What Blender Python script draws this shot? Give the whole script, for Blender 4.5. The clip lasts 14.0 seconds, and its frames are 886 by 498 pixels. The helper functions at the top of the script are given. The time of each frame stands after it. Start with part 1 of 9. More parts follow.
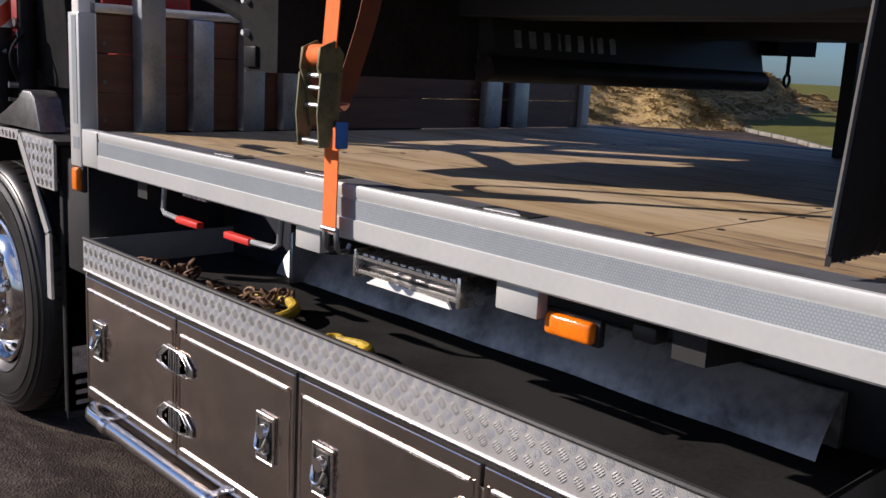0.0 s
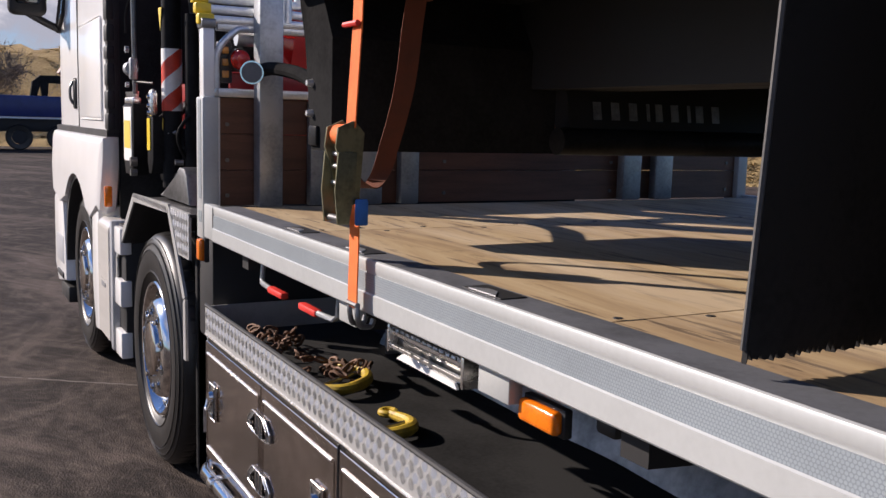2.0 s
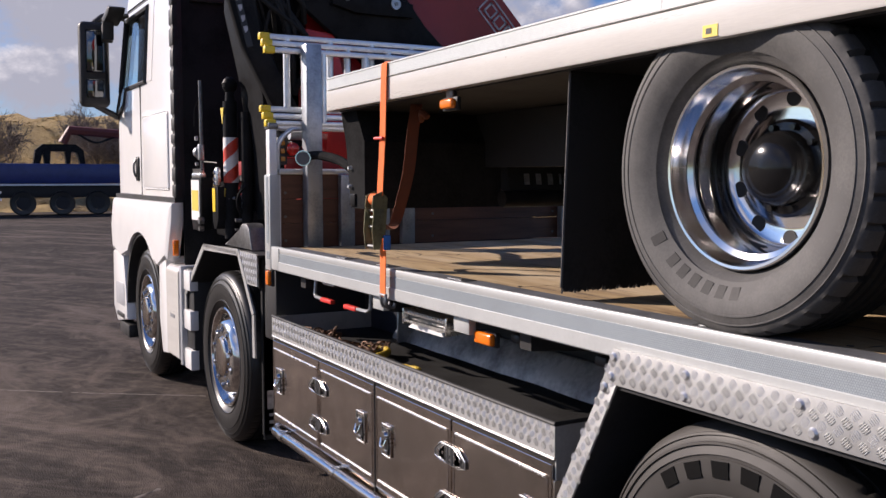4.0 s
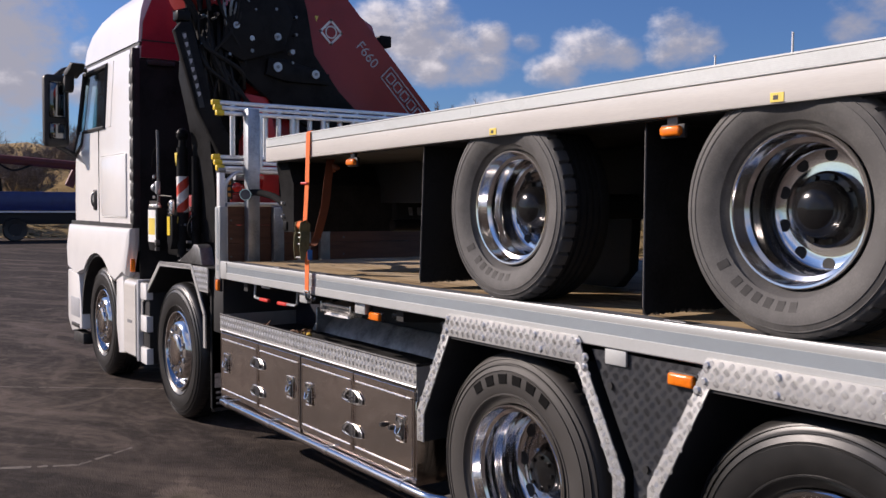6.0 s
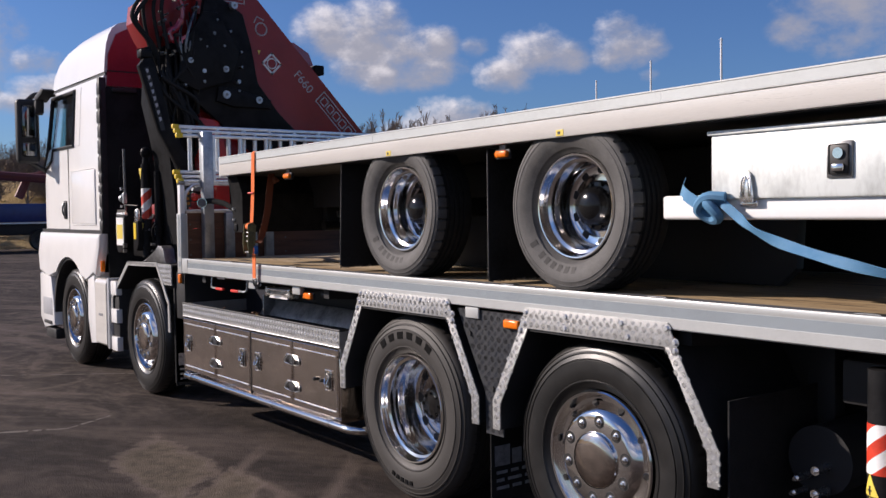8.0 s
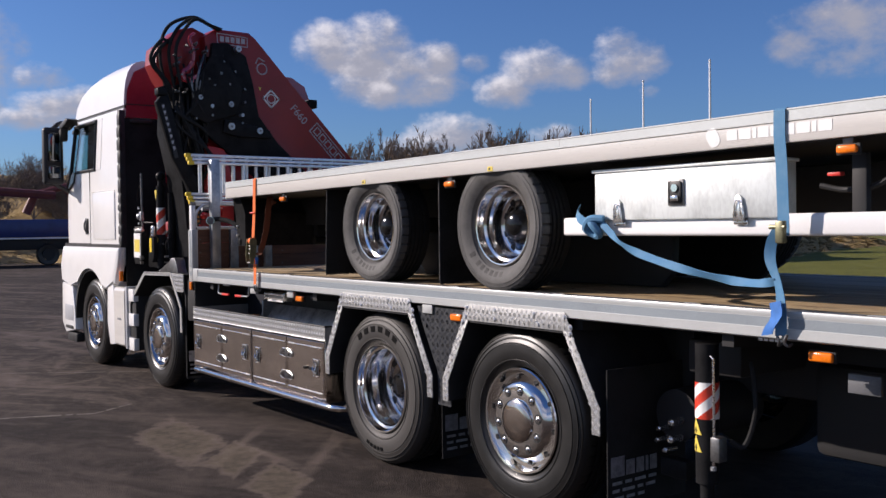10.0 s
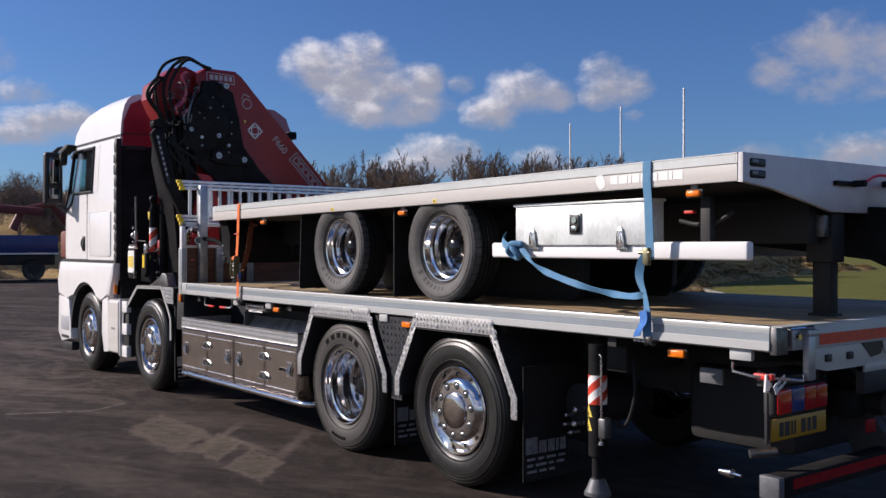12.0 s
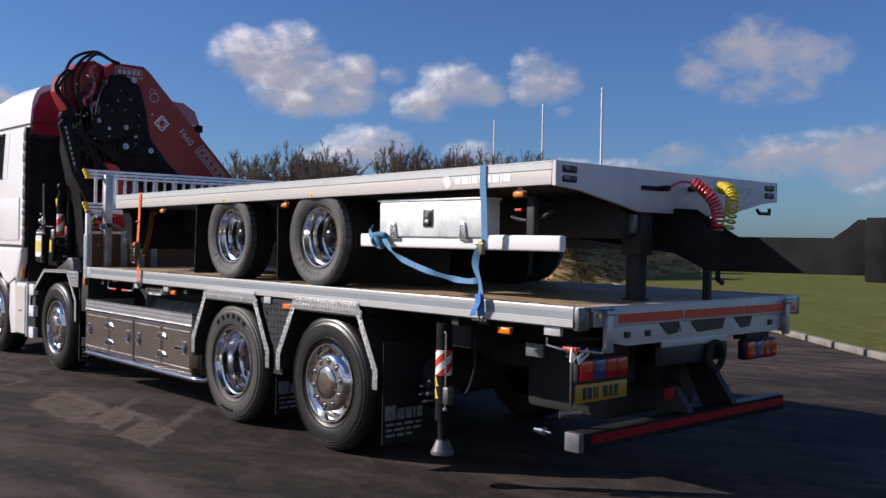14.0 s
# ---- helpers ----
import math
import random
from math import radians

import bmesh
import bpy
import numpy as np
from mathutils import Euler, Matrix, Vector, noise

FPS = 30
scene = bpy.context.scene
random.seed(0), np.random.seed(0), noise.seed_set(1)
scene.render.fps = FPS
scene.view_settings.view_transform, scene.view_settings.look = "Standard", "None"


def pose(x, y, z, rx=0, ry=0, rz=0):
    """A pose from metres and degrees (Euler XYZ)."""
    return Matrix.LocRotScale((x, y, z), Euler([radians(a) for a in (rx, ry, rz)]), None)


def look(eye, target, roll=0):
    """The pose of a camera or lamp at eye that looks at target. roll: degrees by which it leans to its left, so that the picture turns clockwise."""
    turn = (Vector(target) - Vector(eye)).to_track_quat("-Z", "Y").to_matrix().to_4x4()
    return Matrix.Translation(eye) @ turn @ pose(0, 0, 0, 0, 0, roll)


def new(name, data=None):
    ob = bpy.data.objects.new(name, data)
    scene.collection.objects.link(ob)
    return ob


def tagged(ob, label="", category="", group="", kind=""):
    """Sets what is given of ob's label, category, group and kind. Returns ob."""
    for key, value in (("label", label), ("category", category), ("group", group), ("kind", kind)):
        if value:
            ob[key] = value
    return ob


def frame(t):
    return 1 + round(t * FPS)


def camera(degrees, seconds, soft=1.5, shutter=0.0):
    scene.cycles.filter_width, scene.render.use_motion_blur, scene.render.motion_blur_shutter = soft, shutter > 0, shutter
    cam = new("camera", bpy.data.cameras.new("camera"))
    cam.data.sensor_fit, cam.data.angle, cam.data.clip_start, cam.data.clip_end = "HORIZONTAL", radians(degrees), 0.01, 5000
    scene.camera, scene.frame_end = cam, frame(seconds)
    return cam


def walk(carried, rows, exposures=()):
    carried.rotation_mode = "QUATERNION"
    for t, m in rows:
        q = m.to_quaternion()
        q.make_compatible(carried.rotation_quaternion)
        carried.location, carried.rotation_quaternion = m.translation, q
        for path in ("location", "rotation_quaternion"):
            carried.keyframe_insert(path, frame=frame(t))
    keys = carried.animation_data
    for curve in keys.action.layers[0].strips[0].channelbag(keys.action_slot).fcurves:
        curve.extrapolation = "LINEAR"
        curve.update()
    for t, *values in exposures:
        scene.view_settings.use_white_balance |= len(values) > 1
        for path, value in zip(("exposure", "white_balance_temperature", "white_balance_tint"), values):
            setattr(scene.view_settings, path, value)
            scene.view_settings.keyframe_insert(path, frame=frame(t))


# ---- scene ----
# the camera and its walk
cam = camera(50.2, 14.0)
PATH = [
    (0, (2.980, -1.186, 1.471), (1.553, 0.162, 1.087), 3.0),
    (0.5, (2.968, -0.978, 1.464), (1.366, 0.183, 1.179), 2.8),
    (1, (2.901, -0.799, 1.490), (1.208, 0.246, 1.292), 3.5),
    (1.5, (2.977, -0.798, 1.517), (1.290, 0.255, 1.307), 2.5),
    (2, (3.218, -0.805, 1.505), (1.479, 0.146, 1.241), 1.6),
    (2.5, (3.530, -0.906, 1.522), (1.755, -0.013, 1.295), 1.5),
    (2.7, (3.656, -0.977, 1.520), (1.880, -0.079, 1.327), 1.5),
    (4.8, (5.159, -1.83, 1.575), (3.44, -0.819, 1.437), 0.2),
    (5, (5.309, -1.883, 1.543), (3.595, -0.858, 1.441), 1.1),
    (5.5, (5.661, -2.046, 1.576), (3.971, -0.979, 1.481), 0.7),
    (6, (5.992, -2.267, 1.58), (4.34, -1.143, 1.49), 0.3),
    (6.5, (6.331, -2.424, 1.556), (4.681, -1.296, 1.476), 0.4),
    (7, (6.647, -2.545, 1.563), (4.996, -1.42, 1.469), -0.2),
    (7.5, (6.951, -2.703, 1.561), (5.342, -1.521, 1.442), -0.0),
    (7.7, (7.065, -2.758, 1.565), (5.466, -1.56, 1.468), -0.6),
    (9.8, (8.23, -3.343, 1.563), (6.642, -2.128, 1.52), -0.9),
    (10, (8.338, -3.381, 1.574), (6.743, -2.175, 1.526), -0.7),
    (10.5, (8.573, -3.515, 1.572), (6.987, -2.297, 1.555), -0.4),
    (11, (8.803, -3.648, 1.581), (7.243, -2.396, 1.551), -0.5),
    (11.5, (9.059, -3.762, 1.573), (7.505, -2.504, 1.562), -0.4),
    (12, (9.326, -3.861, 1.585), (7.751, -2.627, 1.58), -0.0),
    (12.5, (9.59, -3.993, 1.58), (8.028, -2.744, 1.575), 0.5),
    (13, (9.818, -4.046, 1.59), (8.292, -2.754, 1.566), -0.4),
    (13.5, (10.047, -4.035, 1.579), (8.546, -2.713, 1.54), 0.2),
    (14, (10.176, -4.027, 1.576), (8.698, -2.679, 1.556), 1.0),
]
EXPOSURES = [(0, 0.32, 6850, 19), (1.5, 0.38, 6850, 19), (2.7, 0.56, 6900, 19.5), (5, 0.32, 6900, 21), (7, 0.18, 6850, 20), (10, 0.21, 6700, 19), (10.6, 0.15, 6690, 18.9), (12, 0.17, 6650, 18.5), (14, 0.20, 6600, 18)]
walk(cam, [(t, look(eye, target, roll)) for t, eye, target, roll in PATH], EXPOSURES)

# ---- world, sun and sky ----
SUN_EL, SUN_TO = radians(27.2), Vector((-0.745, -0.667, 0)).normalized()
sun = new("sun", bpy.data.lights.new("sun", "SUN"))
sun.data.energy, sun.data.angle, sun.data.color = 5.0, radians(0.53), (1.0, 0.94, 0.86)
sun_dir = Vector((SUN_TO.x * math.cos(SUN_EL), SUN_TO.y * math.cos(SUN_EL), math.sin(SUN_EL)))
sun.matrix_basis = look(sun_dir * 60, (0, 0, 0))

world = bpy.data.worlds.new("sky")
scene.world = world
world.use_nodes = True
wt = world.node_tree
wt.nodes.clear()


def wn(kind):
    return wt.nodes.new(kind)


def wmath(op, a, b=None, c=None):
    n = wn("ShaderNodeMath")
    n.operation = op
    for i, v in enumerate((a, b, c)):
        if v is None:
            continue
        if isinstance(v, (int, float)):
            n.inputs[i].default_value = v
        else:
            wt.links.new(v, n.inputs[i])
    return n.outputs[0]


sky = wn("ShaderNodeTexSky")
sky.sky_type, sky.sun_disc, sky.sun_elevation, sky.sun_rotation = "NISHITA", False, SUN_EL, math.atan2(SUN_TO.x, SUN_TO.y)
sky.altitude, sky.air_density, sky.dust_density, sky.ozone_density = 50, 1.0, 0.6, 2.5
tc = wn("ShaderNodeTexCoord")
sep = wn("ShaderNodeSeparateXYZ")
wt.links.new(tc.outputs["Generated"], sep.inputs[0])
az = wmath("MULTIPLY", wmath("ARCTAN2", sep.outputs[1], sep.outputs[0]), 180 / math.pi)
el = wmath("MULTIPLY", wmath("ARCSINE", sep.outputs[2]), 180 / math.pi)
# the clouds: bearing, height, half width and half height in degrees, thickness
CLOUDS = [
    (149.4, 10.6, 1.7, 1.2, 1.1), (147.4, 10.3, 2.1, 1.5, 1.15), (145.4, 9.4, 2.1, 1.4, 1.0), (143.5, 9.7, 1.3, 1.0, 0.95), (148.0, 8.6, 1.4, 0.8, 0.9),
    (146.0, 8.1, 2.1, 0.7, 0.9), (143.6, 8.6, 1.7, 0.9, 0.9), (140.9, 9.7, 0.9, 0.6, 0.42, 0.1), (139.0, 8.1, 1.4, 0.75, 0.95), (137.0, 9.3, 1.6, 1.0, 1.0),
    (135.4, 9.2, 1.2, 0.8, 0.9), (132.4, 10.4, 1.0, 0.8, 0.95), (132.0, 9.5, 1.5, 1.0, 1.0), (130.8, 9.2, 1.0, 0.7, 0.85), (130.5, 7.7, 0.7, 0.45, 0.40, 0.1),
    (119.8, 10.8, 3.0, 1.7, 0.66, 0.30), (122.4, 10.0, 1.7, 1.1, 0.58, 0.34), (117.0, 10.3, 2.4, 1.4, 0.66, 0.32), (119.2, 8.9, 2.6, 0.9, 0.58, 0.36), (142.4, 5.4, 1.9, 0.9, 1.0),
    (144.0, 4.8, 2.4, 0.7, 0.8), (135.7, 5.1, 1.7, 0.7, 0.9), (123.6, 5.1, 1.8, 0.7, 0.6, 0.25), (118.2, 4.7, 3.4, 1.1, 0.80, 0.25), (114.0, 5.0, 3.2, 1.3, 0.85, 0.25),
    (110.5, 3.9, 3.5, 1.3, 0.85), (128.0, 4.3, 3.2, 0.6, 0.7), (166.0, 8.5, 1.4, 0.7, 0.8), (164.4, 7.0, 2.6, 0.75, 0.95), (166.6, 6.2, 2.2, 0.6, 0.8),
    (172.5, 9.4, 3.4, 2.4, 1.4, 0.12), (170.8, 6.7, 2.2, 1.3, 1.2), (174.6, 5.6, 3.6, 1.8, 1.4), (177.5, 10.5, 4.4, 3.4, 1.4, 0.12), (179.0, 5.0, 3.0, 1.6, 1.3),
    # the rows below stand out of view, added for fill light and reflections
    (-150.0, 16.0, 16.0, 5.0, 0.8), (-60.0, 20.0, 22.0, 6.0, 0.8), (40.0, 14.0, 18.0, 5.0, 0.8), (-105.0, 9.0, 20.0, 5.0, 0.9), (0.0, 9.0, 20.0, 5.0, 0.9),
    (80.0, 22.0, 12.0, 5.0, 0.7), (-85.0, 34.0, 20.0, 9.0, 0.9), (-20.0, 22.0, 18.0, 6.0, 0.9), (-60.0, 8.0, 24.0, 5.0, 1.0), (-150.0, 8.0, 18.0, 4.0, 0.9),
]
# the sun stands to the left of the clouds in view: each heap is white above and on that side, grey below
cover, lit = None, None
for ca, ce, wa, we, thick, *dull in CLOUDS:
    da = wmath("DIVIDE", wmath("SUBTRACT", az, ca), wa * 1.32)
    de = wmath("DIVIDE", wmath("SUBTRACT", el, ce), we * 1.35)
    blob = wmath("SUBTRACT", thick, wmath("MULTIPLY", wmath("ADD", wmath("MULTIPLY", da, da), wmath("MULTIPLY", de, de)), 0.75))
    side = wmath("ADD", wmath("MULTIPLY", de, 0.30), wmath("MULTIPLY", da, 0.26))
    if dull:
        side = wmath("SUBTRACT", side, dull[0])
    if cover is None:
        cover, lit = blob, side
    else:
        over = wmath("SMOOTH_MAX", cover, blob, 0.25)
        pick = wn("ShaderNodeMapRange")
        wt.links.new(wmath("SUBTRACT", blob, cover), pick.inputs[0])
        pick.inputs[1].default_value, pick.inputs[2].default_value = -0.25, 0.25
        lit = wmath("ADD", lit, wmath("MULTIPLY", wmath("SUBTRACT", side, lit), pick.outputs[0]))
        cover = over
cmap = wn("ShaderNodeMapping")
cmap.inputs["Scale"].default_value = (1, 1, 1.5)
wt.links.new(tc.outputs["Generated"], cmap.inputs[0])


def cloud_noise(scale, detail, shift=0.0):
    up = wn("ShaderNodeVectorMath")
    up.operation = "ADD"
    wt.links.new(cmap.outputs[0], up.inputs[0])
    up.inputs[1].default_value = (0.3 * shift, 0.2 * shift, shift)
    n = wn("ShaderNodeTexNoise")
    n.inputs["Scale"].default_value, n.inputs["Detail"].default_value, n.inputs["Roughness"].default_value = scale, detail, 0.58
    wt.links.new(up.outputs[0], n.inputs["Vector"])
    return n.outputs["Fac"]


wisp, heap = cloud_noise(19, 7), cloud_noise(52, 6)
grain = wmath("ADD", wmath("MULTIPLY", wmath("SUBTRACT", wisp, 0.5), 2.3), wmath("MULTIPLY", wmath("SUBTRACT", heap, 0.5), 0.75))
dens = wmath("ADD", wmath("MAXIMUM", cover, -0.8), grain)
ramp = wn("ShaderNodeMapRange")
ramp.interpolation_type = "SMOOTHSTEP"
wt.links.new(dens, ramp.inputs[0])
ramp.inputs[1].default_value, ramp.inputs[2].default_value, ramp.inputs[3].default_value, ramp.inputs[4].default_value = -0.10, 1.15, 0.0, 0.97
# relief: a look a little higher up tells tops from undersides
relief = wmath("MULTIPLY", wmath("SUBTRACT", heap, cloud_noise(52, 6, 0.010)), 0.45)
shade = wn("ShaderNodeMapRange")
shade.interpolation_type = "SMOOTHSTEP"
wt.links.new(wmath("ADD", wmath("ADD", lit, relief), wmath("MULTIPLY", wmath("SUBTRACT", wisp, 0.5), 0.5)), shade.inputs[0])
shade.inputs[1].default_value, shade.inputs[2].default_value = 0.46, -0.10
tone = wn("ShaderNodeMix")
tone.data_type = "RGBA"
wt.links.new(shade.outputs[0], tone.inputs[0])
tone.inputs[6].default_value, tone.inputs[7].default_value = (0.74, 0.755, 0.79, 1), (0.30, 0.325, 0.39, 1)
skyk = wn("ShaderNodeMix")
skyk.data_type, skyk.blend_type = "RGBA", "MULTIPLY"
skyk.inputs[0].default_value = 1.0
wt.links.new(sky.outputs[0], skyk.inputs[6])
SKY_GAIN = 0.065
skyk.inputs[7].default_value = (SKY_GAIN * 0.53, SKY_GAIN * 0.85, SKY_GAIN * 1.33, 1)
both = wn("ShaderNodeMix")
both.data_type = "RGBA"
wt.links.new(ramp.outputs[0], both.inputs[0])
wt.links.new(skyk.outputs[2], both.inputs[6])
wt.links.new(tone.outputs[2], both.inputs[7])
bg = wn("ShaderNodeBackground")
bg.inputs[1].default_value = 1.0
wt.links.new(both.outputs[2], bg.inputs[0])
wt.links.new(bg.outputs[0], wn("ShaderNodeOutputWorld").inputs[0])

# ---- materials ----


def pbr(name, col, rough=0.5, metal=0.0, var=0.12, scale=3.0, bump=0.05, fine=90.0, coat=0.0, rvar=0.1, stretch=(1, 1, 1), dirt=None, dirt_amt=0.35, spec=0.5):
    """A painted, metal, rubber or plastic surface: two scales of noise in its colour, roughness and relief."""
    m = bpy.data.materials.new(name)
    m.use_nodes = True
    t = m.node_tree
    b = t.nodes["Principled BSDF"]
    b.inputs["Metallic"].default_value, b.inputs["Coat Weight"].default_value = metal, coat
    b.inputs["Coat Roughness"].default_value = 0.06
    b.inputs["Specular IOR Level"].default_value = spec
    tc = t.nodes.new("ShaderNodeTexCoord")
    mp = t.nodes.new("ShaderNodeMapping")
    mp.inputs["Scale"].default_value = stretch
    t.links.new(tc.outputs["Object"], mp.inputs[0])
    n1 = t.nodes.new("ShaderNodeTexNoise")
    n1.inputs["Scale"].default_value, n1.inputs["Detail"].default_value, n1.inputs["Roughness"].default_value = scale, 6, 0.62
    n2 = t.nodes.new("ShaderNodeTexNoise")
    n2.inputs["Scale"].default_value, n2.inputs["Detail"].default_value = fine, 4
    for n in (n1, n2):
        t.links.new(mp.outputs[0], n.inputs["Vector"])
    mix = t.nodes.new("ShaderNodeMix")
    mix.data_type = "RGBA"
    d = dirt or tuple(c * (1 - 2.2 * var) for c in col)
    mix.inputs[6].default_value = (*[min(1, c * (1 + 0.35 * var)) for c in col], 1)
    mix.inputs[7].default_value = (*[max(0, c) for c in d], 1)
    mr = t.nodes.new("ShaderNodeMapRange")
    mr.inputs[1].default_value, mr.inputs[2].default_value = 0.42, 0.8
    mr.inputs[4].default_value = dirt_amt if dirt else 1.0
    add = t.nodes.new("ShaderNodeMath")
    add.operation = "MULTIPLY_ADD"
    t.links.new(n2.outputs["Fac"], add.inputs[0])
    add.inputs[1].default_value = 0.3
    t.links.new(n1.outputs["Fac"], add.inputs[2])
    sub = t.nodes.new("ShaderNodeMath")
    sub.operation = "SUBTRACT"
    t.links.new(add.outputs[0], sub.inputs[0])
    sub.inputs[1].default_value = 0.15
    t.links.new(sub.outputs[0], mr.inputs[0])
    t.links.new(mr.outputs[0], mix.inputs[0])
    t.links.new(mix.outputs[2], b.inputs["Base Color"])
    rr = t.nodes.new("ShaderNodeMapRange")
    rr.inputs[3].default_value, rr.inputs[4].default_value = max(0.02, rough - rvar), min(1, rough + rvar)
    t.links.new(sub.outputs[0], rr.inputs[0])
    t.links.new(rr.outputs[0], b.inputs["Roughness"])
    if bump:
        bp = t.nodes.new("ShaderNodeBump")
        bp.inputs["Strength"].default_value, bp.inputs["Distance"].default_value = bump, 0.004
        t.links.new(add.outputs[0], bp.inputs["Height"])
        t.links.new(bp.outputs[0], b.inputs["Normal"])
    return m


def chain_nodes(m):
    return m.node_tree, m.node_tree.nodes["Principled BSDF"]


MAT = {}
M = lambda k: MAT[k]
MAT["white_paint"] = pbr("white_paint", (0.86, 0.855, 0.84), 0.30, coat=0.4, var=0.03, bump=0.01, rvar=0.06)
MAT["cab_grey"] = pbr("cab_grey", (0.42, 0.43, 0.45), 0.4, var=0.1, bump=0.02)
MAT["cream"] = pbr("cream_fascia", (0.73, 0.705, 0.66), 0.30, metal=0.08, coat=0.6, var=0.08, bump=0.02, scale=2, stretch=(0.4, 1, 4))
MAT["rail"] = pbr("rail_silver_paint", (0.49, 0.505, 0.495), 0.36, metal=0.15, var=0.07, bump=0.02, scale=2.5)
MAT["rail_top"] = pbr("rail_top_dark", (0.13, 0.135, 0.145), 0.5, metal=0.2, var=0.25, scale=6, bump=0.06)
MAT["galv"] = pbr("galvanised_steel", (0.42, 0.445, 0.47), 0.42, metal=0.75, var=0.25, scale=7, bump=0.05, rvar=0.16)
MAT["galv_box"] = pbr("galvanised_sheet", (0.74, 0.78, 0.76), 0.48, metal=0.2, var=0.22, scale=3.4, bump=0.05, fine=40, rvar=0.18, stretch=(1.6, 1, 0.8))
MAT["alu"] = pbr("aluminium", (0.72, 0.73, 0.74), 0.36, metal=0.85, var=0.12, scale=12, bump=0.04)
MAT["tread"] = pbr("tread_plate_aluminium", (0.40, 0.40, 0.39), 0.5, metal=0.35, var=0.12, scale=9, bump=0.05)
# bars paler than the plate: their shine is put into the colour
MAT["tread_bar"] = pbr("tread_bar_aluminium", (0.70, 0.70, 0.685), 0.40, metal=0.45, var=0.1, scale=9, bump=0.02)
# white lowered in tone, with random darker blotches
MAT["front_paint"] = pbr("blotched_white_paint", (0.62, 0.62, 0.63), 0.4, var=0.1, scale=1.6, bump=0.02, dirt=(0.30, 0.30, 0.32), dirt_amt=0.8)
MAT["edge_rail"] = pbr("ribbed_pale_rail", (0.62, 0.635, 0.62), 0.4, metal=0.1, var=0.12, scale=3, bump=0.02)
MAT["tread_black"] = pbr("black_tread_plate", (0.028, 0.030, 0.034), 0.42, var=0.3, scale=9, bump=0.05, dirt=(0.10, 0.10, 0.10), dirt_amt=0.3)
MAT["chrome"] = pbr("polished_aluminium", (0.82, 0.795, 0.77), 0.10, metal=1.0, var=0.04, bump=0.008, rvar=0.04)
MAT["inox"] = pbr("polished_stainless", (0.66, 0.58, 0.52), 0.13, metal=1.0, var=0.16, scale=5, bump=0.018, fine=14, rvar=0.13, dirt=(0.36, 0.30, 0.26), dirt_amt=0.7)
MAT["inox_trim"] = pbr("stainless_trim", (0.93, 0.91, 0.88), 0.27, metal=1.0, var=0.06, bump=0.01)
MAT["dull_rubber"] = pbr("dull_tyre_rubber", (0.032, 0.029, 0.026), 0.62, var=0.25, scale=9, bump=0.10, fine=160, dirt=(0.045, 0.042, 0.039), dirt_amt=0.6)
MAT["rubber"] = pbr("tyre_rubber", (0.011, 0.0108, 0.0105), 0.38, var=0.25, scale=9, bump=0.10, fine=160, dirt=(0.030, 0.028, 0.026), dirt_amt=0.5)
MAT["rubber_grey"] = pbr("dusty_tyre_rubber", (0.062, 0.060, 0.058), 0.72, var=0.25, scale=10, bump=0.1, fine=160, dirt=(0.17, 0.165, 0.155), dirt_amt=0.5)
# rubber darkened to put the shade on the treads into the colour
MAT["shaded_tread_rubber"] = pbr("shaded_tread_rubber", (0.010, 0.0098, 0.0095), 0.8, var=0.3, scale=12, bump=0.1, fine=160)
MAT["worn_letter"] = pbr("worn_tyre_lettering", (0.022, 0.021, 0.020), 0.7, var=0.3, bump=0.05)
MAT["letter"] = pbr("tyre_lettering", (0.006, 0.006, 0.006), 0.9, spec=0.1, var=0.2, bump=0.05)
MAT["black"] = pbr("black_chassis_paint", (0.0259, 0.0259, 0.0268), 0.55, var=0.3, scale=5, bump=0.05, dirt=(0.034, 0.031, 0.028), dirt_amt=0.4, spec=0.25)
MAT["blackplastic"] = pbr("black_plastic", (0.0306, 0.0306, 0.0315), 0.5, var=0.3, bump=0.06, spec=0.35)
MAT["flap"] = pbr("black_rubber_flap", (0.0288, 0.0288, 0.0288), 0.7, var=0.3, bump=0.08, spec=0.25)
MAT["navy"] = pbr("dark_blue_plastic", (0.012, 0.014, 0.024), 0.5, var=0.25, bump=0.05)
MAT["red"] = pbr("crane_red_paint", (0.29, 0.010, 0.011), 0.40, coat=0.08, var=0.12, scale=4, bump=0.02)
# brighter copy of the crane red: the lit look is put into the colour
MAT["lit_red"] = pbr("lit_red_paint", (0.55, 0.030, 0.022), 0.42, coat=0.1, var=0.12, scale=4, bump=0.02)
MAT["maroon"] = pbr("maroon_gloss_paint", (0.36, 0.035, 0.055), 0.2, coat=0.8, var=0.15, bump=0.01)
MAT["old_red"] = pbr("weathered_red_paint", (0.15, 0.032, 0.026), 0.6, var=0.3, bump=0.08, dirt=(0.07, 0.035, 0.02), dirt_amt=0.6)
MAT["crane_black"] = pbr("crane_black_paint", (0.018, 0.018, 0.0188), 0.42, var=0.3, scale=7, bump=0.06, spec=0.18)
MAT["amber"] = pbr("amber_lens", (0.90, 0.20, 0.008), 0.18, var=0.15, scale=40, bump=0.25, fine=300, coat=0.5)
MAT["amber_dull"] = pbr("unlit_amber_lens", (0.55, 0.24, 0.05), 0.25, var=0.15, scale=40, bump=0.25, fine=300, coat=0.3)
MAT["redlens"] = pbr("red_lens", (0.40, 0.008, 0.008), 0.15, var=0.15, bump=0.2, fine=300, coat=0.5)
MAT["bright_lens"] = pbr("red_orange_lens", (0.60, 0.020, 0.012), 0.12, var=0.15, bump=0.2, fine=300, coat=0.6)
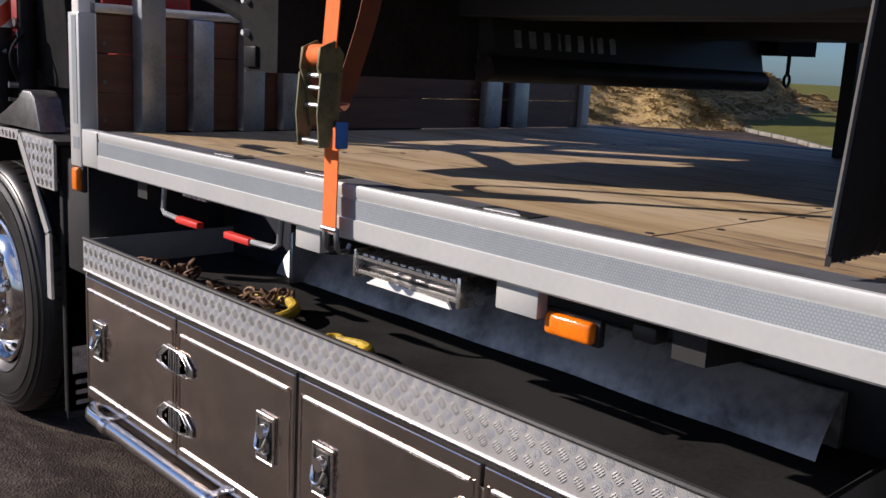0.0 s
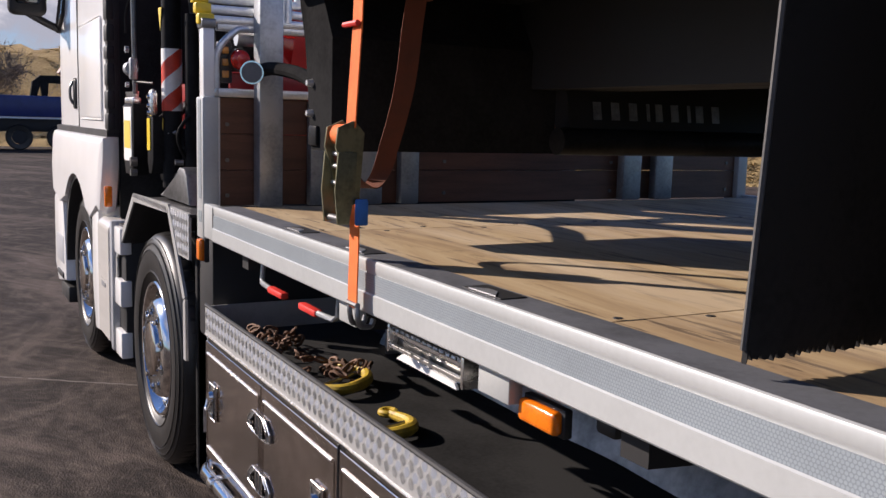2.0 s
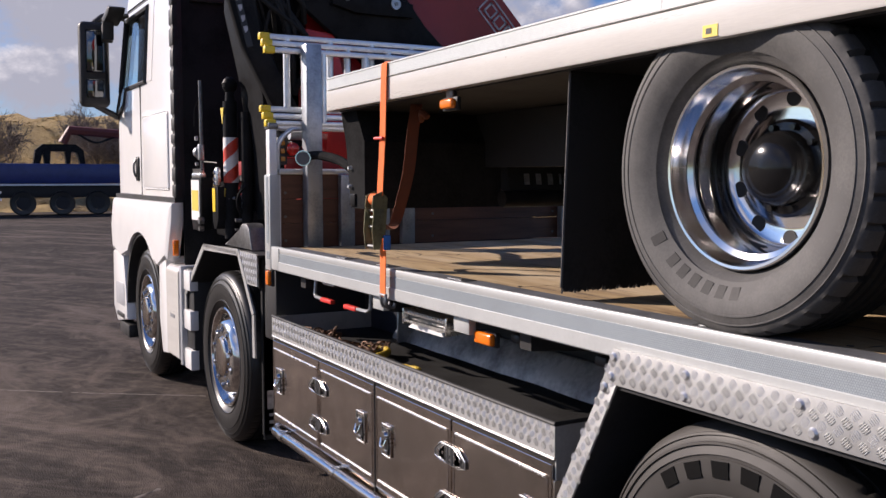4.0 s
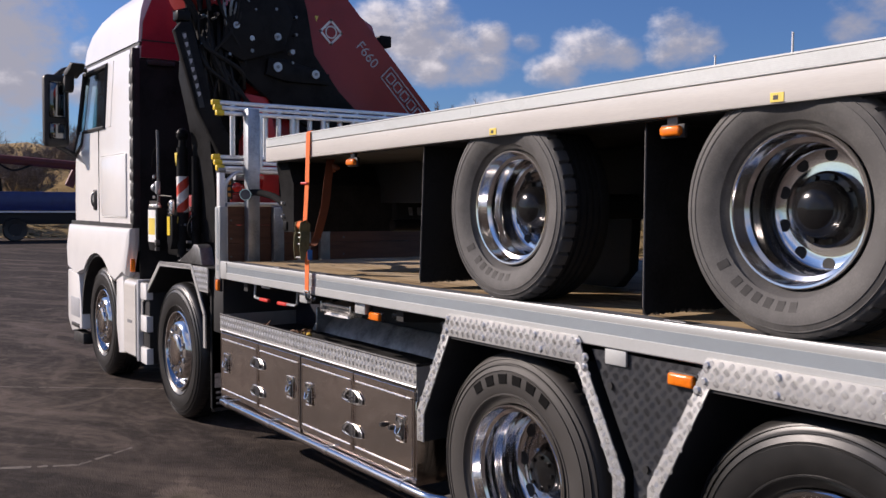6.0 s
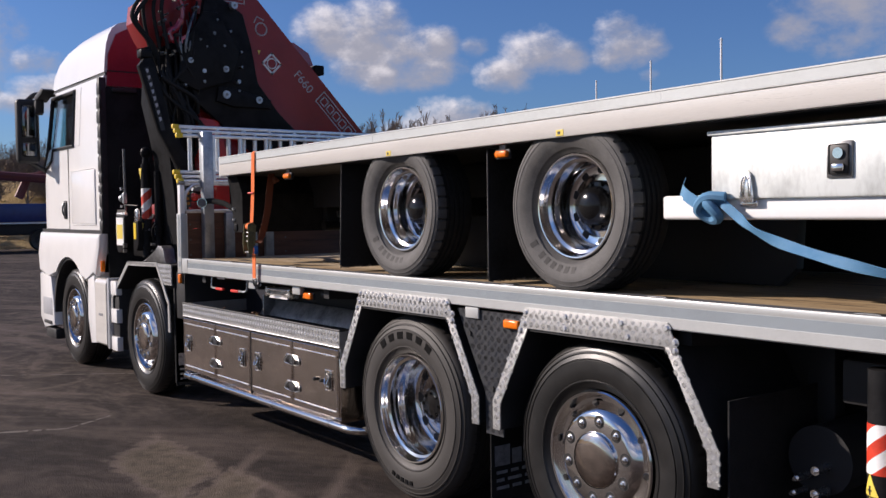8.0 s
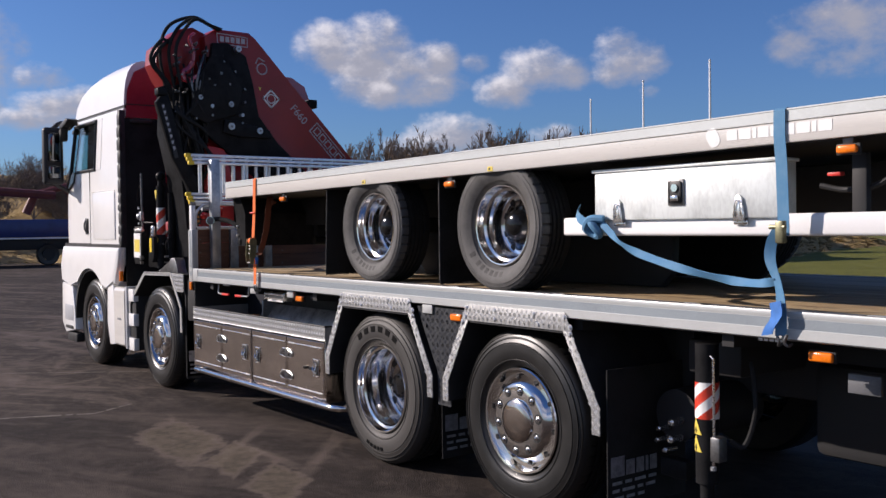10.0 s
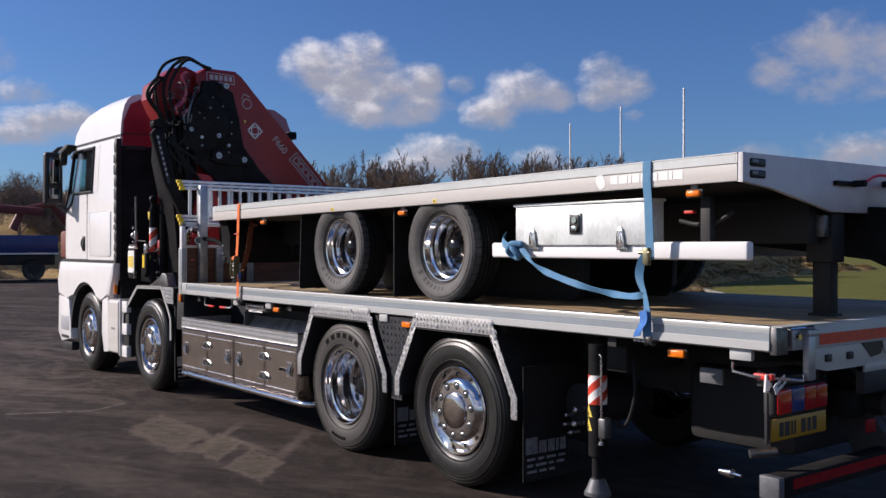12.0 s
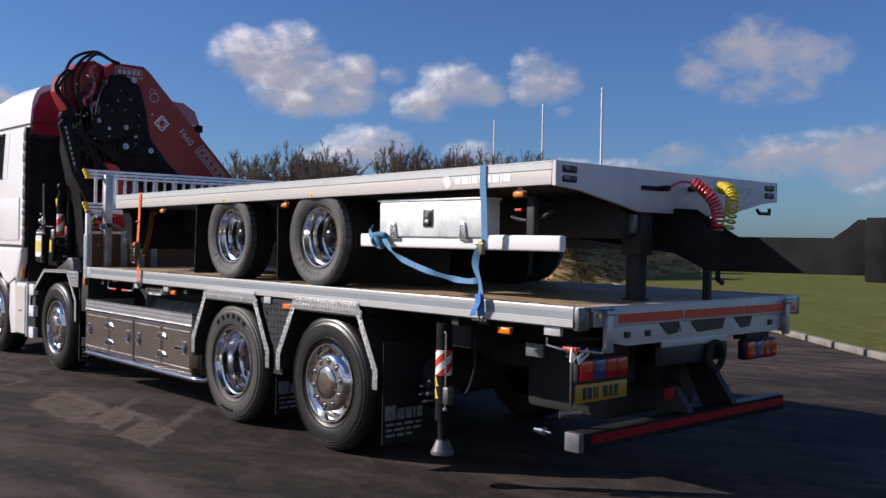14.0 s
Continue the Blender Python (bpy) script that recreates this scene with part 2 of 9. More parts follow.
MAT["bluelens"] = pbr("smoked_lens", (0.03, 0.055, 0.19), 0.15, var=0.15, bump=0.1, coat=0.5)
MAT["redtape"] = pbr("red_reflective_tape", (0.66, 0.055, 0.026), 0.4, var=0.15, scale=20, bump=0.05, fine=400)
MAT["dulltape"] = pbr("dark_red_tape", (0.26, 0.006, 0.010), 0.5, var=0.15, scale=20, bump=0.05, spec=0.12)
MAT["yellow"] = pbr("yellow_plastic", (0.80, 0.56, 0.03), 0.4, var=0.15, bump=0.05)
MAT["sticker"] = pbr("yellow_sticker", (0.78, 0.60, 0.10), 0.4, var=0.12, bump=0.0)
MAT["ochre"] = pbr("worn_yellow_paint", (0.50, 0.34, 0.03), 0.5, var=0.3, scale=40, bump=0.15, dirt=(0.10, 0.07, 0.04), dirt_amt=0.8)
MAT["rust"] = pbr("rusty_chain", (0.16, 0.085, 0.05), 0.7, metal=0.3, var=0.35, scale=60, bump=0.3)
MAT["plate_yellow"] = pbr("yellow_plate", (0.42, 0.22, 0.012), 0.35, var=0.08, bump=0.01)
# black for print, and for holes and recesses whose shade is painted flat
MAT["ink_and_holes"] = pbr("black_ink_and_hole_shade", (0.0192, 0.0192, 0.0192), 0.5, var=0.1, bump=0)
MAT["white_ink"] = pbr("white_vinyl", (0.84, 0.84, 0.82), 0.45, var=0.1, bump=0)
MAT["grey_ink"] = pbr("pale_vinyl", (0.22, 0.225, 0.235), 0.5, var=0.2, bump=0, scale=20)
MAT["matt_black"] = pbr("matt_black_paint", (0.0252, 0.0252, 0.0252), 0.8, var=0.3, bump=0.05, spec=0.05)
MAT["matt_black"].node_tree.nodes["Principled BSDF"].inputs["IOR"].default_value = 1.05
MAT["crane_black"].node_tree.nodes["Principled BSDF"].inputs["IOR"].default_value = 1.25
MAT["flap"].node_tree.nodes["Principled BSDF"].inputs["IOR"].default_value = 1.2
MAT["gloss_black"] = pbr("glossy_black_paint", (0.008, 0.008, 0.0084), 0.16, var=0.3, bump=0.03, spec=0.4)
MAT["joint"] = pbr("crumbled_joint", (0.15, 0.128, 0.112), 0.9, var=0.3, scale=30, bump=0.3)
MAT["boom_ink"] = pbr("pale_boom_vinyl", (0.46, 0.44, 0.45), 0.5, var=0.2, bump=0, scale=20)
# dark copy of the orange webbing: dirt, and shade put into the colour
MAT["shaded_dirty_web"] = pbr("shaded_dirty_orange_webbing", (0.1488, 0.036, 0.0112), 0.8, var=0.3, scale=18, bump=0.4, fine=420, dirt=(0.09, 0.04, 0.02), dirt_amt=0.6)
MAT["faded_ink"] = pbr("faded_print", (0.42, 0.43, 0.47), 0.35, metal=0.6, var=0.3, bump=0, scale=30)
MAT["orange_web"] = pbr("orange_webbing", (0.78, 0.15, 0.02), 0.8, var=0.2, scale=18, bump=0.4, fine=420, dirt=(0.22, 0.07, 0.03), dirt_amt=0.5)
MAT["blue_web"] = pbr("faded_blue_webbing", (0.065, 0.20, 0.35), 0.8, var=0.2, scale=14, bump=0.4, fine=420, dirt=(0.20, 0.34, 0.46), dirt_amt=0.45)
MAT["blue_bright"] = pbr("blue_webbing", (0.035, 0.17, 0.50), 0.75, var=0.2, scale=18, bump=0.4, fine=420)
MAT["ratchet"] = pbr("zinc_ratchet", (0.21, 0.20, 0.12), 0.45, metal=0.7, var=0.3, scale=30, bump=0.1)
MAT["steel"] = pbr("dull_steel", (0.20, 0.20, 0.20), 0.42, metal=0.9, var=0.25, scale=20, bump=0.08)
MAT["redgrip"] = pbr("red_grip", (0.70, 0.04, 0.03), 0.45, var=0.1, bump=0.05)
MAT["redhose"] = pbr("red_hose", (0.70, 0.03, 0.05), 0.3, var=0.1, bump=0.02, coat=0.3)
MAT["yellowhose"] = pbr("yellow_hose", (0.82, 0.66, 0.06), 0.3, var=0.1, bump=0.02, coat=0.3)
MAT["ply_brown"] = pbr("brown_phenolic_ply", (0.135, 0.058, 0.034), 0.5, var=0.25, scale=8, bump=0.1, fine=200, stretch=(1, 0.3, 3))
MAT["bluepaint"] = pbr("blue_dropside_paint", (0.015, 0.035, 0.16), 0.35, var=0.15, bump=0.03)
MAT["wallmetal"] = pbr("grey_metal_sheet", (0.47, 0.46, 0.44), 0.5, metal=0.55, var=0.4, scale=5.5, bump=0.04, fine=40, rvar=0.16)
MAT["pole_white"] = pbr("white_pole", (0.75, 0.76, 0.78), 0.4, var=0.08, bump=0.02)
MAT["kerb"] = pbr("concrete_kerb", (0.21, 0.195, 0.165), 0.85, var=0.2, scale=6, bump=0.4, fine=60)
MAT["bark"] = pbr("bare_bark", (0.27, 0.22, 0.18), 0.9, var=0.3, scale=6, bump=0.4, fine=30)


g = bpy.data.materials.new("window_glass")
g.use_nodes = True
gb = g.node_tree.nodes["Principled BSDF"]
gb.inputs["Base Color"].default_value, gb.inputs["Roughness"].default_value = (0.62, 0.80, 0.78, 1), 0.02
gb.inputs["Transmission Weight"].default_value, gb.inputs["IOR"].default_value = 1.0, 1.45
MAT["glass"] = g
mm = pbr("mirror_glass", (0.16, 0.17, 0.175), 0.03, metal=1.0, var=0.02, bump=0, rvar=0.01)
MAT["mirror"] = mm


def asphalt(name, dark, light, worn, patch, patches, strips):
    """Asphalt with tyre-swept pale streaks, darker strips and old repair patches with frayed edges."""
    m = bpy.data.materials.new(name)
    m.use_nodes = True
    t, b = chain_nodes(m)
    tc = t.nodes.new("ShaderNodeTexCoord")

    def mt(op, a, c=None, d=None):
        n = t.nodes.new("ShaderNodeMath")
        n.operation = op
        for i, v in enumerate((a, c, d)):
            if v is None:
                continue
            if isinstance(v, (int, float)):
                n.inputs[i].default_value = v
            else:
                t.links.new(v, n.inputs[i])
        return n.outputs[0]

    def nz(scale, detail, rough=0.6, stretch=None, turn=0.0, warp=0.0):
        n = t.nodes.new("ShaderNodeTexNoise")
        n.inputs["Scale"].default_value, n.inputs["Detail"].default_value, n.inputs["Roughness"].default_value, n.inputs["Distortion"].default_value = scale, detail, rough, warp
        mp = t.nodes.new("ShaderNodeMapping")
        mp.vector_type = "TEXTURE"
        mp.inputs["Scale"].default_value = stretch or (1, 1, 1)
        mp.inputs["Rotation"].default_value = (0, 0, radians(turn))
        t.links.new(tc.outputs["Object"], mp.inputs[0])
        t.links.new(mp.outputs[0], n.inputs["Vector"])
        return n.outputs["Fac"]

    def ramp(f, lo, hi, top=1.0):
        mr = t.nodes.new("ShaderNodeMapRange")
        mr.inputs[1].default_value, mr.inputs[2].default_value, mr.inputs[4].default_value = lo, hi, top
        t.links.new(f, mr.inputs[0])
        return mr.outputs[0]

    def mixc(fac, a, c):
        mx = t.nodes.new("ShaderNodeMix")
        mx.data_type = "RGBA"
        t.links.new(fac, mx.inputs[0])
        for i, v in ((6, a), (7, c)):
            if isinstance(v, tuple):
                mx.inputs[i].default_value = (*v, 1)
            else:
                t.links.new(v, mx.inputs[i])
        return mx.outputs[2]
    mid = nz(2.6, 9, 0.72)
    sweep1, sweep2 = nz(1.0, 9, 0.70, (3.2, 0.9, 1), 28, 1.2), nz(1.7, 9, 0.74, (1.7, 1.0, 1), -20, 1.5)
    mottle = nz(7.5, 10, 0.80, (1.5, 1.0, 1), 35, 0.6)
    strip = nz(0.16, 3, 0.5, (2.5, 1, 1), 62)
    grain = nz(38, 4, 0.7)
    vor = t.nodes.new("ShaderNodeTexVoronoi")
    vor.inputs["Scale"].default_value = 120
    t.links.new(tc.outputs["Object"], vor.inputs["Vector"])
    c = mixc(ramp(mid, 0.32, 0.72), dark, light)
    c = mixc(ramp(sweep1, 0.46, 0.68, 0.80), c, worn)
    c = mixc(ramp(sweep2, 0.50, 0.72, 0.6), c, worn)
    c = mixc(ramp(mottle, 0.50, 0.72, 0.55), c, worn)
    c = mixc(ramp(mottle, 0.48, 0.30, 0.6), c, tuple(v * 0.6 for v in dark))
    c = mixc(ramp(strip, 0.50, 0.53, 0.45), c, dark)
    sx = t.nodes.new("ShaderNodeSeparateXYZ")
    t.links.new(tc.outputs["Object"], sx.inputs[0])
    fray = mt("MULTIPLY", mt("SUBTRACT", nz(5.0, 9, 0.80), 0.5), 1.7)
    skew = mt("ADD", sx.outputs[0], mt("MULTIPLY_ADD", sx.outputs[1], 1.1, 0.495))

    def slabs(rows):
        """How far inside the nearest of some skewed slabs a place lies, in half widths."""
        best = None
        for cx, cy, ax, ay in rows:
            dx = mt("DIVIDE", mt("ABSOLUTE", mt("SUBTRACT", skew, cx)), ax)
            dy = mt("DIVIDE", mt("ABSOLUTE", mt("SUBTRACT", sx.outputs[1], cy)), ay)
            one = mt("SUBTRACT", 1.0, mt("MAXIMUM", dx, dy))
            best = one if best is None else mt("MAXIMUM", best, one)
        return mt("ADD", best, fray)
    inside = slabs(patches)
    c = mixc(ramp(slabs(strips), -0.3, 0.9, 0.5), c, worn)
    mask = ramp(inside, 0.0, 0.16)
    rim = mt("MULTIPLY", ramp(inside, -0.14, 0.02), ramp(inside, 0.22, 0.06))
    pc = mixc(ramp(nz(9, 10, 0.82), 0.40, 0.60), tuple(v * 0.40 for v in patch), patch)
    c = mixc(mt("MULTIPLY", mask, 0.52), c, pc)
    c = mixc(mt("MULTIPLY", rim, 0.35), c, tuple(v * 1.25 for v in worn))
    c = mixc(ramp(grain, 0.55, 0.80, 0.5), c, tuple(min(1, v * 1.9) for v in light))
    c = mixc(ramp(vor.outputs["Color"], 0.62, 1.0, 0.55), c, tuple(min(1, v * 2.2) for v in light))
    t.links.new(c, b.inputs["Base Color"])
    b.inputs["Roughness"].default_value = 0.86
    b.inputs["Specular IOR Level"].default_value = 0.15
    bp = t.nodes.new("ShaderNodeBump")
    bp.inputs["Strength"].default_value, bp.inputs["Distance"].default_value = 0.7, 0.006
    t.links.new(vor.outputs["Distance"], bp.inputs["Height"])
    bp2 = t.nodes.new("ShaderNodeBump")
    bp2.inputs["Strength"].default_value, bp2.inputs["Distance"].default_value = 0.4, 0.02
    t.links.new(mid, bp2.inputs["Height"])
    t.links.new(bp2.outputs[0], bp.inputs["Normal"])
    t.links.new(bp.outputs[0], b.inputs["Normal"])
    return m


MAT["asphalt"] = asphalt("worn_asphalt", (0.0165, 0.0126, 0.0108), (0.034, 0.0262, 0.0222), (0.163, 0.128, 0.107), (0.190, 0.155, 0.110),
                         [(1.22, -0.72, 0.55, 0.26), (2.10, -0.64, 0.24, 0.22), (2.80, -0.69, 0.26, 0.21)],
                         [(1.97, -0.42, 0.07, 0.42), (2.97, -0.15, 0.09, 0.45), (2.45, -0.42, 0.45, 0.05), (3.6, -1.45, 0.5, 0.16)])


def grassy(name, c1, c2, c3, scale):
    m = bpy.data.materials.new(name)
    m.use_nodes = True
    t, b = chain_nodes(m)
    tc = t.nodes.new("ShaderNodeTexCoord")
    out = None
    prev = (*c1, 1)
    for s, lo, hi, c in ((scale, 0.4, 0.66, c2), (scale * 7, 0.48, 0.75, c3)):
        n = t.nodes.new("ShaderNodeTexNoise")
        n.inputs["Scale"].default_value, n.inputs["Detail"].default_value, n.inputs["Roughness"].default_value = s, 7, 0.7
        t.links.new(tc.outputs["Object"], n.inputs["Vector"])
        mr = t.nodes.new("ShaderNodeMapRange")
        mr.inputs[1].default_value, mr.inputs[2].default_value = lo, hi
        t.links.new(n.outputs["Fac"], mr.inputs[0])
        mx = t.nodes.new("ShaderNodeMix")
        mx.data_type = "RGBA"
        t.links.new(mr.outputs[0], mx.inputs[0])
        if out is None:
            mx.inputs[6].default_value = prev
        else:
            t.links.new(out, mx.inputs[6])
        mx.inputs[7].default_value = (*c, 1)
        out = mx.outputs[2]
    t.links.new(out, b.inputs["Base Color"])
    b.inputs["Roughness"].default_value = 0.95
    b.inputs["Specular IOR Level"].default_value = 0.15
    bp = t.nodes.new("ShaderNodeBump")
    bp.inputs["Strength"].default_value, bp.inputs["Distance"].default_value = 0.8, 0.15
    t.links.new(n.outputs["Fac"], bp.inputs["Height"])
    t.links.new(bp.outputs[0], b.inputs["Normal"])
    return m


MAT["lawn"] = grassy("lawn_grass", (0.125, 0.128, 0.026), (0.095, 0.100, 0.022), (0.17, 0.155, 0.045), 0.35)
MAT["drytuft"] = grassy("dry_grass_blades", (0.42, 0.32, 0.155), (0.32, 0.23, 0.11), (0.48, 0.38, 0.20), 1.4)


def plywood(name):
    m = bpy.data.materials.new(name)
    m.use_nodes = True
    t, b = chain_nodes(m)
    tc = t.nodes.new("ShaderNodeTexCoord")
    info = t.nodes.new("ShaderNodeObjectInfo")
    mp = t.nodes.new("ShaderNodeMapping")
    mp.inputs["Scale"].default_value = (0.35, 3.2, 1)
    off = t.nodes.new("ShaderNodeVectorMath")
    off.operation = "SCALE"
    t.links.new(tc.outputs["Object"], mp.inputs[0])
    mul = t.nodes.new("ShaderNodeMath")
    mul.operation = "MULTIPLY"
    mul.inputs[1].default_value = 17
    t.links.new(info.outputs["Random"], mul.inputs[0])
    t.links.new(mul.outputs[0], mp.inputs["Location"])
    grain = t.nodes.new("ShaderNodeTexNoise")
    grain.inputs["Scale"].default_value, grain.inputs["Detail"].default_value, grain.inputs["Roughness"].default_value, grain.inputs["Distortion"].default_value = 3.2, 9, 0.68, 0.8
    t.links.new(mp.outputs[0], grain.inputs["Vector"])
    cr = t.nodes.new("ShaderNodeValToRGB")
    cr.color_ramp.elements[0].position, cr.color_ramp.elements[0].color = 0.28, (0.20, 0.125, 0.068, 1)
    cr.color_ramp.elements[1].position, cr.color_ramp.elements[1].color = 0.74, (0.52, 0.41, 0.25, 1)
    e = cr.color_ramp.elements.new(0.5)
    e.color = (0.40, 0.285, 0.155, 1)
    t.links.new(grain.outputs["Fac"], cr.inputs[0])
    # scuffs and stains
    st = t.nodes.new("ShaderNodeTexNoise")
    st.inputs["Scale"].default_value, st.inputs["Detail"].default_value, st.inputs["Roughness"].default_value = 5.5, 8, 0.75
    t.links.new(tc.outputs["Object"], st.inputs["Vector"])
    mr = t.nodes.new("ShaderNodeMapRange")
    mr.inputs[1].default_value, mr.inputs[2].default_value, mr.inputs[4].default_value = 0.60, 0.70, 0.75
    t.links.new(st.outputs["Fac"], mr.inputs[0])
    mx = t.nodes.new("ShaderNodeMix")
    mx.data_type = "RGBA"
    t.links.new(mr.outputs[0], mx.inputs[0])
    t.links.new(cr.outputs[0], mx.inputs[6])
    mx.inputs[7].default_value = (0.11, 0.07, 0.045, 1)
    # thin dark scratches, and pale rubbed bands along the bed
    done = mx.outputs[2]
    for sc, size, turn, lo, hi, amt, tint in (((0.9, 9.0, 1), 3.0, 24, 0.585, 0.63, 0.75, (0.06, 0.036, 0.024)), ((1.6, 11.0, 1), 2.4, -8, 0.60, 0.645, 0.65, (0.07, 0.042, 0.026)), ((0.35, 2.4, 1), 1.3, 3, 0.48, 0.62, 0.55, (0.58, 0.47, 0.33))):
        mp2 = t.nodes.new("ShaderNodeMapping")
        mp2.inputs["Scale"].default_value = sc
        mp2.inputs["Rotation"].default_value = (0, 0, radians(turn))
        t.links.new(tc.outputs["Object"], mp2.inputs[0])
        sn = t.nodes.new("ShaderNodeTexNoise")
        sn.inputs["Scale"].default_value, sn.inputs["Detail"].default_value, sn.inputs["Roughness"].default_value = size, 6, 0.6
        t.links.new(mp2.outputs[0], sn.inputs["Vector"])
        sr = t.nodes.new("ShaderNodeMapRange")
        sr.inputs[1].default_value, sr.inputs[2].default_value, sr.inputs[4].default_value = lo, hi, amt
        t.links.new(sn.outputs["Fac"], sr.inputs[0])
        m3 = t.nodes.new("ShaderNodeMix")
        m3.data_type = "RGBA"
        t.links.new(sr.outputs[0], m3.inputs[0])
        t.links.new(done, m3.inputs[6])
        m3.inputs[7].default_value = (*tint, 1)
        done = m3.outputs[2]
    t.links.new(done, b.inputs["Base Color"])
    b.inputs["Roughness"].default_value = 0.62
    bp = t.nodes.new("ShaderNodeBump")
    bp.inputs["Strength"].default_value, bp.inputs["Distance"].default_value = 0.3, 0.003
    t.links.new(grain.outputs["Fac"], bp.inputs["Height"])
    t.links.new(bp.outputs[0], b.inputs["Normal"])
    return m


MAT["ply"] = plywood("bed_plywood")


def hex_tape(name, base=(0.30, 0.345, 0.37), lines=(0.14, 0.15, 0.17), much=0.5):
    """Silver-blue retro-reflective tape with a honeycomb of cells 7 mm wide."""
    m = pbr(name, base, 0.4, metal=0.1, var=0.12, scale=2.2, bump=0)
    t, b = chain_nodes(m)
    tc = t.nodes.new("ShaderNodeTexCoord")
    sx = t.nodes.new("ShaderNodeSeparateXYZ")
    t.links.new(tc.outputs["Object"], sx.inputs[0])

    def mt(op, a, c=None):
        n = t.nodes.new("ShaderNodeMath")
        n.operation = op
        for i, v in enumerate((a, c)):
            if v is None:
                continue
            if isinstance(v, (int, float)):
                n.inputs[i].default_value = v
            else:
                t.links.new(v, n.inputs[i])
        return n.outputs[0]
    s = 0.0058
    u, v = mt("DIVIDE", sx.outputs[0], s), mt("DIVIDE", sx.outputs[2], s * 1.732)

    def cell(o):
        a = mt("SUBTRACT", mt("FRACT", mt("ADD", u, 100 + o)), 0.5)
        c = mt("MULTIPLY", mt("SUBTRACT", mt("FRACT", mt("ADD", v, 100 + o)), 0.5), 1.732)
        return mt("SQRT", mt("ADD", mt("MULTIPLY", a, a), mt("MULTIPLY", c, c)))
    d = mt("MINIMUM", cell(0), cell(0.5))
    line = mt("GREATER_THAN", d, 0.40)
    old = b.inputs["Base Color"].links[0].from_socket
    mx = t.nodes.new("ShaderNodeMix")
    mx.data_type = "RGBA"
    t.links.new(mt("MULTIPLY", line, much), mx.inputs[0])
    t.links.new(old, mx.inputs[6])
    mx.inputs[7].default_value = (*lines, 1)
    t.links.new(mx.outputs[2], b.inputs["Base Color"])
    return m


MAT["tape"] = hex_tape("honeycomb_tape")
MAT["pale_tape"] = hex_tape("pale_honeycomb_tape", (0.56, 0.59, 0.575), (0.36, 0.38, 0.38), 0.45)


MAT["dry"] = grassy("dry_bank_grass", (0.45, 0.325, 0.15), (0.30, 0.20, 0.095), (0.54, 0.405, 0.20), 0.9)

# ---- building helpers ----


def world_of(ob):
    w = ob.matrix_basis.copy()
    while ob.parent:
        w = ob.parent.matrix_basis @ ob.matrix_parent_inverse @ w if ob.parent.parent is None else world_of(ob.parent) @ ob.matrix_parent_inverse @ w
        break
    return w


def thing(name, at, label, category, group="", kind=""):
    ob = new(name)
    ob.empty_display_size = 0.2
    ob.matrix_basis = pose(*at)
    return tagged(ob, label, category, group, kind)


def mesh_of(name, bm, mat, sharp=32):
    me = bpy.data.meshes.new(name)
    bmesh.ops.recalc_face_normals(bm, faces=bm.faces)
    bm.to_mesh(me)
    bm.free()
    me.materials.append(mat)
    me.polygons.foreach_set("use_smooth", [True] * len(me.polygons))
    me.set_sharp_from_angle(angle=radians(sharp))
    return me


def part(name, bm, mat, parent, label="", m=None, kind=""):
    """Link a bmesh, or a finished mesh, as one object under a thing or a part; its numbers are in the world's metres."""
    me = bm if isinstance(bm, bpy.types.Mesh) else mesh_of(name, bm, mat)
    ob = new(name, me)
    if m is not None:
        ob.matrix_basis = m
    if parent is not None:
        ob.parent = parent
        ob.matrix_parent_inverse = world_of(parent).inverted()
    return tagged(ob, label, "", "", kind)


def solo(name, bm, mat, label, category, group="", kind=""):
    ob = new(name, mesh_of(name, bm, mat))
    return tagged(ob, label, category, group, kind)


def B():
    return bmesh.new()


def box(bm, x0, x1, y0, y1, z0, z1, bevel=0.0, seg=2, m=None):
    r = bmesh.ops.create_cube(bm, size=1.0)
    vs = r["verts"]
    for v in vs:
        v.co = Vector(((x0 + x1) / 2 + v.co.x * (x1 - x0), (y0 + y1) / 2 + v.co.y * (y1 - y0), (z0 + z1) / 2 + v.co.z * (z1 - z0)))
        if m is not None:
            v.co = m @ v.co
    if bevel:
        es = list({e for v in vs for e in v.link_edges})
        bmesh.ops.bevel(bm, geom=es, offset=bevel, segments=seg, affect="EDGES", profile=0.5)
    return bm


def cyl(bm, p0, p1, r0, r1=None, seg=20, caps=True):
    p0, p1 = Vector(p0), Vector(p1)
    r1 = r0 if r1 is None else r1
    q = (p1 - p0).to_track_quat("Z", "Y")
    rings = []
    for p, r in ((p0, r0), (p1, r1)):
        rings.append([bm.verts.new(p + q @ Vector((r * math.cos(2 * math.pi * i / seg), r * math.sin(2 * math.pi * i / seg), 0))) for i in range(seg)])
    for i in range(seg):
        j = (i + 1) % seg
        bm.faces.new((rings[0][i], rings[0][j], rings[1][j], rings[1][i]))
    if caps:
        bm.faces.new(rings[0][::-1])
        bm.faces.new(rings[1])
    return bm


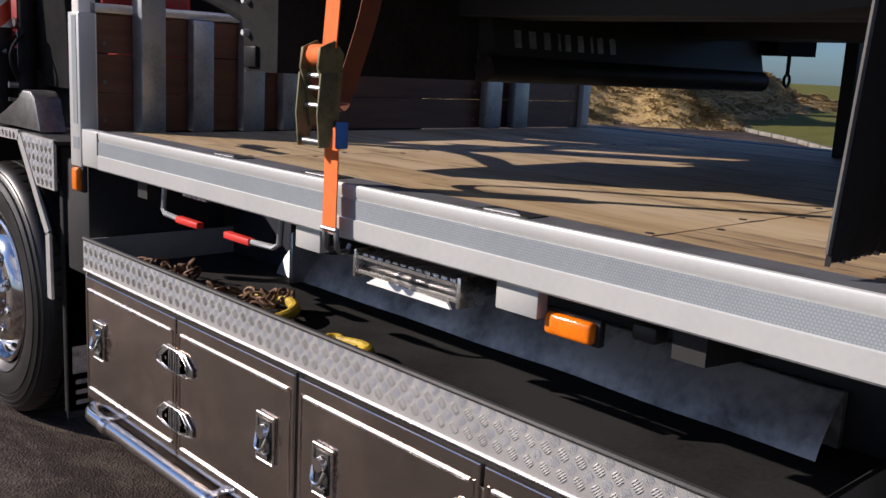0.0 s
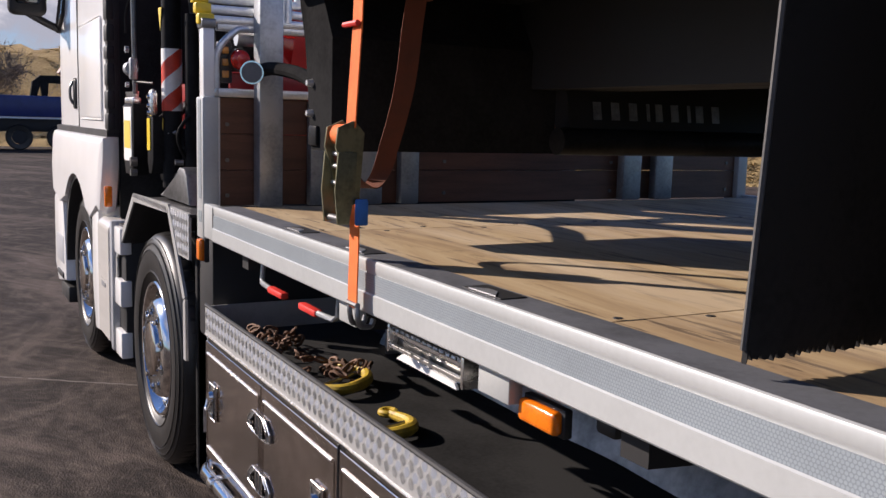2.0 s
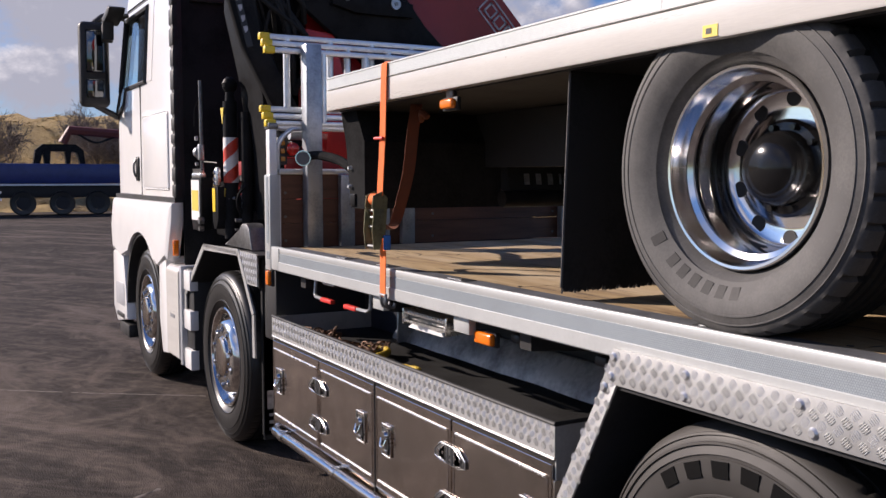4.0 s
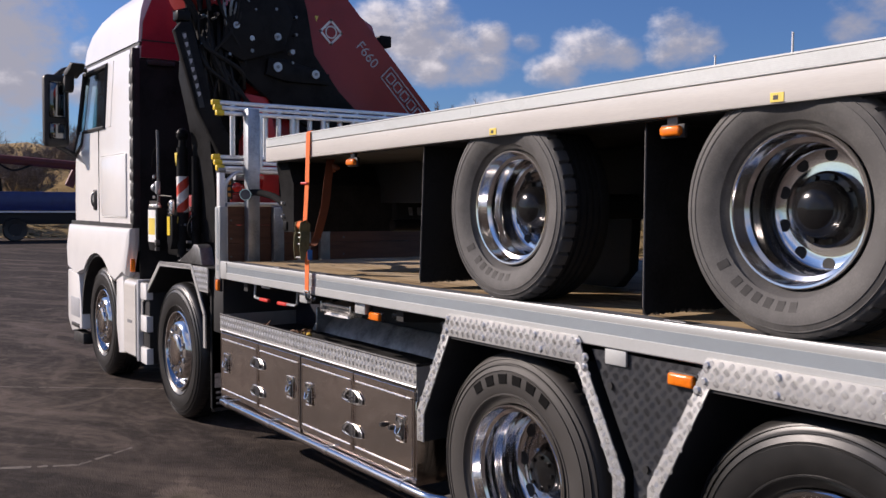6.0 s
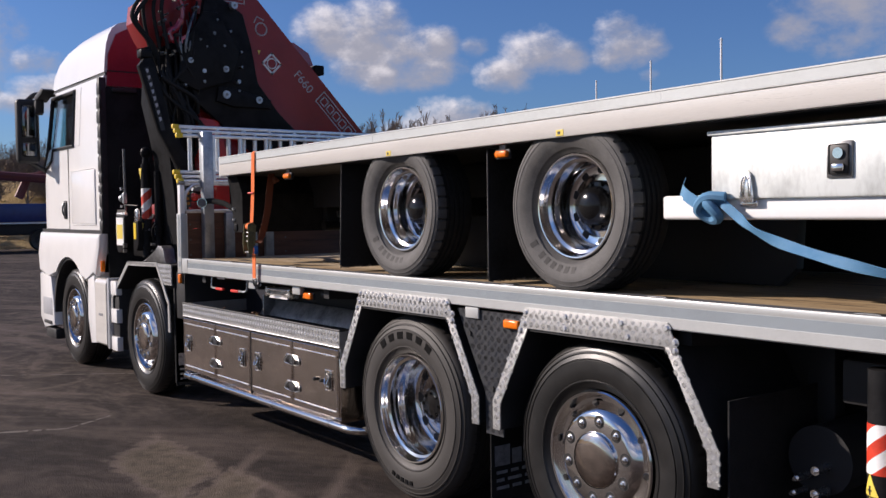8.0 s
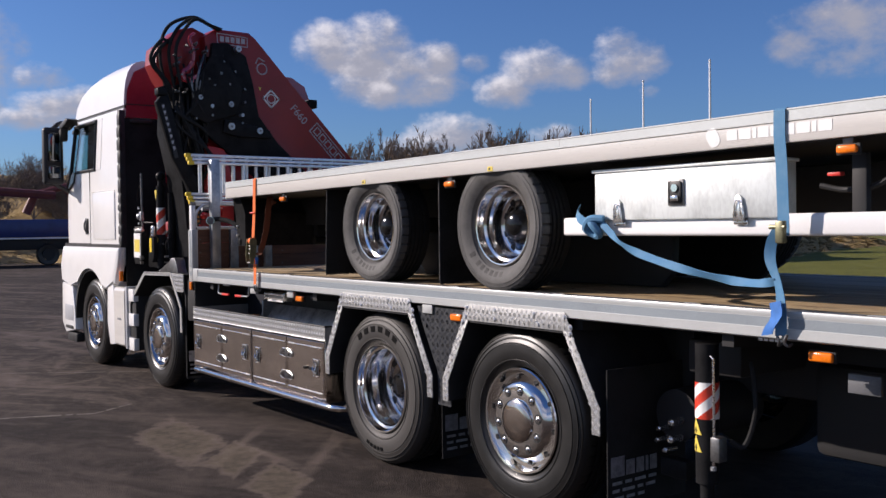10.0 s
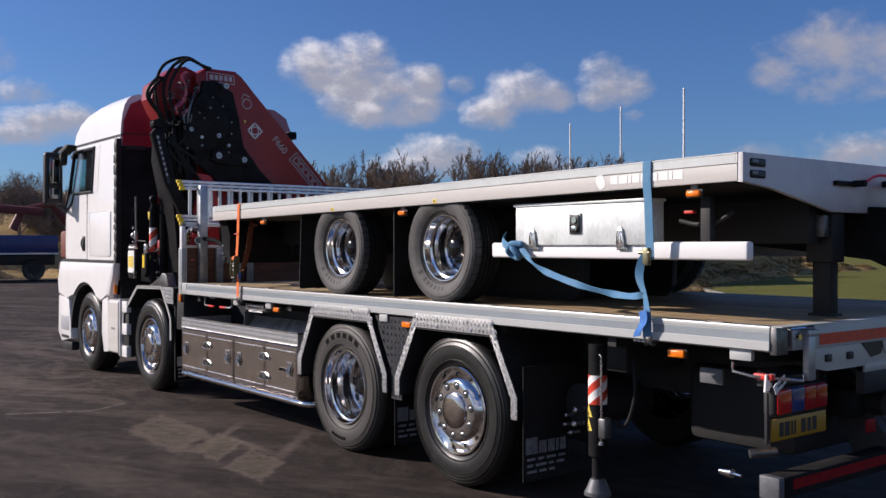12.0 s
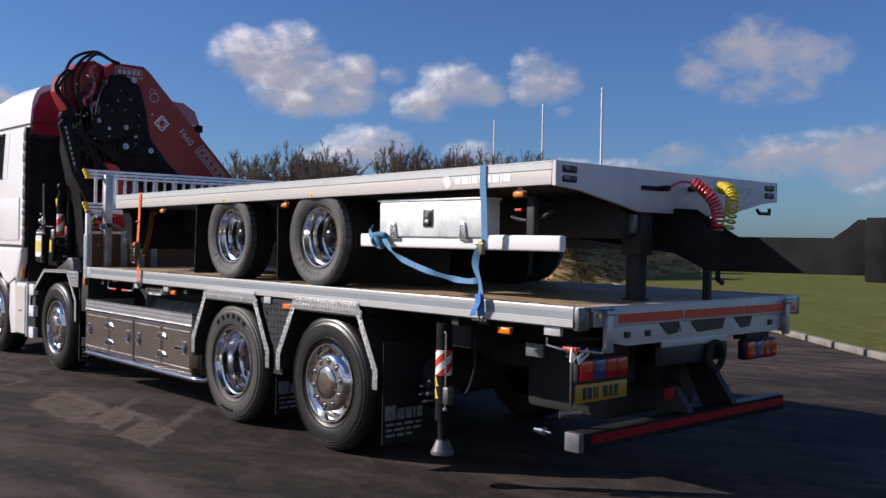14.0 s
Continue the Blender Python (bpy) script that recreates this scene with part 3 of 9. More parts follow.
def prism(bm, pts, axis, a0, a1, bevel=0.0):
    """A polygon in the two other axes, in their order, drawn out along axis from a0 to a1."""
    def at(p, a):
        return Vector({"x": (a, p[0], p[1]), "y": (p[0], a, p[1]), "z": (p[0], p[1], a)}[axis])
    lo = [bm.verts.new(at(p, a0)) for p in pts]
    hi = [bm.verts.new(at(p, a1)) for p in pts]
    fs = [bm.faces.new(lo[::-1]), bm.faces.new(hi)]
    n = len(pts)
    for i in range(n):
        j = (i + 1) % n
        fs.append(bm.faces.new((lo[i], lo[j], hi[j], hi[i])))
    if bevel:
        es = list({e for f in fs[:2] for e in f.edges})
        bmesh.ops.bevel(bm, geom=es, offset=bevel, segments=2, affect="EDGES", profile=0.5)
    return bm


def tube(bm, pts, r, seg=10, closed=False):
    pts = [Vector(p) for p in pts]
    n = len(pts)
    rings, up = [], None
    for i, p in enumerate(pts):
        d = (pts[(i + 1) % n] - pts[i - 1]) if closed else (pts[min(i + 1, n - 1)] - pts[max(i - 1, 0)])
        d.normalize()
        if up is None:
            up = d.orthogonal().normalized()
        up = (up - d * up.dot(d)).normalized()
        side = d.cross(up)
        rr = r[i] if isinstance(r, (list, tuple)) else r
        rings.append([bm.verts.new(p + up * rr * math.cos(2 * math.pi * k / seg) + side * rr * math.sin(2 * math.pi * k / seg)) for k in range(seg)])
    for i in range(n if closed else n - 1):
        a, b = rings[i], rings[(i + 1) % n]
        for k in range(seg):
            bm.faces.new((a[k], a[(k + 1) % seg], b[(k + 1) % seg], b[k]))
    if not closed:
        bm.faces.new(rings[0][::-1])
        bm.faces.new(rings[-1])
    return bm


def curve_pts(ctrl, n=8):
    """Points of a smooth line through ctrl."""
    c = [Vector(p) for p in ctrl]
    c = [c[0] * 2 - c[1]] + c + [c[-1] * 2 - c[-2]]
    out = []
    for i in range(1, len(c) - 2):
        for k in range(n):
            t = k / n
            out.append(0.5 * ((2 * c[i]) + (c[i + 1] - c[i - 1]) * t + (2 * c[i - 1] - 5 * c[i] + 4 * c[i + 1] - c[i + 2]) * t * t + (3 * c[i] - c[i - 1] - 3 * c[i + 1] + c[i + 2]) * t ** 3))
    out.append(c[-2])
    return out


def lathe(bm, prof, seg=64, dents=None):
    """Turn a profile of (radius, y) round the y axis. dents(k, i): what profile point k loses in radius at step i."""
    rings = []
    for k, (r, y) in enumerate(prof):
        ring = []
        for i in range(seg):
            rr = r - (dents(k, i) if dents else 0)
            a = 2 * math.pi * i / seg
            ring.append(bm.verts.new((rr * math.cos(a), y, rr * math.sin(a))))
        rings.append(ring)
    for a, b in zip(rings, rings[1:]):
        for i in range(seg):
            j = (i + 1) % seg
            bm.faces.new((a[i], a[j], b[j], b[i]))
    return bm


def tread_bars(bm, origin, u, v, inside, wu, wv, cell=0.036, h=0.0016):
    """Groups of five raised bars, turned this way and that, on the plate at origin spanned by u and v."""
    o, u, v = Vector(origin), Vector(u).normalized(), Vector(v).normalized()
    n = u.cross(v)
    d1, d2 = (u + v).normalized(), (v - u).normalized()
    reach = int((wu + wv) / cell) + 2
    for p in range(-1, reach):
        for q in range(-reach, reach):
            cu, cv = (p - q) * cell * 0.7071, (p + q) * cell * 0.7071
            if not (0.2 * cell < cu < wu - 0.2 * cell and 0.15 * cell < cv < wv - 0.15 * cell and inside(cu, cv)):
                continue
            d, s = (d1, d2) if (p + q) % 2 else (d2, d1)
            c = o + u * cu + v * cv
            for k in range(-2, 3):
                L = cell * (0.47 if abs(k) < 2 else 0.36)
                m = c + s * k * cell * 0.175
                w = cell * 0.072
                base = [bm.verts.new(x) for x in (m - d * L, m - s * w, m + d * L, m + s * w)]
                top = [bm.verts.new(m - d * L * 0.55 + n * h), bm.verts.new(m + d * L * 0.55 + n * h)]
                ring = base if d is d1 else base[::-1]
                a = top if d is d1 else top[::-1]
                bm.faces.new((ring[0], ring[1], a[0]))
                bm.faces.new((ring[1], ring[2], a[1], a[0]))
                bm.faces.new((ring[2], ring[3], a[1]))
                bm.faces.new((ring[3], ring[0], a[0], a[1]))
    return bm


def ribbon(bm, pts, side, width, thick=0.003):
    """A flat strap along pts; side(i) is its cross direction."""
    pts = [Vector(p) for p in pts]
    rings = []
    for i, p in enumerate(pts):
        d = (pts[min(i + 1, len(pts) - 1)] - pts[max(i - 1, 0)]).normalized()
        s = Vector(side(i)).normalized()
        n = d.cross(s).normalized()
        rings.append([bm.verts.new(p + s * a * width / 2 + n * b * thick / 2) for a, b in ((-1, -1), (1, -1), (1, 1), (-1, 1))])
    for a, b in zip(rings, rings[1:]):
        for k in range(4):
            bm.faces.new((a[k], a[(k + 1) % 4], b[(k + 1) % 4], b[k]))
    bm.faces.new(rings[0][::-1])
    bm.faces.new(rings[-1])
    return bm

# ---- ground, yard, lawn, bank ----
bm = B()
prism(bm, [(-900, -900), (900, -900), (900, 900), (-900, 900)], "z", -0.5, -0.03)
tagged(solo("ground", bm, M("lawn"), "rough green grassland reaching to the horizon", "ground"), kind="structure")

bm = B()
prism(bm, [(-46, -60), (70, -60), (70, 60), (-46, 60)], "z", -0.02, 0.0)
tagged(solo("road", bm, M("asphalt"), "worn dark asphalt of a truck yard with pale scuffs", "yard"), kind="structure")

# pale joints scraped across the yard
rng = random.Random(3)
road = bpy.data.objects["road"]
for (x0, y0), (x1, y1), w in (((-4.6, -3.0), (-2.0, 0.30), 0.022), ((-0.25, -1.6), (0.09, -0.90), 0.05), ((0.07, -0.92), (-0.16, -0.5), 0.03)):
    bm = B()
    a, b = Vector((x0, y0, 0)), Vector((x1, y1, 0))
    d = (b - a).normalized()
    nn = Vector((-d.y, d.x, 0))
    n = int((b - a).length / 0.03)
    prev = None
    for i in range(n + 1):
        c = a.lerp(b, i / n) + nn * (0.03 * math.sin(i * 0.05) + rng.uniform(-0.006, 0.006))
        hw = w * rng.uniform(0.15, 0.6)
        cur = [bm.verts.new(c + nn * hw + Vector((0, 0, 0.0005))), bm.verts.new(c + Vector((0, 0, 0.004))), bm.verts.new(c - nn * hw + Vector((0, 0, 0.0005)))]
        if prev and rng.random() > 0.12:
            bm.faces.new((prev[0], prev[1], cur[1], cur[0]))
            bm.faces.new((prev[1], prev[2], cur[2], cur[1]))
        prev = cur
    part("pale_joint", bm, M("joint"), road, "pale crumbling joint in the asphalt")

KERB = [(-11.6, 24.4), (-10.4, 23.2), (-8.4, 21.4), (-5.8, 18.5), (-2.4, 15.3), (1.3, 12.25), (4.5, 9.5), (9.0, 6.2), (16, 2.6), (30, -2)]
bm = B()
prism(bm, [*KERB, (200, -2), (200, 300), (-40, 300), (-40, 60), (-16, 27)], "z", 0.002, 0.09)
tagged(solo("lawn", bm, M("lawn"), "short green lawn behind a low kerb", "lawn"), kind="structure")
kerb_line = curve_pts([(x, y, 0) for x, y in KERB], 6)
kerb = tagged(thing("kerb", (1.1, 13.15, 0), "low pale concrete kerb edging the lawn", "kerb"), kind="structure")
stone_me = None
acc, prev = 0.0, kerb_line[0]
dense = [kerb_line[i].lerp(kerb_line[i + 1], k / 8) for i in range(len(kerb_line) - 1) for k in range(8)]
last = dense[0]
for p in dense[1:]:
    if (p - last).length >= 0.93:
        if -16 < p.x < 14:
            if stone_me is None:
                stone_me = mesh_of("kerbstone", box(B(), -0.455, 0.455, -0.055, 0.055, 0, 0.105, 0.015, 2), M("kerb"))
            mid, d = (p + last) / 2, p - last
            part("kerbstone", stone_me, None, kerb, m=pose(mid.x, mid.y, 0, 0, 0, math.degrees(math.atan2(d.y, d.x))))
        last = p

def bank_height(p, d):
    """The bank's height at d metres behind the point p of its foot: long and gentle in the west, shorter by the lawn."""
    run, top = (18.0, 5.3) if p.x < -36 else (7.0 + 6.5 * min(1, max(0, (p.y - 22) / 6)), 3.6 + 1.6 * min(1, max(0, (p.y - 24) / 18))) if p.x > -26 else (18.0 + (p.x + 36) * -1.1, 5.3 - (p.x + 36) * 0.17)
    s = min(1, max(0, d / run))
    return top * s * s * (3 - 2 * s) * (1.0 if p.y < 51 else max(0.1, 1.0 - (p.y - 51) / 4))


BANK = [(-40, -60), (-41, -20), (-41.5, 2), (-40, 10), (-33, 16.4), (-24, 17.2), (-18.5, 18.0), (-14.8, 19.5), (-13.0, 21.7), (-11.4, 23.4), (-11.0, 25.8), (-12.2, 28.6), (-13.8, 31.8), (-15.3, 35.0), (-16.8, 39), (-18.6, 45), (-19.5, 49.0), (-20.0, 52.0), (-20.8, 55.5)]
foot = curve_pts([(x, y, 0) for x, y in BANK], 14)


def foot_normal(i):
    d = foot[min(i + 1, len(foot) - 1)] - foot[max(i - 1, 0)]
    return Vector((-d.y, d.x, 0)).normalized()


bm = B()
rows = []
for i, p in enumerate(foot):
    nrm = foot_normal(i)
    row = []
    for k in range(22):
        d = k * 0.55 if k < 18 else 9.4 + (k - 17) * 4.0
        q = p + nrm * d
        h = bank_height(p, d)
        wob = noise.noise(q * 0.35) * 0.75 + noise.noise(q * 1.1) * 0.34 + noise.noise(q * 2.7) * 0.16
        row.append(bm.verts.new((q.x, q.y, max(-0.02, h + wob * min(1, d / 1.2)))))
    rows.append(row)
for a, b in zip(rows, rows[1:]):
    for k in range(21):
        bm.faces.new((a[k], a[k + 1], b[k + 1], b[k]))
tagged(solo("bank", bm, M("dry"), "rough earth bank of dry straw-coloured grass", "bank"), kind="structure")

# tufts on the bank: bent blades in clumps
bm = B()
rng = random.Random(7)
for i in range(len(foot) - 1):
    if not (-44 < foot[i].x and -8 < foot[i].y < 60):
        continue
    near = 80 if foot[i].x > -24 else 40
    for _ in range(near):
        d = rng.uniform(0.1, 9.0 if foot[i].x > -26 else 17.0)
        p = foot[i].lerp(foot[i + 1], rng.random()) + foot_normal(i) * d
        z = bank_height(foot[i], d) + (noise.noise(p * 0.35) * 0.75 + noise.noise(p * 1.1) * 0.34) * min(1, d / 1.2)
        size = rng.uniform(0.12, 0.26)
        for _ in range(12):
            a = rng.uniform(0, 2 * math.pi)
            out = Vector((math.cos(a), math.sin(a), 0))
            root = Vector((p.x, p.y, z - 0.05)) + out * rng.uniform(0, 0.18)
            tip = root + out * size * rng.uniform(0.6, 1.3) + Vector((0, 0, size * rng.uniform(0.05, 0.4)))
            side = out.cross(Vector((0, 0, 1))) * rng.uniform(0.012, 0.032)
            mid = root.lerp(tip, 0.5) + Vector((0, 0, size * 0.15))
            v = [bm.verts.new(q) for q in (root - side, root + side, mid + side * 0.8, mid - side * 0.8, tip)]
            bm.faces.new(v[:4])
            bm.faces.new((v[3], v[2], v[4]))
tagged(solo("grass_tufts", bm, M("drytuft"), "long dry straw grass in bent tufts on the bank", "grass"), kind="stuff")


# bare trees along the bank top
def bare_tree(name, x, y, z, height, spread, seed, label):
    rnd = random.Random(seed)
    tree = thing(name, (x, y, z), label, "tree", "bare trees on the bank")
    bt, bc = B(), B()

    def limb(p, d, length, r, depth):
        n = 4 if depth < 3 else 3 if depth < 4 else 2
        pts, rad = [p], [r]
        for k in range(n):
            d = (d + Vector((rnd.uniform(-1, 1), rnd.uniform(-1, 1), rnd.uniform(-0.4, 0.7))) * 0.16).normalized()
            p = p + d * length / n
            pts.append(p)
            rad.append(r * (1 - 0.5 * (k + 1) / n))
        tube(bt if depth == 0 else bc, pts, rad, 6 if depth < 2 else 3)
        if depth >= 5:
            return
        kids = (6, 6, 5, 5, 4)[depth]
        for k in range(kids):
            q = pts[-1] if k == 0 else pts[rnd.randint(1, n)]
            a = rnd.uniform(0, 2 * math.pi)
            tilt = rnd.uniform(0.35, 0.95) * spread
            side = d.orthogonal().normalized()
            side = Matrix.Rotation(a, 3, d) @ side
            nd = (d * math.cos(tilt) + side * math.sin(tilt)).normalized()
            nd = (nd + Vector((0, 0, 0.25))).normalized()
            limb(q, nd, length * rnd.uniform(0.58, 0.8), max(0.012, rad[-1] * 0.78), depth + 1)
    limb(Vector((x, y, z - 0.2)), Vector((0, 0, 1)), height * 0.34, height * 0.022, 0)
    part("trunk", bt, M("bark"), tree)
    part("crown", bc, M("bark"), tree, "fine leafless twigs against the sky")
    return tree


# bushes along the crest, many thin stems from one root: place, height, half width
def bare_bush(x, y, z, height, half, seed):
    rnd = random.Random(seed)
    bush = thing("bush", (x, y, z), "round leafless bush of many thin brown stems on the bank", "bush", "bare bushes on the bank")
    for k in range(15):
        bs = B()
        a, lean = k * 2.4 + rnd.uniform(-0.4, 0.4), (0.15 + 0.85 * math.sqrt(k / 14)) * math.atan2(half, height * 0.62)

        def shoot(p, d, length, r, depth):
            n = 4 if depth == 0 else 3
            pts, rad = [p], [r]
            for i in range(n):
                d = (d + Vector((rnd.uniform(-1, 1), rnd.uniform(-1, 1), rnd.uniform(-0.1, 0.8))) * 0.13).normalized()
                p = p + d * length / n
                pts.append(p)
                rad.append(max(0.013, r * (1 - 0.55 * (i + 1) / n)))
            tube(bs, pts, rad, 4 if depth < 1 else 3)
            if depth < 3:
                for i in range((8, 7, 5)[depth]):
                    q = pts[rnd.randint(1, n)]
                    side = Matrix.Rotation(rnd.uniform(0, 6.28), 3, d) @ d.orthogonal().normalized()
                    tilt = rnd.uniform(0.25, 0.75)
                    shoot(q, (d * math.cos(tilt) + side * math.sin(tilt) + Vector((0, 0, 0.22))).normalized(), length * rnd.uniform(0.34, 0.52), rad[-1] * 0.8, depth + 1)
        d0 = Vector((math.cos(a) * math.sin(lean), math.sin(a) * math.sin(lean), math.cos(lean)))
        shoot(Vector((x + 0.2 * d0.x, y + 0.2 * d0.y, z - 0.2)), d0, height * rnd.uniform(0.50, 0.60), 0.055, 0)
        part("stem", bs, M("bark"), bush)


for k, (x, y, h, half) in enumerate(((-34.0, 22.5, 4.1, 1.7), (-32.2, 24.3, 4.2, 1.5), (-30.8, 25.5, 4.3, 1.9), (-28.6, 28.1, 4.5, 1.8), (-26.6, 29.5, 4.4, 1.7),
                                     (-25.3, 30.9, 4.3, 1.6), (-24.0, 32.2, 4.0, 1.6), (-22.9, 33.4, 3.5, 1.4))):
    bare_bush(x, y, 2.6, h * 0.98, half, 30 + k)

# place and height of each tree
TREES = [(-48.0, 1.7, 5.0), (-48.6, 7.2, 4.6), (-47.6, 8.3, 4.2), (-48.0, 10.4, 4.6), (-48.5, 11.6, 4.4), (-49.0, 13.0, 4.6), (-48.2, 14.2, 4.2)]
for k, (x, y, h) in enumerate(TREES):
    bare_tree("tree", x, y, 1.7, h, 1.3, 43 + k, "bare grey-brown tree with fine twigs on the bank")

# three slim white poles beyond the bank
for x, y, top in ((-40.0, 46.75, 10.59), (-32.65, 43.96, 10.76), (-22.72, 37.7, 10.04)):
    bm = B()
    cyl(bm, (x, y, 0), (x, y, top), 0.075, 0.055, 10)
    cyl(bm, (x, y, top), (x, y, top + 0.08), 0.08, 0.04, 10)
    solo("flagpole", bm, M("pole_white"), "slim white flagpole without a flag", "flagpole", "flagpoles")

# ---- the truck ----
truck = thing("truck", (1.3, 1.25, 0), "white four-axle flatbed truck with polished wheels and side lockers", "truck")
BED0, BED1, BEDZ = 0.0, 6.83, 1.215      # flatbed: front, rear, top of the floor
Y1 = 2.5


# wheels: the axle runs along y, the outer face is at y = 0
def tyre_mesh(name, R, rim, W, mat, lugs=44, cut=0.0035, tread=None, square=1.0, lug=0.0):
    s = R / 0.49 * square
    b = rim + 0.004
    prof = [(b, 0.03), (b + 0.012, 0.010), (b + 0.03, 0.002)]
    for f, y in ((0.17, -0.003), (0.178, -0.008), (0.20, -0.008), (0.208, -0.005), (0.25, -0.008), (0.45, -0.012), (0.6, -0.010), (0.605, -0.006), (0.64, -0.006), (0.645, -0.009), (0.745, -0.001), (0.75, -0.006), (0.775, -0.005), (0.78, 0.001), (0.8, 0.002), (0.845, 0.007), (0.85, 0.003), (0.875, 0.006), (0.88, 0.011), (0.90, 0.014), (0.96, 0.028)):
        prof.append((b + (R - b) * f, y * s))
    if lug:
        # smooth square-shouldered wall with two faint rings
        del prof[3:]
        for f, y in ((0.17, -0.002), (0.3, -0.004), (0.5, -0.005), (0.66, -0.004), (0.664, -0.0055), (0.69, -0.0055), (0.694, -0.004), (0.80, 0.0), (0.804, -0.0018), (0.822, -0.0018), (0.826, 0.0008), (0.93, 0.006)):
            prof.append((b + (R - b) * f, y))
    sh0 = len(prof)
    prof += [(R - 0.005, 0.012), (R, 0.026)] if lug else [(R - 0.004, 0.042 * s), (R, 0.062 * s)]
    if lug:
        prof.append((R, lug))
    sh1 = len(prof)
    edge = max(lug, 0.062 * s) + 0.004
    for k in range(4):
        c = edge + (W - 2 * edge) * (k + 0.5) / 4
        prof += [(R, c - 0.006), (R - 0.011, c - 0.004), (R - 0.011, c + 0.004), (R, c + 0.006)]
    prof += [(R, W - 0.062 * s), (R - 0.004, W - 0.042 * s), (R * 0.93, W - 0.012 * s), (b, W - 0.03)]

    def dents(k, i):
        return cut if sh0 + (0 if lug else 1) <= k < sh1 + 1 and i % 7 == 0 else 0
    me = mesh_of(name, lathe(B(), prof, lugs * 7, dents), mat, 40)
    if tread:
        # the running surface is darker than the dusty walls, its shade painted in
        me.materials.append(tread)
        me.polygons.foreach_set("material_index", [1 if math.hypot(p.center.x, p.center.z) > R - 0.0135 and p.center.y > max(lug, 0.070 * s) else 0 for p in me.polygons])
    return me


def nut_mesh(name, rad, length):
    bm = B()
    cyl(bm, (0, 0, 0), (0, -length * 0.25, 0), rad * 1.35, rad * 1.25, 14)
    cyl(bm, (0, -length * 0.25, 0), (0, -length * 0.85, 0), rad, rad * 0.95, 6)
    cyl(bm, (0, -length * 0.85, 0), (0, -length, 0), rad * 0.7, rad * 0.4, 10)
    return mesh_of(name, bm, M("chrome"))


def letters_mesh(name, r, count, arc, h, mid, mat="letter", proud=0.0165):
    """Raised plain blocks along an arc of the tyre wall, a mesh each."""
    blocks = []
    for k in range(count):
        a = radians(mid) + radians(arc) * ((k + 0.5) / count - 0.5)
        w = radians(arc) / count * 0.29
        q = []
        for da, dr in ((-w, -h / 2), (w, -h / 2), (w, h / 2), (-w, h / 2)):
            q.append(((r + dr) * math.cos(a + da), (r + dr) * math.sin(a + da)))
        blocks.append(mesh_of(name, prism(B(), q, "y", -proud, -0.006), M(mat)))
    return blocks


def rim_dish(s, r):
    """Deep-dished polished rim of a twin wheel."""
    prof = [(r - 0.03, 0.05), (r + 0.002, 0.035), (r + 0.006, 0.006), (r + 0.002, 0.0), (r - 0.004, 0.001), (r - 0.007, 0.008), (r - 0.010, 0.030), (r - 0.016, 0.040),
            (r - 0.018, 0.34 * s), (r - 0.014, 0.40 * s), (r - 0.015, 0.52 * s), (r - 0.026, 0.58 * s), (r - 0.029, 0.80 * s), (r - 0.036, 0.93 * s), (r - 0.050, s), (r * 0.62, 1.01 * s), (r * 0.36, s), (r * 0.36, 1.25 * s)]
    return mesh_of("rim", lathe(B(), prof, 72), M("chrome"), 50)


def rim_convex(r):
    """Polished rim of a single wheel with the disc standing outwards."""
    prof = [(r - 0.03, 0.05), (r + 0.002, 0.035), (r + 0.006, 0.006), (r, 0.0), (r - 0.010, 0.002), (r - 0.018, 0.020), (r - 0.028, 0.045), (r - 0.045, 0.048),
            (r * 0.76, 0.018), (r * 0.70, -0.004), (r * 0.64, -0.010), (r * 0.42, -0.010), (r * 0.41, -0.022)]
    return mesh_of("rim", lathe(B(), prof, 72), M("chrome"), 50)


RW = 0.503
ME = {
    "tyre": tyre_mesh("tyre", RW, 0.289, 0.29, M("rubber"), 56, 0.008),
    "tyre_dull": tyre_mesh("tyre", RW, 0.289, 0.29, M("dull_rubber"), 56, 0.008, M("shaded_tread_rubber"), 1.0),
    "rim_dish": rim_dish(0.235, 0.287),
    "rim_convex": rim_convex(0.287),
    # holes and nut recesses are flat black discs, their shade painted
    "hole_dish": mesh_of("hand_hole", cyl(B(), (0, 0, 0), (0, 0.01, 0), 0.029, seg=20), M("ink_and_holes")),
    "hole_small": mesh_of("vent_hole", cyl(B(), (0, 0, 0), (0, 0.01, 0), 0.013, seg=14), M("ink_and_holes")),
    "nut": nut_mesh("wheel_nut", 0.0125, 0.014),
    "nut_ring": mesh_of("nut_recess", cyl(B(), (0, 0, 0), (0, 0.01, 0), 0.028, seg=20), M("ink_and_holes")),
    "letters": letters_mesh("raised_letter", 0.396, 6, 76, 0.038, 92, "letter", 0.0142),
    "letters2": letters_mesh("raised_letter", 0.40, 5, 30, 0.022, 262),
}
hub = B()
lathe(hub, [(0.118, 0.26), (0.118, 0.215), (0.108, 0.205), (0.092, 0.200), (0.088, 0.165), (0.078, 0.150), (0.045, 0.142), (0.0005, 0.140)], 40)
for k in range(8):
    a = 2 * math.pi * k / 8
    cyl(hub, (0.064 * math.cos(a), 0.150, 0.064 * math.sin(a)), (0.064 * math.cos(a), 0.136, 0.064 * math.sin(a)), 0.008, seg=6)
ME["hub_deep"] = mesh_of("hub", hub, M("gloss_black"))
hub = B()
lathe(hub, [(0.118, -0.008), (0.116, -0.020), (0.104, -0.028), (0.06, -0.033), (0.0005, -0.034)], 40)
ME["hub_cap"] = mesh_of("hub", hub, M("inox"))


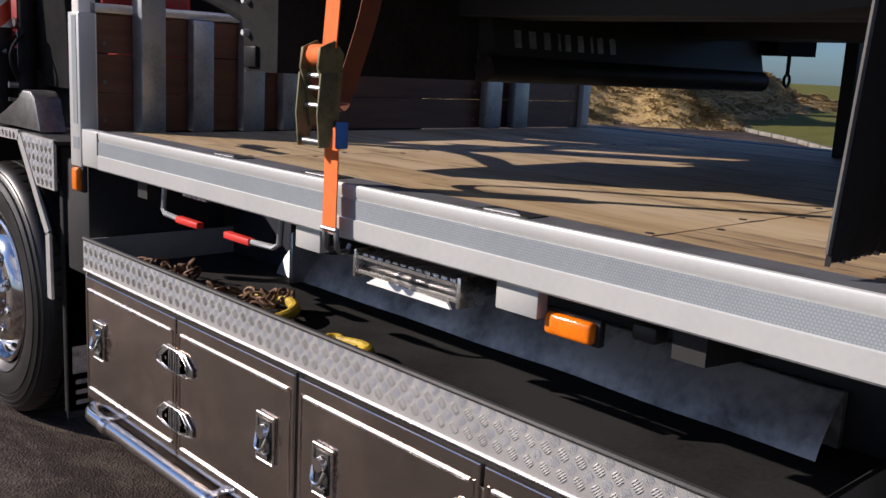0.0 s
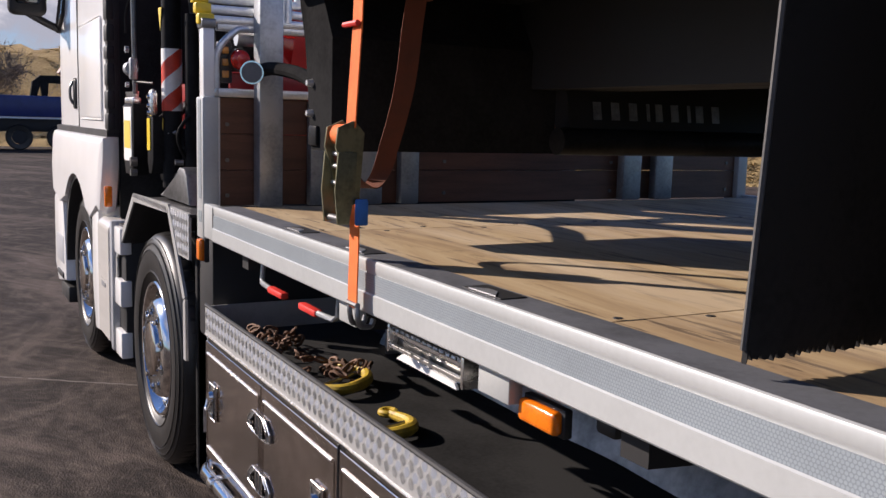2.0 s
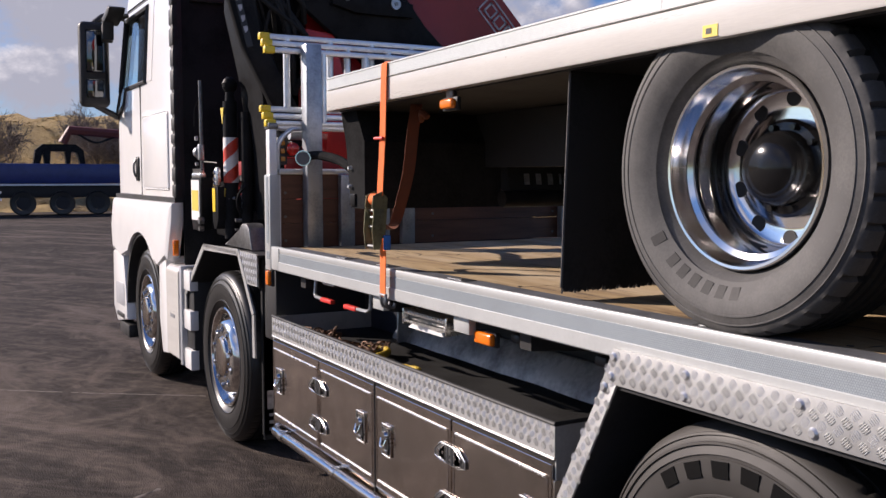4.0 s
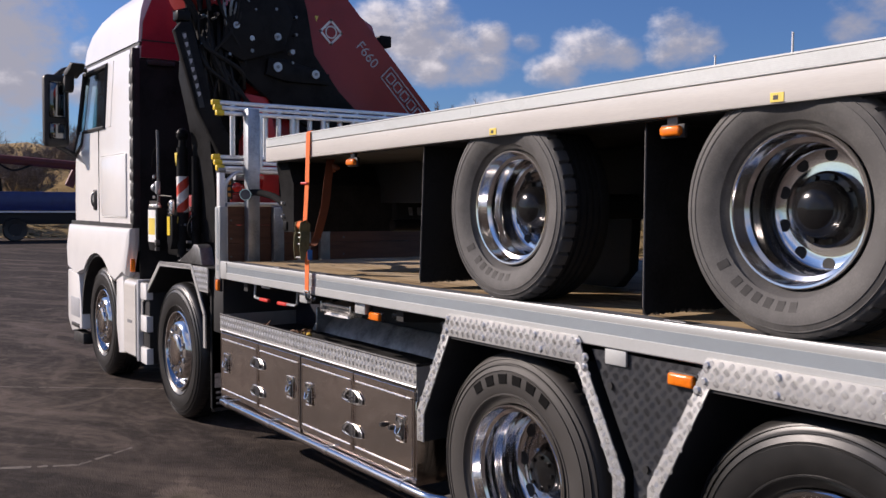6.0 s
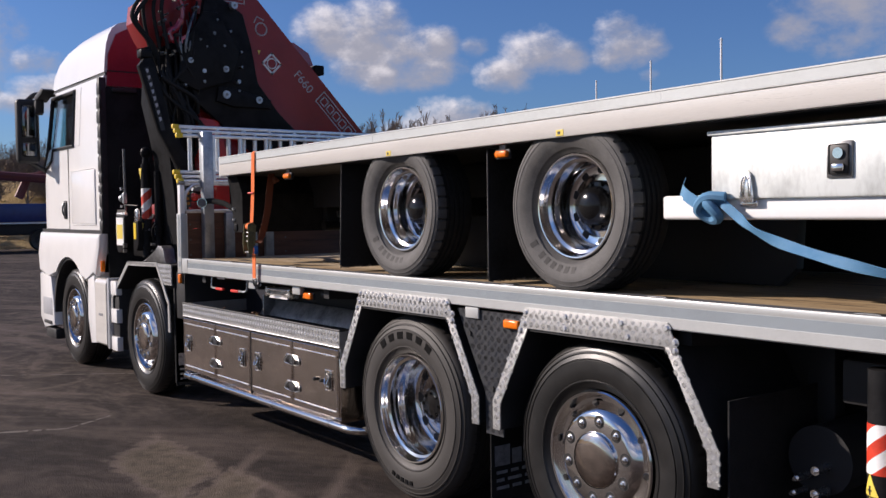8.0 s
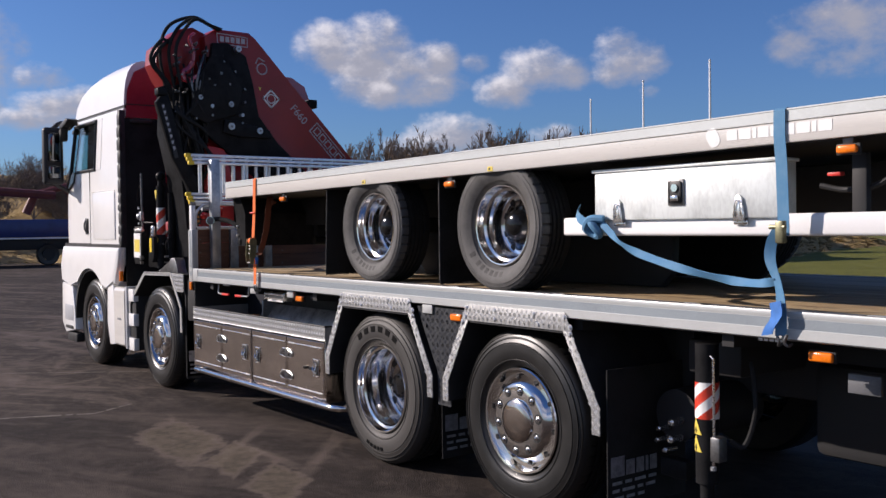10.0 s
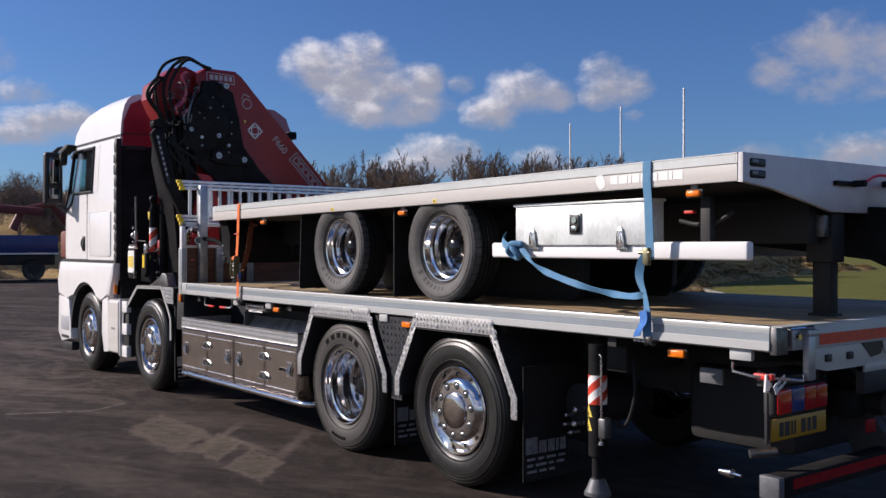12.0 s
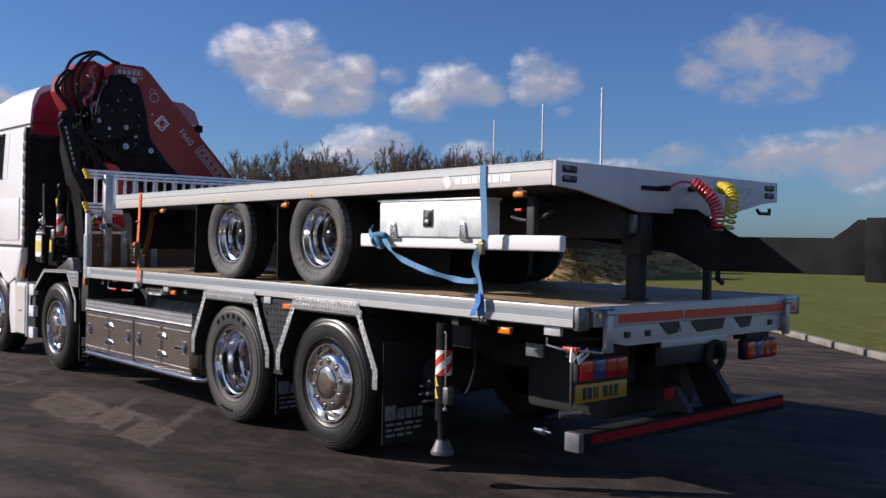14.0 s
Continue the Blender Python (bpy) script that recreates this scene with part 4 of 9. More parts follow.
def truck_wheel(cx, yf, dished, lettered=False, turn=0.0):
    m = pose(cx, yf, RW + 0.002, 0, turn, 0)
    w = part("wheel", ME["hub_deep" if dished else "hub_cap"], None, truck, "polished wheel with a black tyre", m)
    part("tyre", ME["tyre_dull" if dished else "tyre"], None, w, m=m)
    part("rim", ME["rim_dish" if dished else "rim_convex"], None, w, "mirror-polished aluminium rim", m)
    if dished:
        for k in range(10):
            a = 2 * math.pi * k / 10
            part("hand_hole", ME["hole_dish"], None, w, m=m @ pose(0.220 * math.cos(a), 0.2335, 0.220 * math.sin(a)))
        for k in range(10):
            a = 2 * math.pi * (k + 0.5) / 10
            part("wheel_nut", ME["nut"], None, w, m=m @ pose(0.150 * math.cos(a), 0.236, 0.150 * math.sin(a)))
    else:
        for k in range(10):
            a = 2 * math.pi * k / 10
            ray = Vector((math.cos(a), 0, math.sin(a)))
            lean = (ray * -0.743 + Vector((0, 0.67, 0))).to_track_quat("Y", "Z").to_matrix().to_4x4()
            part("vent_hole", ME["hole_small"], None, w, m=m @ Matrix.Translation(ray * 0.2415 + Vector((0, 0.0315, 0))) @ lean)
            a += math.pi / 10
            part("nut_recess", ME["nut_ring"], None, w, m=m @ pose(0.166 * math.cos(a), -0.0105, 0.166 * math.sin(a)))
            part("wheel_nut", ME["nut"], None, w, m=m @ pose(0.166 * math.cos(a), -0.009, 0.166 * math.sin(a)))
    if lettered:
        for me in ME["letters"] + ME["letters2"]:
            part("raised_letter", me, None, w, m=m)
    return w


AXLES = [(-3.02, 0.05, False), (-0.875, 0.03, False), (3.095, 0.045, True), (4.467, 0.055, False)]
for ax, yf, dish in AXLES:
    truck_wheel(ax, yf, dish, dish, 7.0 if ax > 4 else 0.0)
    far = pose(ax, Y1 - yf, RW + 0.002, 0, 0, 180)
    w = part("wheel", ME["hub_cap"], None, truck, m=far)
    part("tyre", ME["tyre"], None, w, m=far)
    part("rim", ME["rim_convex"], None, w, m=far)
    if dish:
        for yy in (yf + 0.33, Y1 - yf - 0.62):
            inner = pose(ax, yy, RW + 0.002)
            part("tyre", ME["tyre"], None, truck, m=inner)
    bm = B()
    cyl(bm, (ax, yf + 0.2, RW), (ax, Y1 - yf - 0.2, RW), 0.07, seg=14)
    box(bm, ax - 0.16, ax + 0.16, 1.05, 1.45, RW - 0.16, RW + 0.16, 0.05)
    part("axle", bm, M("black"), truck)

# chassis
for y in (0.82, 1.60):
    bm = B()
    box(bm, -3.6, 6.6, y, y + 0.08, 0.70, 0.98, 0.008)
    part("chassis_beam", bm, M("black"), truck)
for x in (-3.3, -1.8, -0.1, 1.2, 2.3, 3.8, 5.2, 6.4):
    part("chassis_crossmember", box(B(), x, x + 0.1, 0.90, 1.60, 0.74, 0.94), M("black"), truck)
for x in (0.35, 1.25, 2.2, 3.12, 4.0, 4.9, 5.8, 6.6):
    bm = B()
    prism(bm, [(0.05, 1.10), (2.45, 1.10), (2.45, 1.04), (1.7, 0.98), (0.8, 0.98), (0.05, 1.04)], "x", x, x + 0.06)
    part("bed_bearer", bm, M("black"), truck)

# flatbed: side rails, floor sheets
def side_rail(y_out, y_in):
    s = 1 if y_in > y_out else -1
    bm = B()
    p = [(y_out, 1.102), (y_out - 0.004 * s, 1.106), (y_out - 0.004 * s, 1.145), (y_out + 0.002 * s, 1.149), (y_out + 0.002 * s, 1.191), (y_out + 0.0005 * s, 1.194),
         (y_out + 0.0005 * s, 1.2125), (y_out + 0.002 * s, 1.2160), (y_out + 0.005 * s, 1.2178), (y_out + 0.0075 * s, 1.2178), (y_out + 0.0075 * s, 1.205), (y_in, 1.205), (y_in, 1.09), (y_out + 0.02 * s, 1.102)]
    prism(bm, p, "x", BED0 + 0.192, BED1)
    r = part("side_rail", bm, M("rail"), truck, "silver painted side rail with a rounded bright edge")
    bm = B()
    box(bm, BED0 + 0.193, BED1 - 0.002, min(y_out + 0.008 * s, y_out + 0.088 * s), max(y_out + 0.008 * s, y_out + 0.088 * s), 1.206, 1.2165, 0.002, 1)
    part("top_flange", bm, M("rail_top"), r, "dark worn top flange")
    bm = B()
    box(bm, BED0 + 0.193, BED1 - 0.001, min(y_out - 0.0005 * s, y_out + 0.01 * s), max(y_out - 0.0005 * s, y_out + 0.01 * s), 1.147, 1.188)
    part("reflective_tape", bm, M("tape"), r, "silver-blue honeycomb reflective tape")
    return r


rail_near = side_rail(0.0, 0.06)
side_rail(Y1, Y1 - 0.06)
for x in (0.82, 1.22, 1.78, 2.95, 3.87, 4.75, 5.6, 6.45):
    bm = B()
    box(bm, x, x + 0.13, 0.022, 0.075, 1.2165, 1.2185, 0.0008, 1)
    part("tie_pocket", bm, M("ink_and_holes"), rail_near, "dark recessed lashing pocket")
    bm = B()
    prism(bm, [(x + 0.02, 0.024), (x + 0.11, 0.024), (x + 0.075, 0.05), (x + 0.045, 0.05)], "z", 1.2185, 1.2205)
    part("lashing_tab", bm, M("alu"), rail_near, "bright lashing tab")
sheets = [(0.193, 0.889), (0.892, 2.109), (2.112, 3.329), (3.332, 4.549), (4.552, 5.769), (5.772, 6.825)]
for a, b in sheets:
    for y0, y1 in ((0.089, 1.248), (1.251, 2.411)):
        bm = B()
        box(bm, a, b, y0, y1, 1.185, 1.2135, 0.0012, 1)
        part("floor_sheet", bm, M("ply"), truck, "worn tan plywood floor sheet")
bm = B()
for a, b, y0, y1 in ((0.64, 0.86, 0.20, 0.24), (0.60, 0.72, 0.23, 0.29)):
    box(bm, a, b, y0, y1, 1.2136, 1.2142)
part("floor_slot", bm, M("ink_and_holes"), truck, "dark slot in the floor")
bm = B()
cyl(bm, (0, 0, 0), (0, 0, 0.0012), 0.0085, 0.0075, 10)
screw = mesh_of("floor_screw", bm, M("ink_and_holes"))
rng = random.Random(14)
for x in (0.8905, 2.1105, 3.3305, 4.5505):
    for k in range(16):
        y = 0.12 + 0.152 * k + rng.uniform(-0.012, 0.012)
        part("floor_screw", screw, None, truck, m=pose(x + (0.026 if k % 2 else -0.026) + rng.uniform(-0.008, 0.008), y, 1.2134))
for x in (2.1105, 3.3305, 4.5505):
    for k in range(9):
        y = 0.10 + 0.27 * k + rng.uniform(0, 0.05)
        w = rng.uniform(0.03, 0.12)
        e = rng.uniform(0.003, 0.007)
        bm = prism(B(), [(x - e, y), (x + e * 0.5, y + w * 0.3), (x + e, y + w), (x - e * 0.4, y + w * 0.9)], "z", 1.2134, 1.2139)
        part("joint_filler", bm, M("ink_and_holes"), truck, "dark broken filler in the sheet joint")

# headboard: corner posts, brown boards, galvanised stakes
def corner_post(y0, y1):
    bm = B()
    box(bm, -0.020, 0.062, y0, y1, 1.095, 1.57, 0.006)
    p = part("corner_post", bm, M("rail"), truck, "silver corner post with reflective tape")
    bm = B()
    box(bm, -0.008, 0.045, y0 + 0.008, y1 - 0.008, 1.565, 1.795, 0.005)
    part("post_top", bm, M("white_paint"), p)
    bm = B()
    box(bm, -0.013, 0.050, y0 + 0.003, y1 - 0.003, 1.795, 1.825, 0.004)
    part("post_cap", bm, M("steel"), p)
    ya = y0 - 0.0015 if y0 < 1 else y1 + 0.0015
    bm = B()
    box(bm, 0.012, 0.045, min(ya, ya + 0.003), max(ya, ya + 0.003), 1.23, 1.56)
    part("reflective_tape", bm, M("tape"), p)
    bm = B()
    box(bm, 0.062, 0.183, y0 + 0.003 if y0 < 1 else y0 + 0.02, y1 - 0.02 if y0 < 1 else y1 - 0.003, 1.102, 1.2165, 0.005)
    part("corner_block", bm, M("rail"), p)
    bm = B()
    box(bm, 0.008, 0.05, y0 - 0.0012 if y0 < 1 else y1 - 0.002, y0 + 0.002 if y0 < 1 else y1 + 0.0012, 1.151, 1.189)
    part("reflective_tape", bm, M("tape"), p)
    return p


corner_post(0.0, 0.055)
corner_post(Y1 - 0.055, Y1)
for k, (z0, z1) in enumerate(((1.205, 1.325), (1.327, 1.447), (1.449, 1.57))):
    bm = B()
    box(bm, 0.012, 0.036, 0.056, Y1 - 0.056, z0, z1, 0.002, 1)
    part("headboard_plank", bm, M("ply_brown"), truck, "dark brown coated plywood plank")
bm = B()
box(bm, -0.002, 0.055, 0.056, Y1 - 0.056, 1.571, 1.60, 0.005)
part("headboard_rail", bm, M("alu"), truck, "bare aluminium top rail")
bm = B()
box(bm, 0.0365, 0.045, 0.056, 0.064, 1.205, 1.57)
part("headboard_trim", bm, M("white_paint"), truck)
for y, w, top in ((0.178, 0.084, 2.215), (0.37, 0.078, 1.57), (0.56, 0.088, 1.57), (0.722, 0.075, 1.57), (1.757, 0.098, 1.57), (1.933, 0.096, 1.57)):
    bm = B()
    box(bm, 0.045, 0.115 if top > 2 else 0.09, y, y + w, 1.205, top, 0.007)
    part("headboard_stake", bm, M("galv"), truck, "galvanised upright stake of the headboard")
for y in (0.06, 0.9, 1.7, 2.36):
    for z in (1.24, 1.36, 1.48):
        part("rivet", cyl(B(), (0.036, y + 0.03, z), (0.041, y + 0.03, z), 0.007, seg=10), M("steel"), truck)
part("rail_gap", box(B(), 0.1835, 0.1915, -0.001, 0.05, 1.104, 1.212), M("ink_and_holes"), rail_near)
# hoop above the headboard with a lamp cluster behind it
bm = B()
tube(bm, curve_pts([(0.03, 0.055, 1.60), (0.03, 0.06, 1.72), (0.03, 0.12, 1.79), (0.03, 0.165, 1.80)], 5), 0.012, 10)
part("guard_hoop", bm, M("alu"), truck)
bm = B()
box(bm, 0.0, 0.03, 0.06, 2.44, 1.79, 1.82, 0.004)
part("ladder_shelf", bm, M("alu"), truck, "aluminium ladder support above the headboard")

# ---- the trailer that the truck carries ----
trailer = thing("trailer", (3.7, 1.25, 1.215), "low white twin-axle drawbar trailer with black chassis, loaded back to front", "trailer")
TX0, TX1, TY0, TY1 = 0.86, 6.67, -0.015, 2.45


def deck_z(x):
    """Top of the trailer's deck, which climbs a little to its drawbar end."""
    return 1.967 + (x - 0.85) * (2.031 - 1.967) / 5.82


FASC = 0.138


def sloped(bm, pts, x0, x1):
    """A profile of (y, height under the deck's top) drawn along the sloping deck."""
    a = [bm.verts.new((x0, y, deck_z(x0) - d)) for y, d in pts]
    b = [bm.verts.new((x1, y, deck_z(x1) - d)) for y, d in pts]
    n = len(pts)
    bm.faces.new(a[::-1])
    bm.faces.new(b)
    for i in range(n):
        j = (i + 1) % n
        bm.faces.new((a[i], a[j], b[j], b[i]))
    return bm


for y, s in ((TY0, 1), (TY1, -1)):
    bm = B()
    sloped(bm, [(y, 0.135), (y - 0.003 * s, 0.13), (y - 0.003 * s, 0.056), (y + 0.003 * s, 0.052), (y + 0.04 * s, 0.052), (y + 0.04 * s, 0.135)], TX0, TX1)
    f = part("side_fascia", bm, M("cream"), trailer, "off-white painted deck side")
    bm = B()
    sloped(bm, [(y - 0.004 * s, 0.0515), (y - 0.0055 * s, 0.0495), (y - 0.0055 * s, 0.0475), (y - 0.002 * s, 0.046), (y - 0.002 * s, 0.0075), (y - 0.0055 * s, 0.006), (y - 0.0055 * s, 0.002), (y - 0.003 * s, 0.0), (y + 0.05 * s, 0.0), (y + 0.05 * s, 0.0515)], TX0, TX1)
    part("edge_rail", bm, M("edge_rail"), f, "pale grey edge rail with reflective tape")
    for x0 in (TX0 + 0.02, TX0 + 2.02, TX0 + 4.02):
        bm = B()
        sloped(bm, [(y - 0.0018 * s, 0.0455), (y - 0.0030 * s, 0.0455), (y - 0.0030 * s, 0.008), (y - 0.0018 * s, 0.008)], x0, min(TX1 - 0.01, x0 + 1.995))
        part("reflective_tape", bm, M("pale_tape"), f, "pale honeycomb reflective tape")
bm = B()
sloped(bm, [(TY0 + 0.05, 0.004), (TY1 - 0.05, 0.004), (TY1 - 0.05, 0.05), (TY0 + 0.05, 0.05)], TX0 + 0.03, TX1 - 0.01)
part("deck_floor", bm, M("ply"), trailer)
bm = B()
sloped(bm, [(TY0 + 0.04, 0.0505), (TY1 - 0.04, 0.0505), (TY1 - 0.04, 0.14), (TY0 + 0.04, 0.14)], TX0 + 0.03, TX1 - 0.05)
part("deck_underframe", bm, M("black"), trailer, "black deck underframe")
bm = B()
box(bm, TX0 - 0.02, TX0 + 0.03, TY0 + 0.0, TY1, deck_z(TX0) - 0.137, deck_z(TX0) - 0.001, 0.006)
part("tail_beam", bm, M("cream"), trailer)
# black tail under the deck end: raked plates and cross board
for y in (0.62, 1.74):
    bm = B()
    prism(bm, [(TX0 + 0.04, 1.83), (TX0 + 0.16, 1.64), (TX0 + 0.17, 1.60), (2.0, 1.60), (2.2, 1.62), (2.2, 1.83)], "y", y, y + 0.08)
    part("chassis_plate", bm, M("black"), trailer)
for y0, y1 in ((0.72, 0.84), (1.60, 1.72)):
    bm = B()
    box(bm, 1.0, 6.6, y0, y1, 1.60, 1.84, 0.01)
    part("chassis_beam", bm, M("black"), trailer)
bm = B()
prism(bm, [(TX0 - 0.015, 1.828), (TX0 + 0.035, 1.70), (TX0 + 0.085, 1.43), (TX0 + 0.22, 1.43), (TX0 + 0.22, 1.70), (TX0 + 0.14, 1.828)], "y", 0.05, 0.70)
part("tail_board", bm, M("matt_black"), trailer, "black tail board under the deck")
bm = B()
prism(bm, [(TX0 - 0.015, 1.828), (TX0 + 0.12, 1.57), (TX0 + 0.34, 1.57), (TX0 + 0.34, 1.828)], "y", 2.145, 2.44)
part("tail_board", bm, M("matt_black"), trailer)
bm = B()
prism(bm, [(TX0 + 0.10, 1.83), (TX0 + 0.22, 1.83), (TX0 + 0.30, 1.46), (TX0 + 0.24, 1.46)], "y", 0.70, 2.14)
tbd = part("number_board", bm, M("black"), trailer, "black board with pale lettering blocks")
ly = 0.78
for w in (0.05, 0.05, 0.05, 0.02, 0.045, 0.05, 0.02, 0.05, 0.05):
    bm = B()
    prism(bm, [(TX0 + 0.286, 1.525), (TX0 + 0.288, 1.525), (TX0 + 0.279, 1.573), (TX0 + 0.277, 1.573)], "y", ly, ly + w * 0.55)
    part("print_block", bm, M("faded_ink"), tbd)
    ly += w + 0.012
bm = B()
cyl(bm, (TX0 + 0.29, 0.66, 1.465), (TX0 + 0.29, 2.13, 1.465), 0.036, seg=16)
part("underrun_tube", bm, M("crane_black"), trailer)
bm = B()
box(bm, 1.45, 1.50, 2.14, 2.19, 1.2145, 1.84, 0.005)
part("prop_stand", bm, M("black"), trailer)
bm = B()
tube(bm, [(1.16, 2.31 + 0.022 * math.cos(a), 1.475 + 0.022 * math.sin(a)) for a in [2 * math.pi * i / 18 for i in range(18)]], 0.006, 8, closed=True)
cyl(bm, (1.16, 2.31, 1.497), (1.16, 2.31, 1.60), 0.008, seg=8)
part("tie_ring", bm, M("crane_black"), trailer)

# bright bolts and a small grey box on the tail board's end
for z in (1.595, 1.52):
    part("bolt", cyl(B(), (TX0 + 0.09, 0.052, z), (TX0 + 0.09, 0.034, z), 0.010, 0.007, 12), M("alu"), trailer)
part("junction_box", box(B(), TX0 + 0.085, TX0 + 0.14, 0.040, 0.052, 1.44, 1.49, 0.005), M("crane_black"), trailer)
# added black plates darken the space behind the wheels; gap by the first axle
for y, s in ((0.74, 1), (1.66, 1)):
    for x0, x1 in ((2.58, 3.045), (3.165, 3.78), (3.80, 4.98)):
        bm = B()
        prism(bm, [(x0, 1.61), (x1, 1.61), (x1 - 0.02, 1.30), (x1 - 0.10, 1.222), (x0 + 0.10, 1.222), (x0 + 0.02, 1.30)], "y", y, y + 0.06, 0.006)
        part("suspension_frame", bm, M("black"), trailer, "black plate added to darken the space behind the wheels")

# trailer wheels
RT = 0.368
ME["t_tyre"] = tyre_mesh("tyre", RT + 0.001, 0.221, 0.205, M("rubber_grey"), 40, 0.012, M("shaded_tread_rubber"), 0.55, 0.046)
for v in ME["t_tyre"].vertices:
    # the walls stand out beyond the rim
    v.co.y -= 0.034 * min(1, max(0, (math.hypot(v.co.x, v.co.z) - 0.226) / 0.075)) * max(0, 1 - v.co.y / 0.2)
ME["t_rim"] = rim_dish(0.168, 0.2205)
ME["t_letters"] = letters_mesh("raised_letter", 0.274, 6, 52, 0.028, 253, "worn_letter", 0.0085)
ME["t_letters2"] = letters_mesh("raised_letter", 0.276, 1, 9, 0.032, 217, "worn_letter", 0.0085)
for me in ME["t_letters"] + ME["t_letters2"]:
    for v in me.vertices:
        v.co.y += 0.003 - 0.034 * min(1, max(0, (math.hypot(v.co.x, v.co.z) - 0.226) / 0.075))
ME["t_hole"] = mesh_of("hand_hole", cyl(B(), (0, 0, 0), (0, 0.01, 0), 0.0195, seg=18), M("ink_and_holes"))
hub = B()
lathe(hub, [(0.112, 0.19), (0.112, 0.150), (0.104, 0.142), (0.086, 0.140), (0.083, 0.112), (0.074, 0.088), (0.055, 0.072), (0.030, 0.064), (0.0005, 0.062)], 36)
for k in range(10):
    a = 2 * math.pi * k / 10
    cyl(hub, (0.096 * math.cos(a), 0.143, 0.096 * math.sin(a)), (0.096 * math.cos(a), 0.130, 0.096 * math.sin(a)), 0.008, seg=6)
ME["t_hub"] = mesh_of("hub", hub, M("gloss_black"))
for ax in (3.065, 4.351):
    for yf, rz in ((0.04, 0), (2.395, 180)):
        m = pose(ax, yf, BEDZ + RT - 0.006, 0, 0, rz)
        w = part("wheel", ME["t_hub"], None, trailer, "deep-dished polished wheel with a dusty black tyre", m)
        part("tyre", ME["t_tyre"], None, w, m=m)
        part("rim", ME["t_rim"], None, w, "mirror-polished dished rim", m)
        if rz == 0:
            for me in ME["t_letters"] + ME["t_letters2"]:
                part("raised_letter", me, None, w, m=m)
            for k in range(10):
                a = 2 * math.pi * (k + 0.5) / 10
                part("hand_hole", ME["t_hole"], None, w, m=m @ pose(0.160 * math.cos(a), 0.1665, 0.160 * math.sin(a)))
    bm = B()
    cyl(bm, (ax, 0.2, BEDZ + RT), (ax, 2.25, BEDZ + RT), 0.055, seg=14)
    part("axle", bm, M("black"), trailer)


# mud flaps with a frayed brush edge
def flap(x, y0, y1, z0, z1, lean=0.0, seed=1):
    rnd = random.Random(seed)
    bm = B()
    top = [(y0, z1), (y1, z1)]
    low = []
    n = int((y1 - y0) / 0.0045)
    for k in range(n + 1):
        y = y1 + (y0 - y1) * k / n
        low.append((y, z0 + (rnd.uniform(0.002, 0.022) if k % 2 else rnd.uniform(0, 0.006))))
    pts = top + low
    a = [bm.verts.new((x + lean * (z1 - z) / (z1 - z0), y, z)) for y, z in pts]
    b = [bm.verts.new((x + 0.008 + lean * (z1 - z) / (z1 - z0), y, z)) for y, z in pts]
    bm.faces.new(a)
    bm.faces.new(b[::-1])
    for i in range(len(pts)):
        j = (i + 1) % len(pts)
        bm.faces.new((a[i], b[i], b[j], a[j]))
    return bm


part("mud_flap", flap(2.462, 0.032, 0.60, 1.233, 1.845, -0.032, 3), M("flap"), trailer, "black rubber flap with a frayed bottom edge")
part("mud_flap", flap(3.79, 0.03, 0.60, 1.222, 1.855, 0.0, 4), M("flap"), trailer, "black rubber flap with a frayed bottom edge")
part("mud_flap", flap(2.462, 1.84, 2.40, 1.233, 1.845, -0.032, 5), M("flap"), trailer)
part("mud_flap", flap(3.79, 1.84, 2.40, 1.222, 1.855, 0.0, 6), M("flap"), trailer)

# pale strips for the worn flap edges, the sun they catch painted in
for x, lean in ((2.462, -0.032), (3.79, 0.0)):
    bm = B()
    tube(bm, [(x + 0.004, 0.0305, 1.84), (x + 0.004 + lean, 0.0305, 1.25)], 0.0042, 6)
    part("flap_edge", bm, M("rubber_grey"), trailer, "pale worn flap edge with the sunlit line put into its colour")

# lower side guards and the tool box
for y0, y1 in ((0.075, 0.13), (2.32, 2.375)):
    bm = B()
    box(bm, 4.80, 6.665, y0, y1, 1.517, 1.610, 0.014, 3)
    part("side_guard", bm, M("white_paint"), trailer, "white side guard beam")
for x in (5.1, 6.35):
    part("guard_bracket", box(B(), x, x + 0.06, 0.13, 0.17, 1.53, 1.84, 0.005), M("black"), trailer)
bm = B()
box(bm, 5.045, 6.075, 0.055, 0.19, 1.592, 1.835, 0.010, 2)
tb = part("tool_box", bm, M("galv_box"), trailer, "galvanised steel tool box with a lock and two hasps")
bm = B()
box(bm, 5.035, 6.085, 0.045, 0.195, 1.826, 1.842, 0.004)
part("box_lid", bm, M("galv_box"), tb)
bm = B()
box(bm, 5.51, 5.60, 0.046, 0.056, 1.655, 1.775, 0.004)
lk = part("lock_plate", bm, M("steel"), tb, "dark recessed lock plate")
bm = B()
box(bm, 5.52, 5.59, 0.041, 0.047, 1.665, 1.765, 0.008)
part("lock_recess", bm, M("ink_and_holes"), lk)
bm = B()
cyl(bm, (5.556, 0.034, 1.735), (5.556, 0.044, 1.735), 0.018, seg=16)
box(bm, 5.535, 5.577, 0.030, 0.042, 1.675, 1.70, 0.004)
part("lock_handle", bm, M("chrome"), lk)
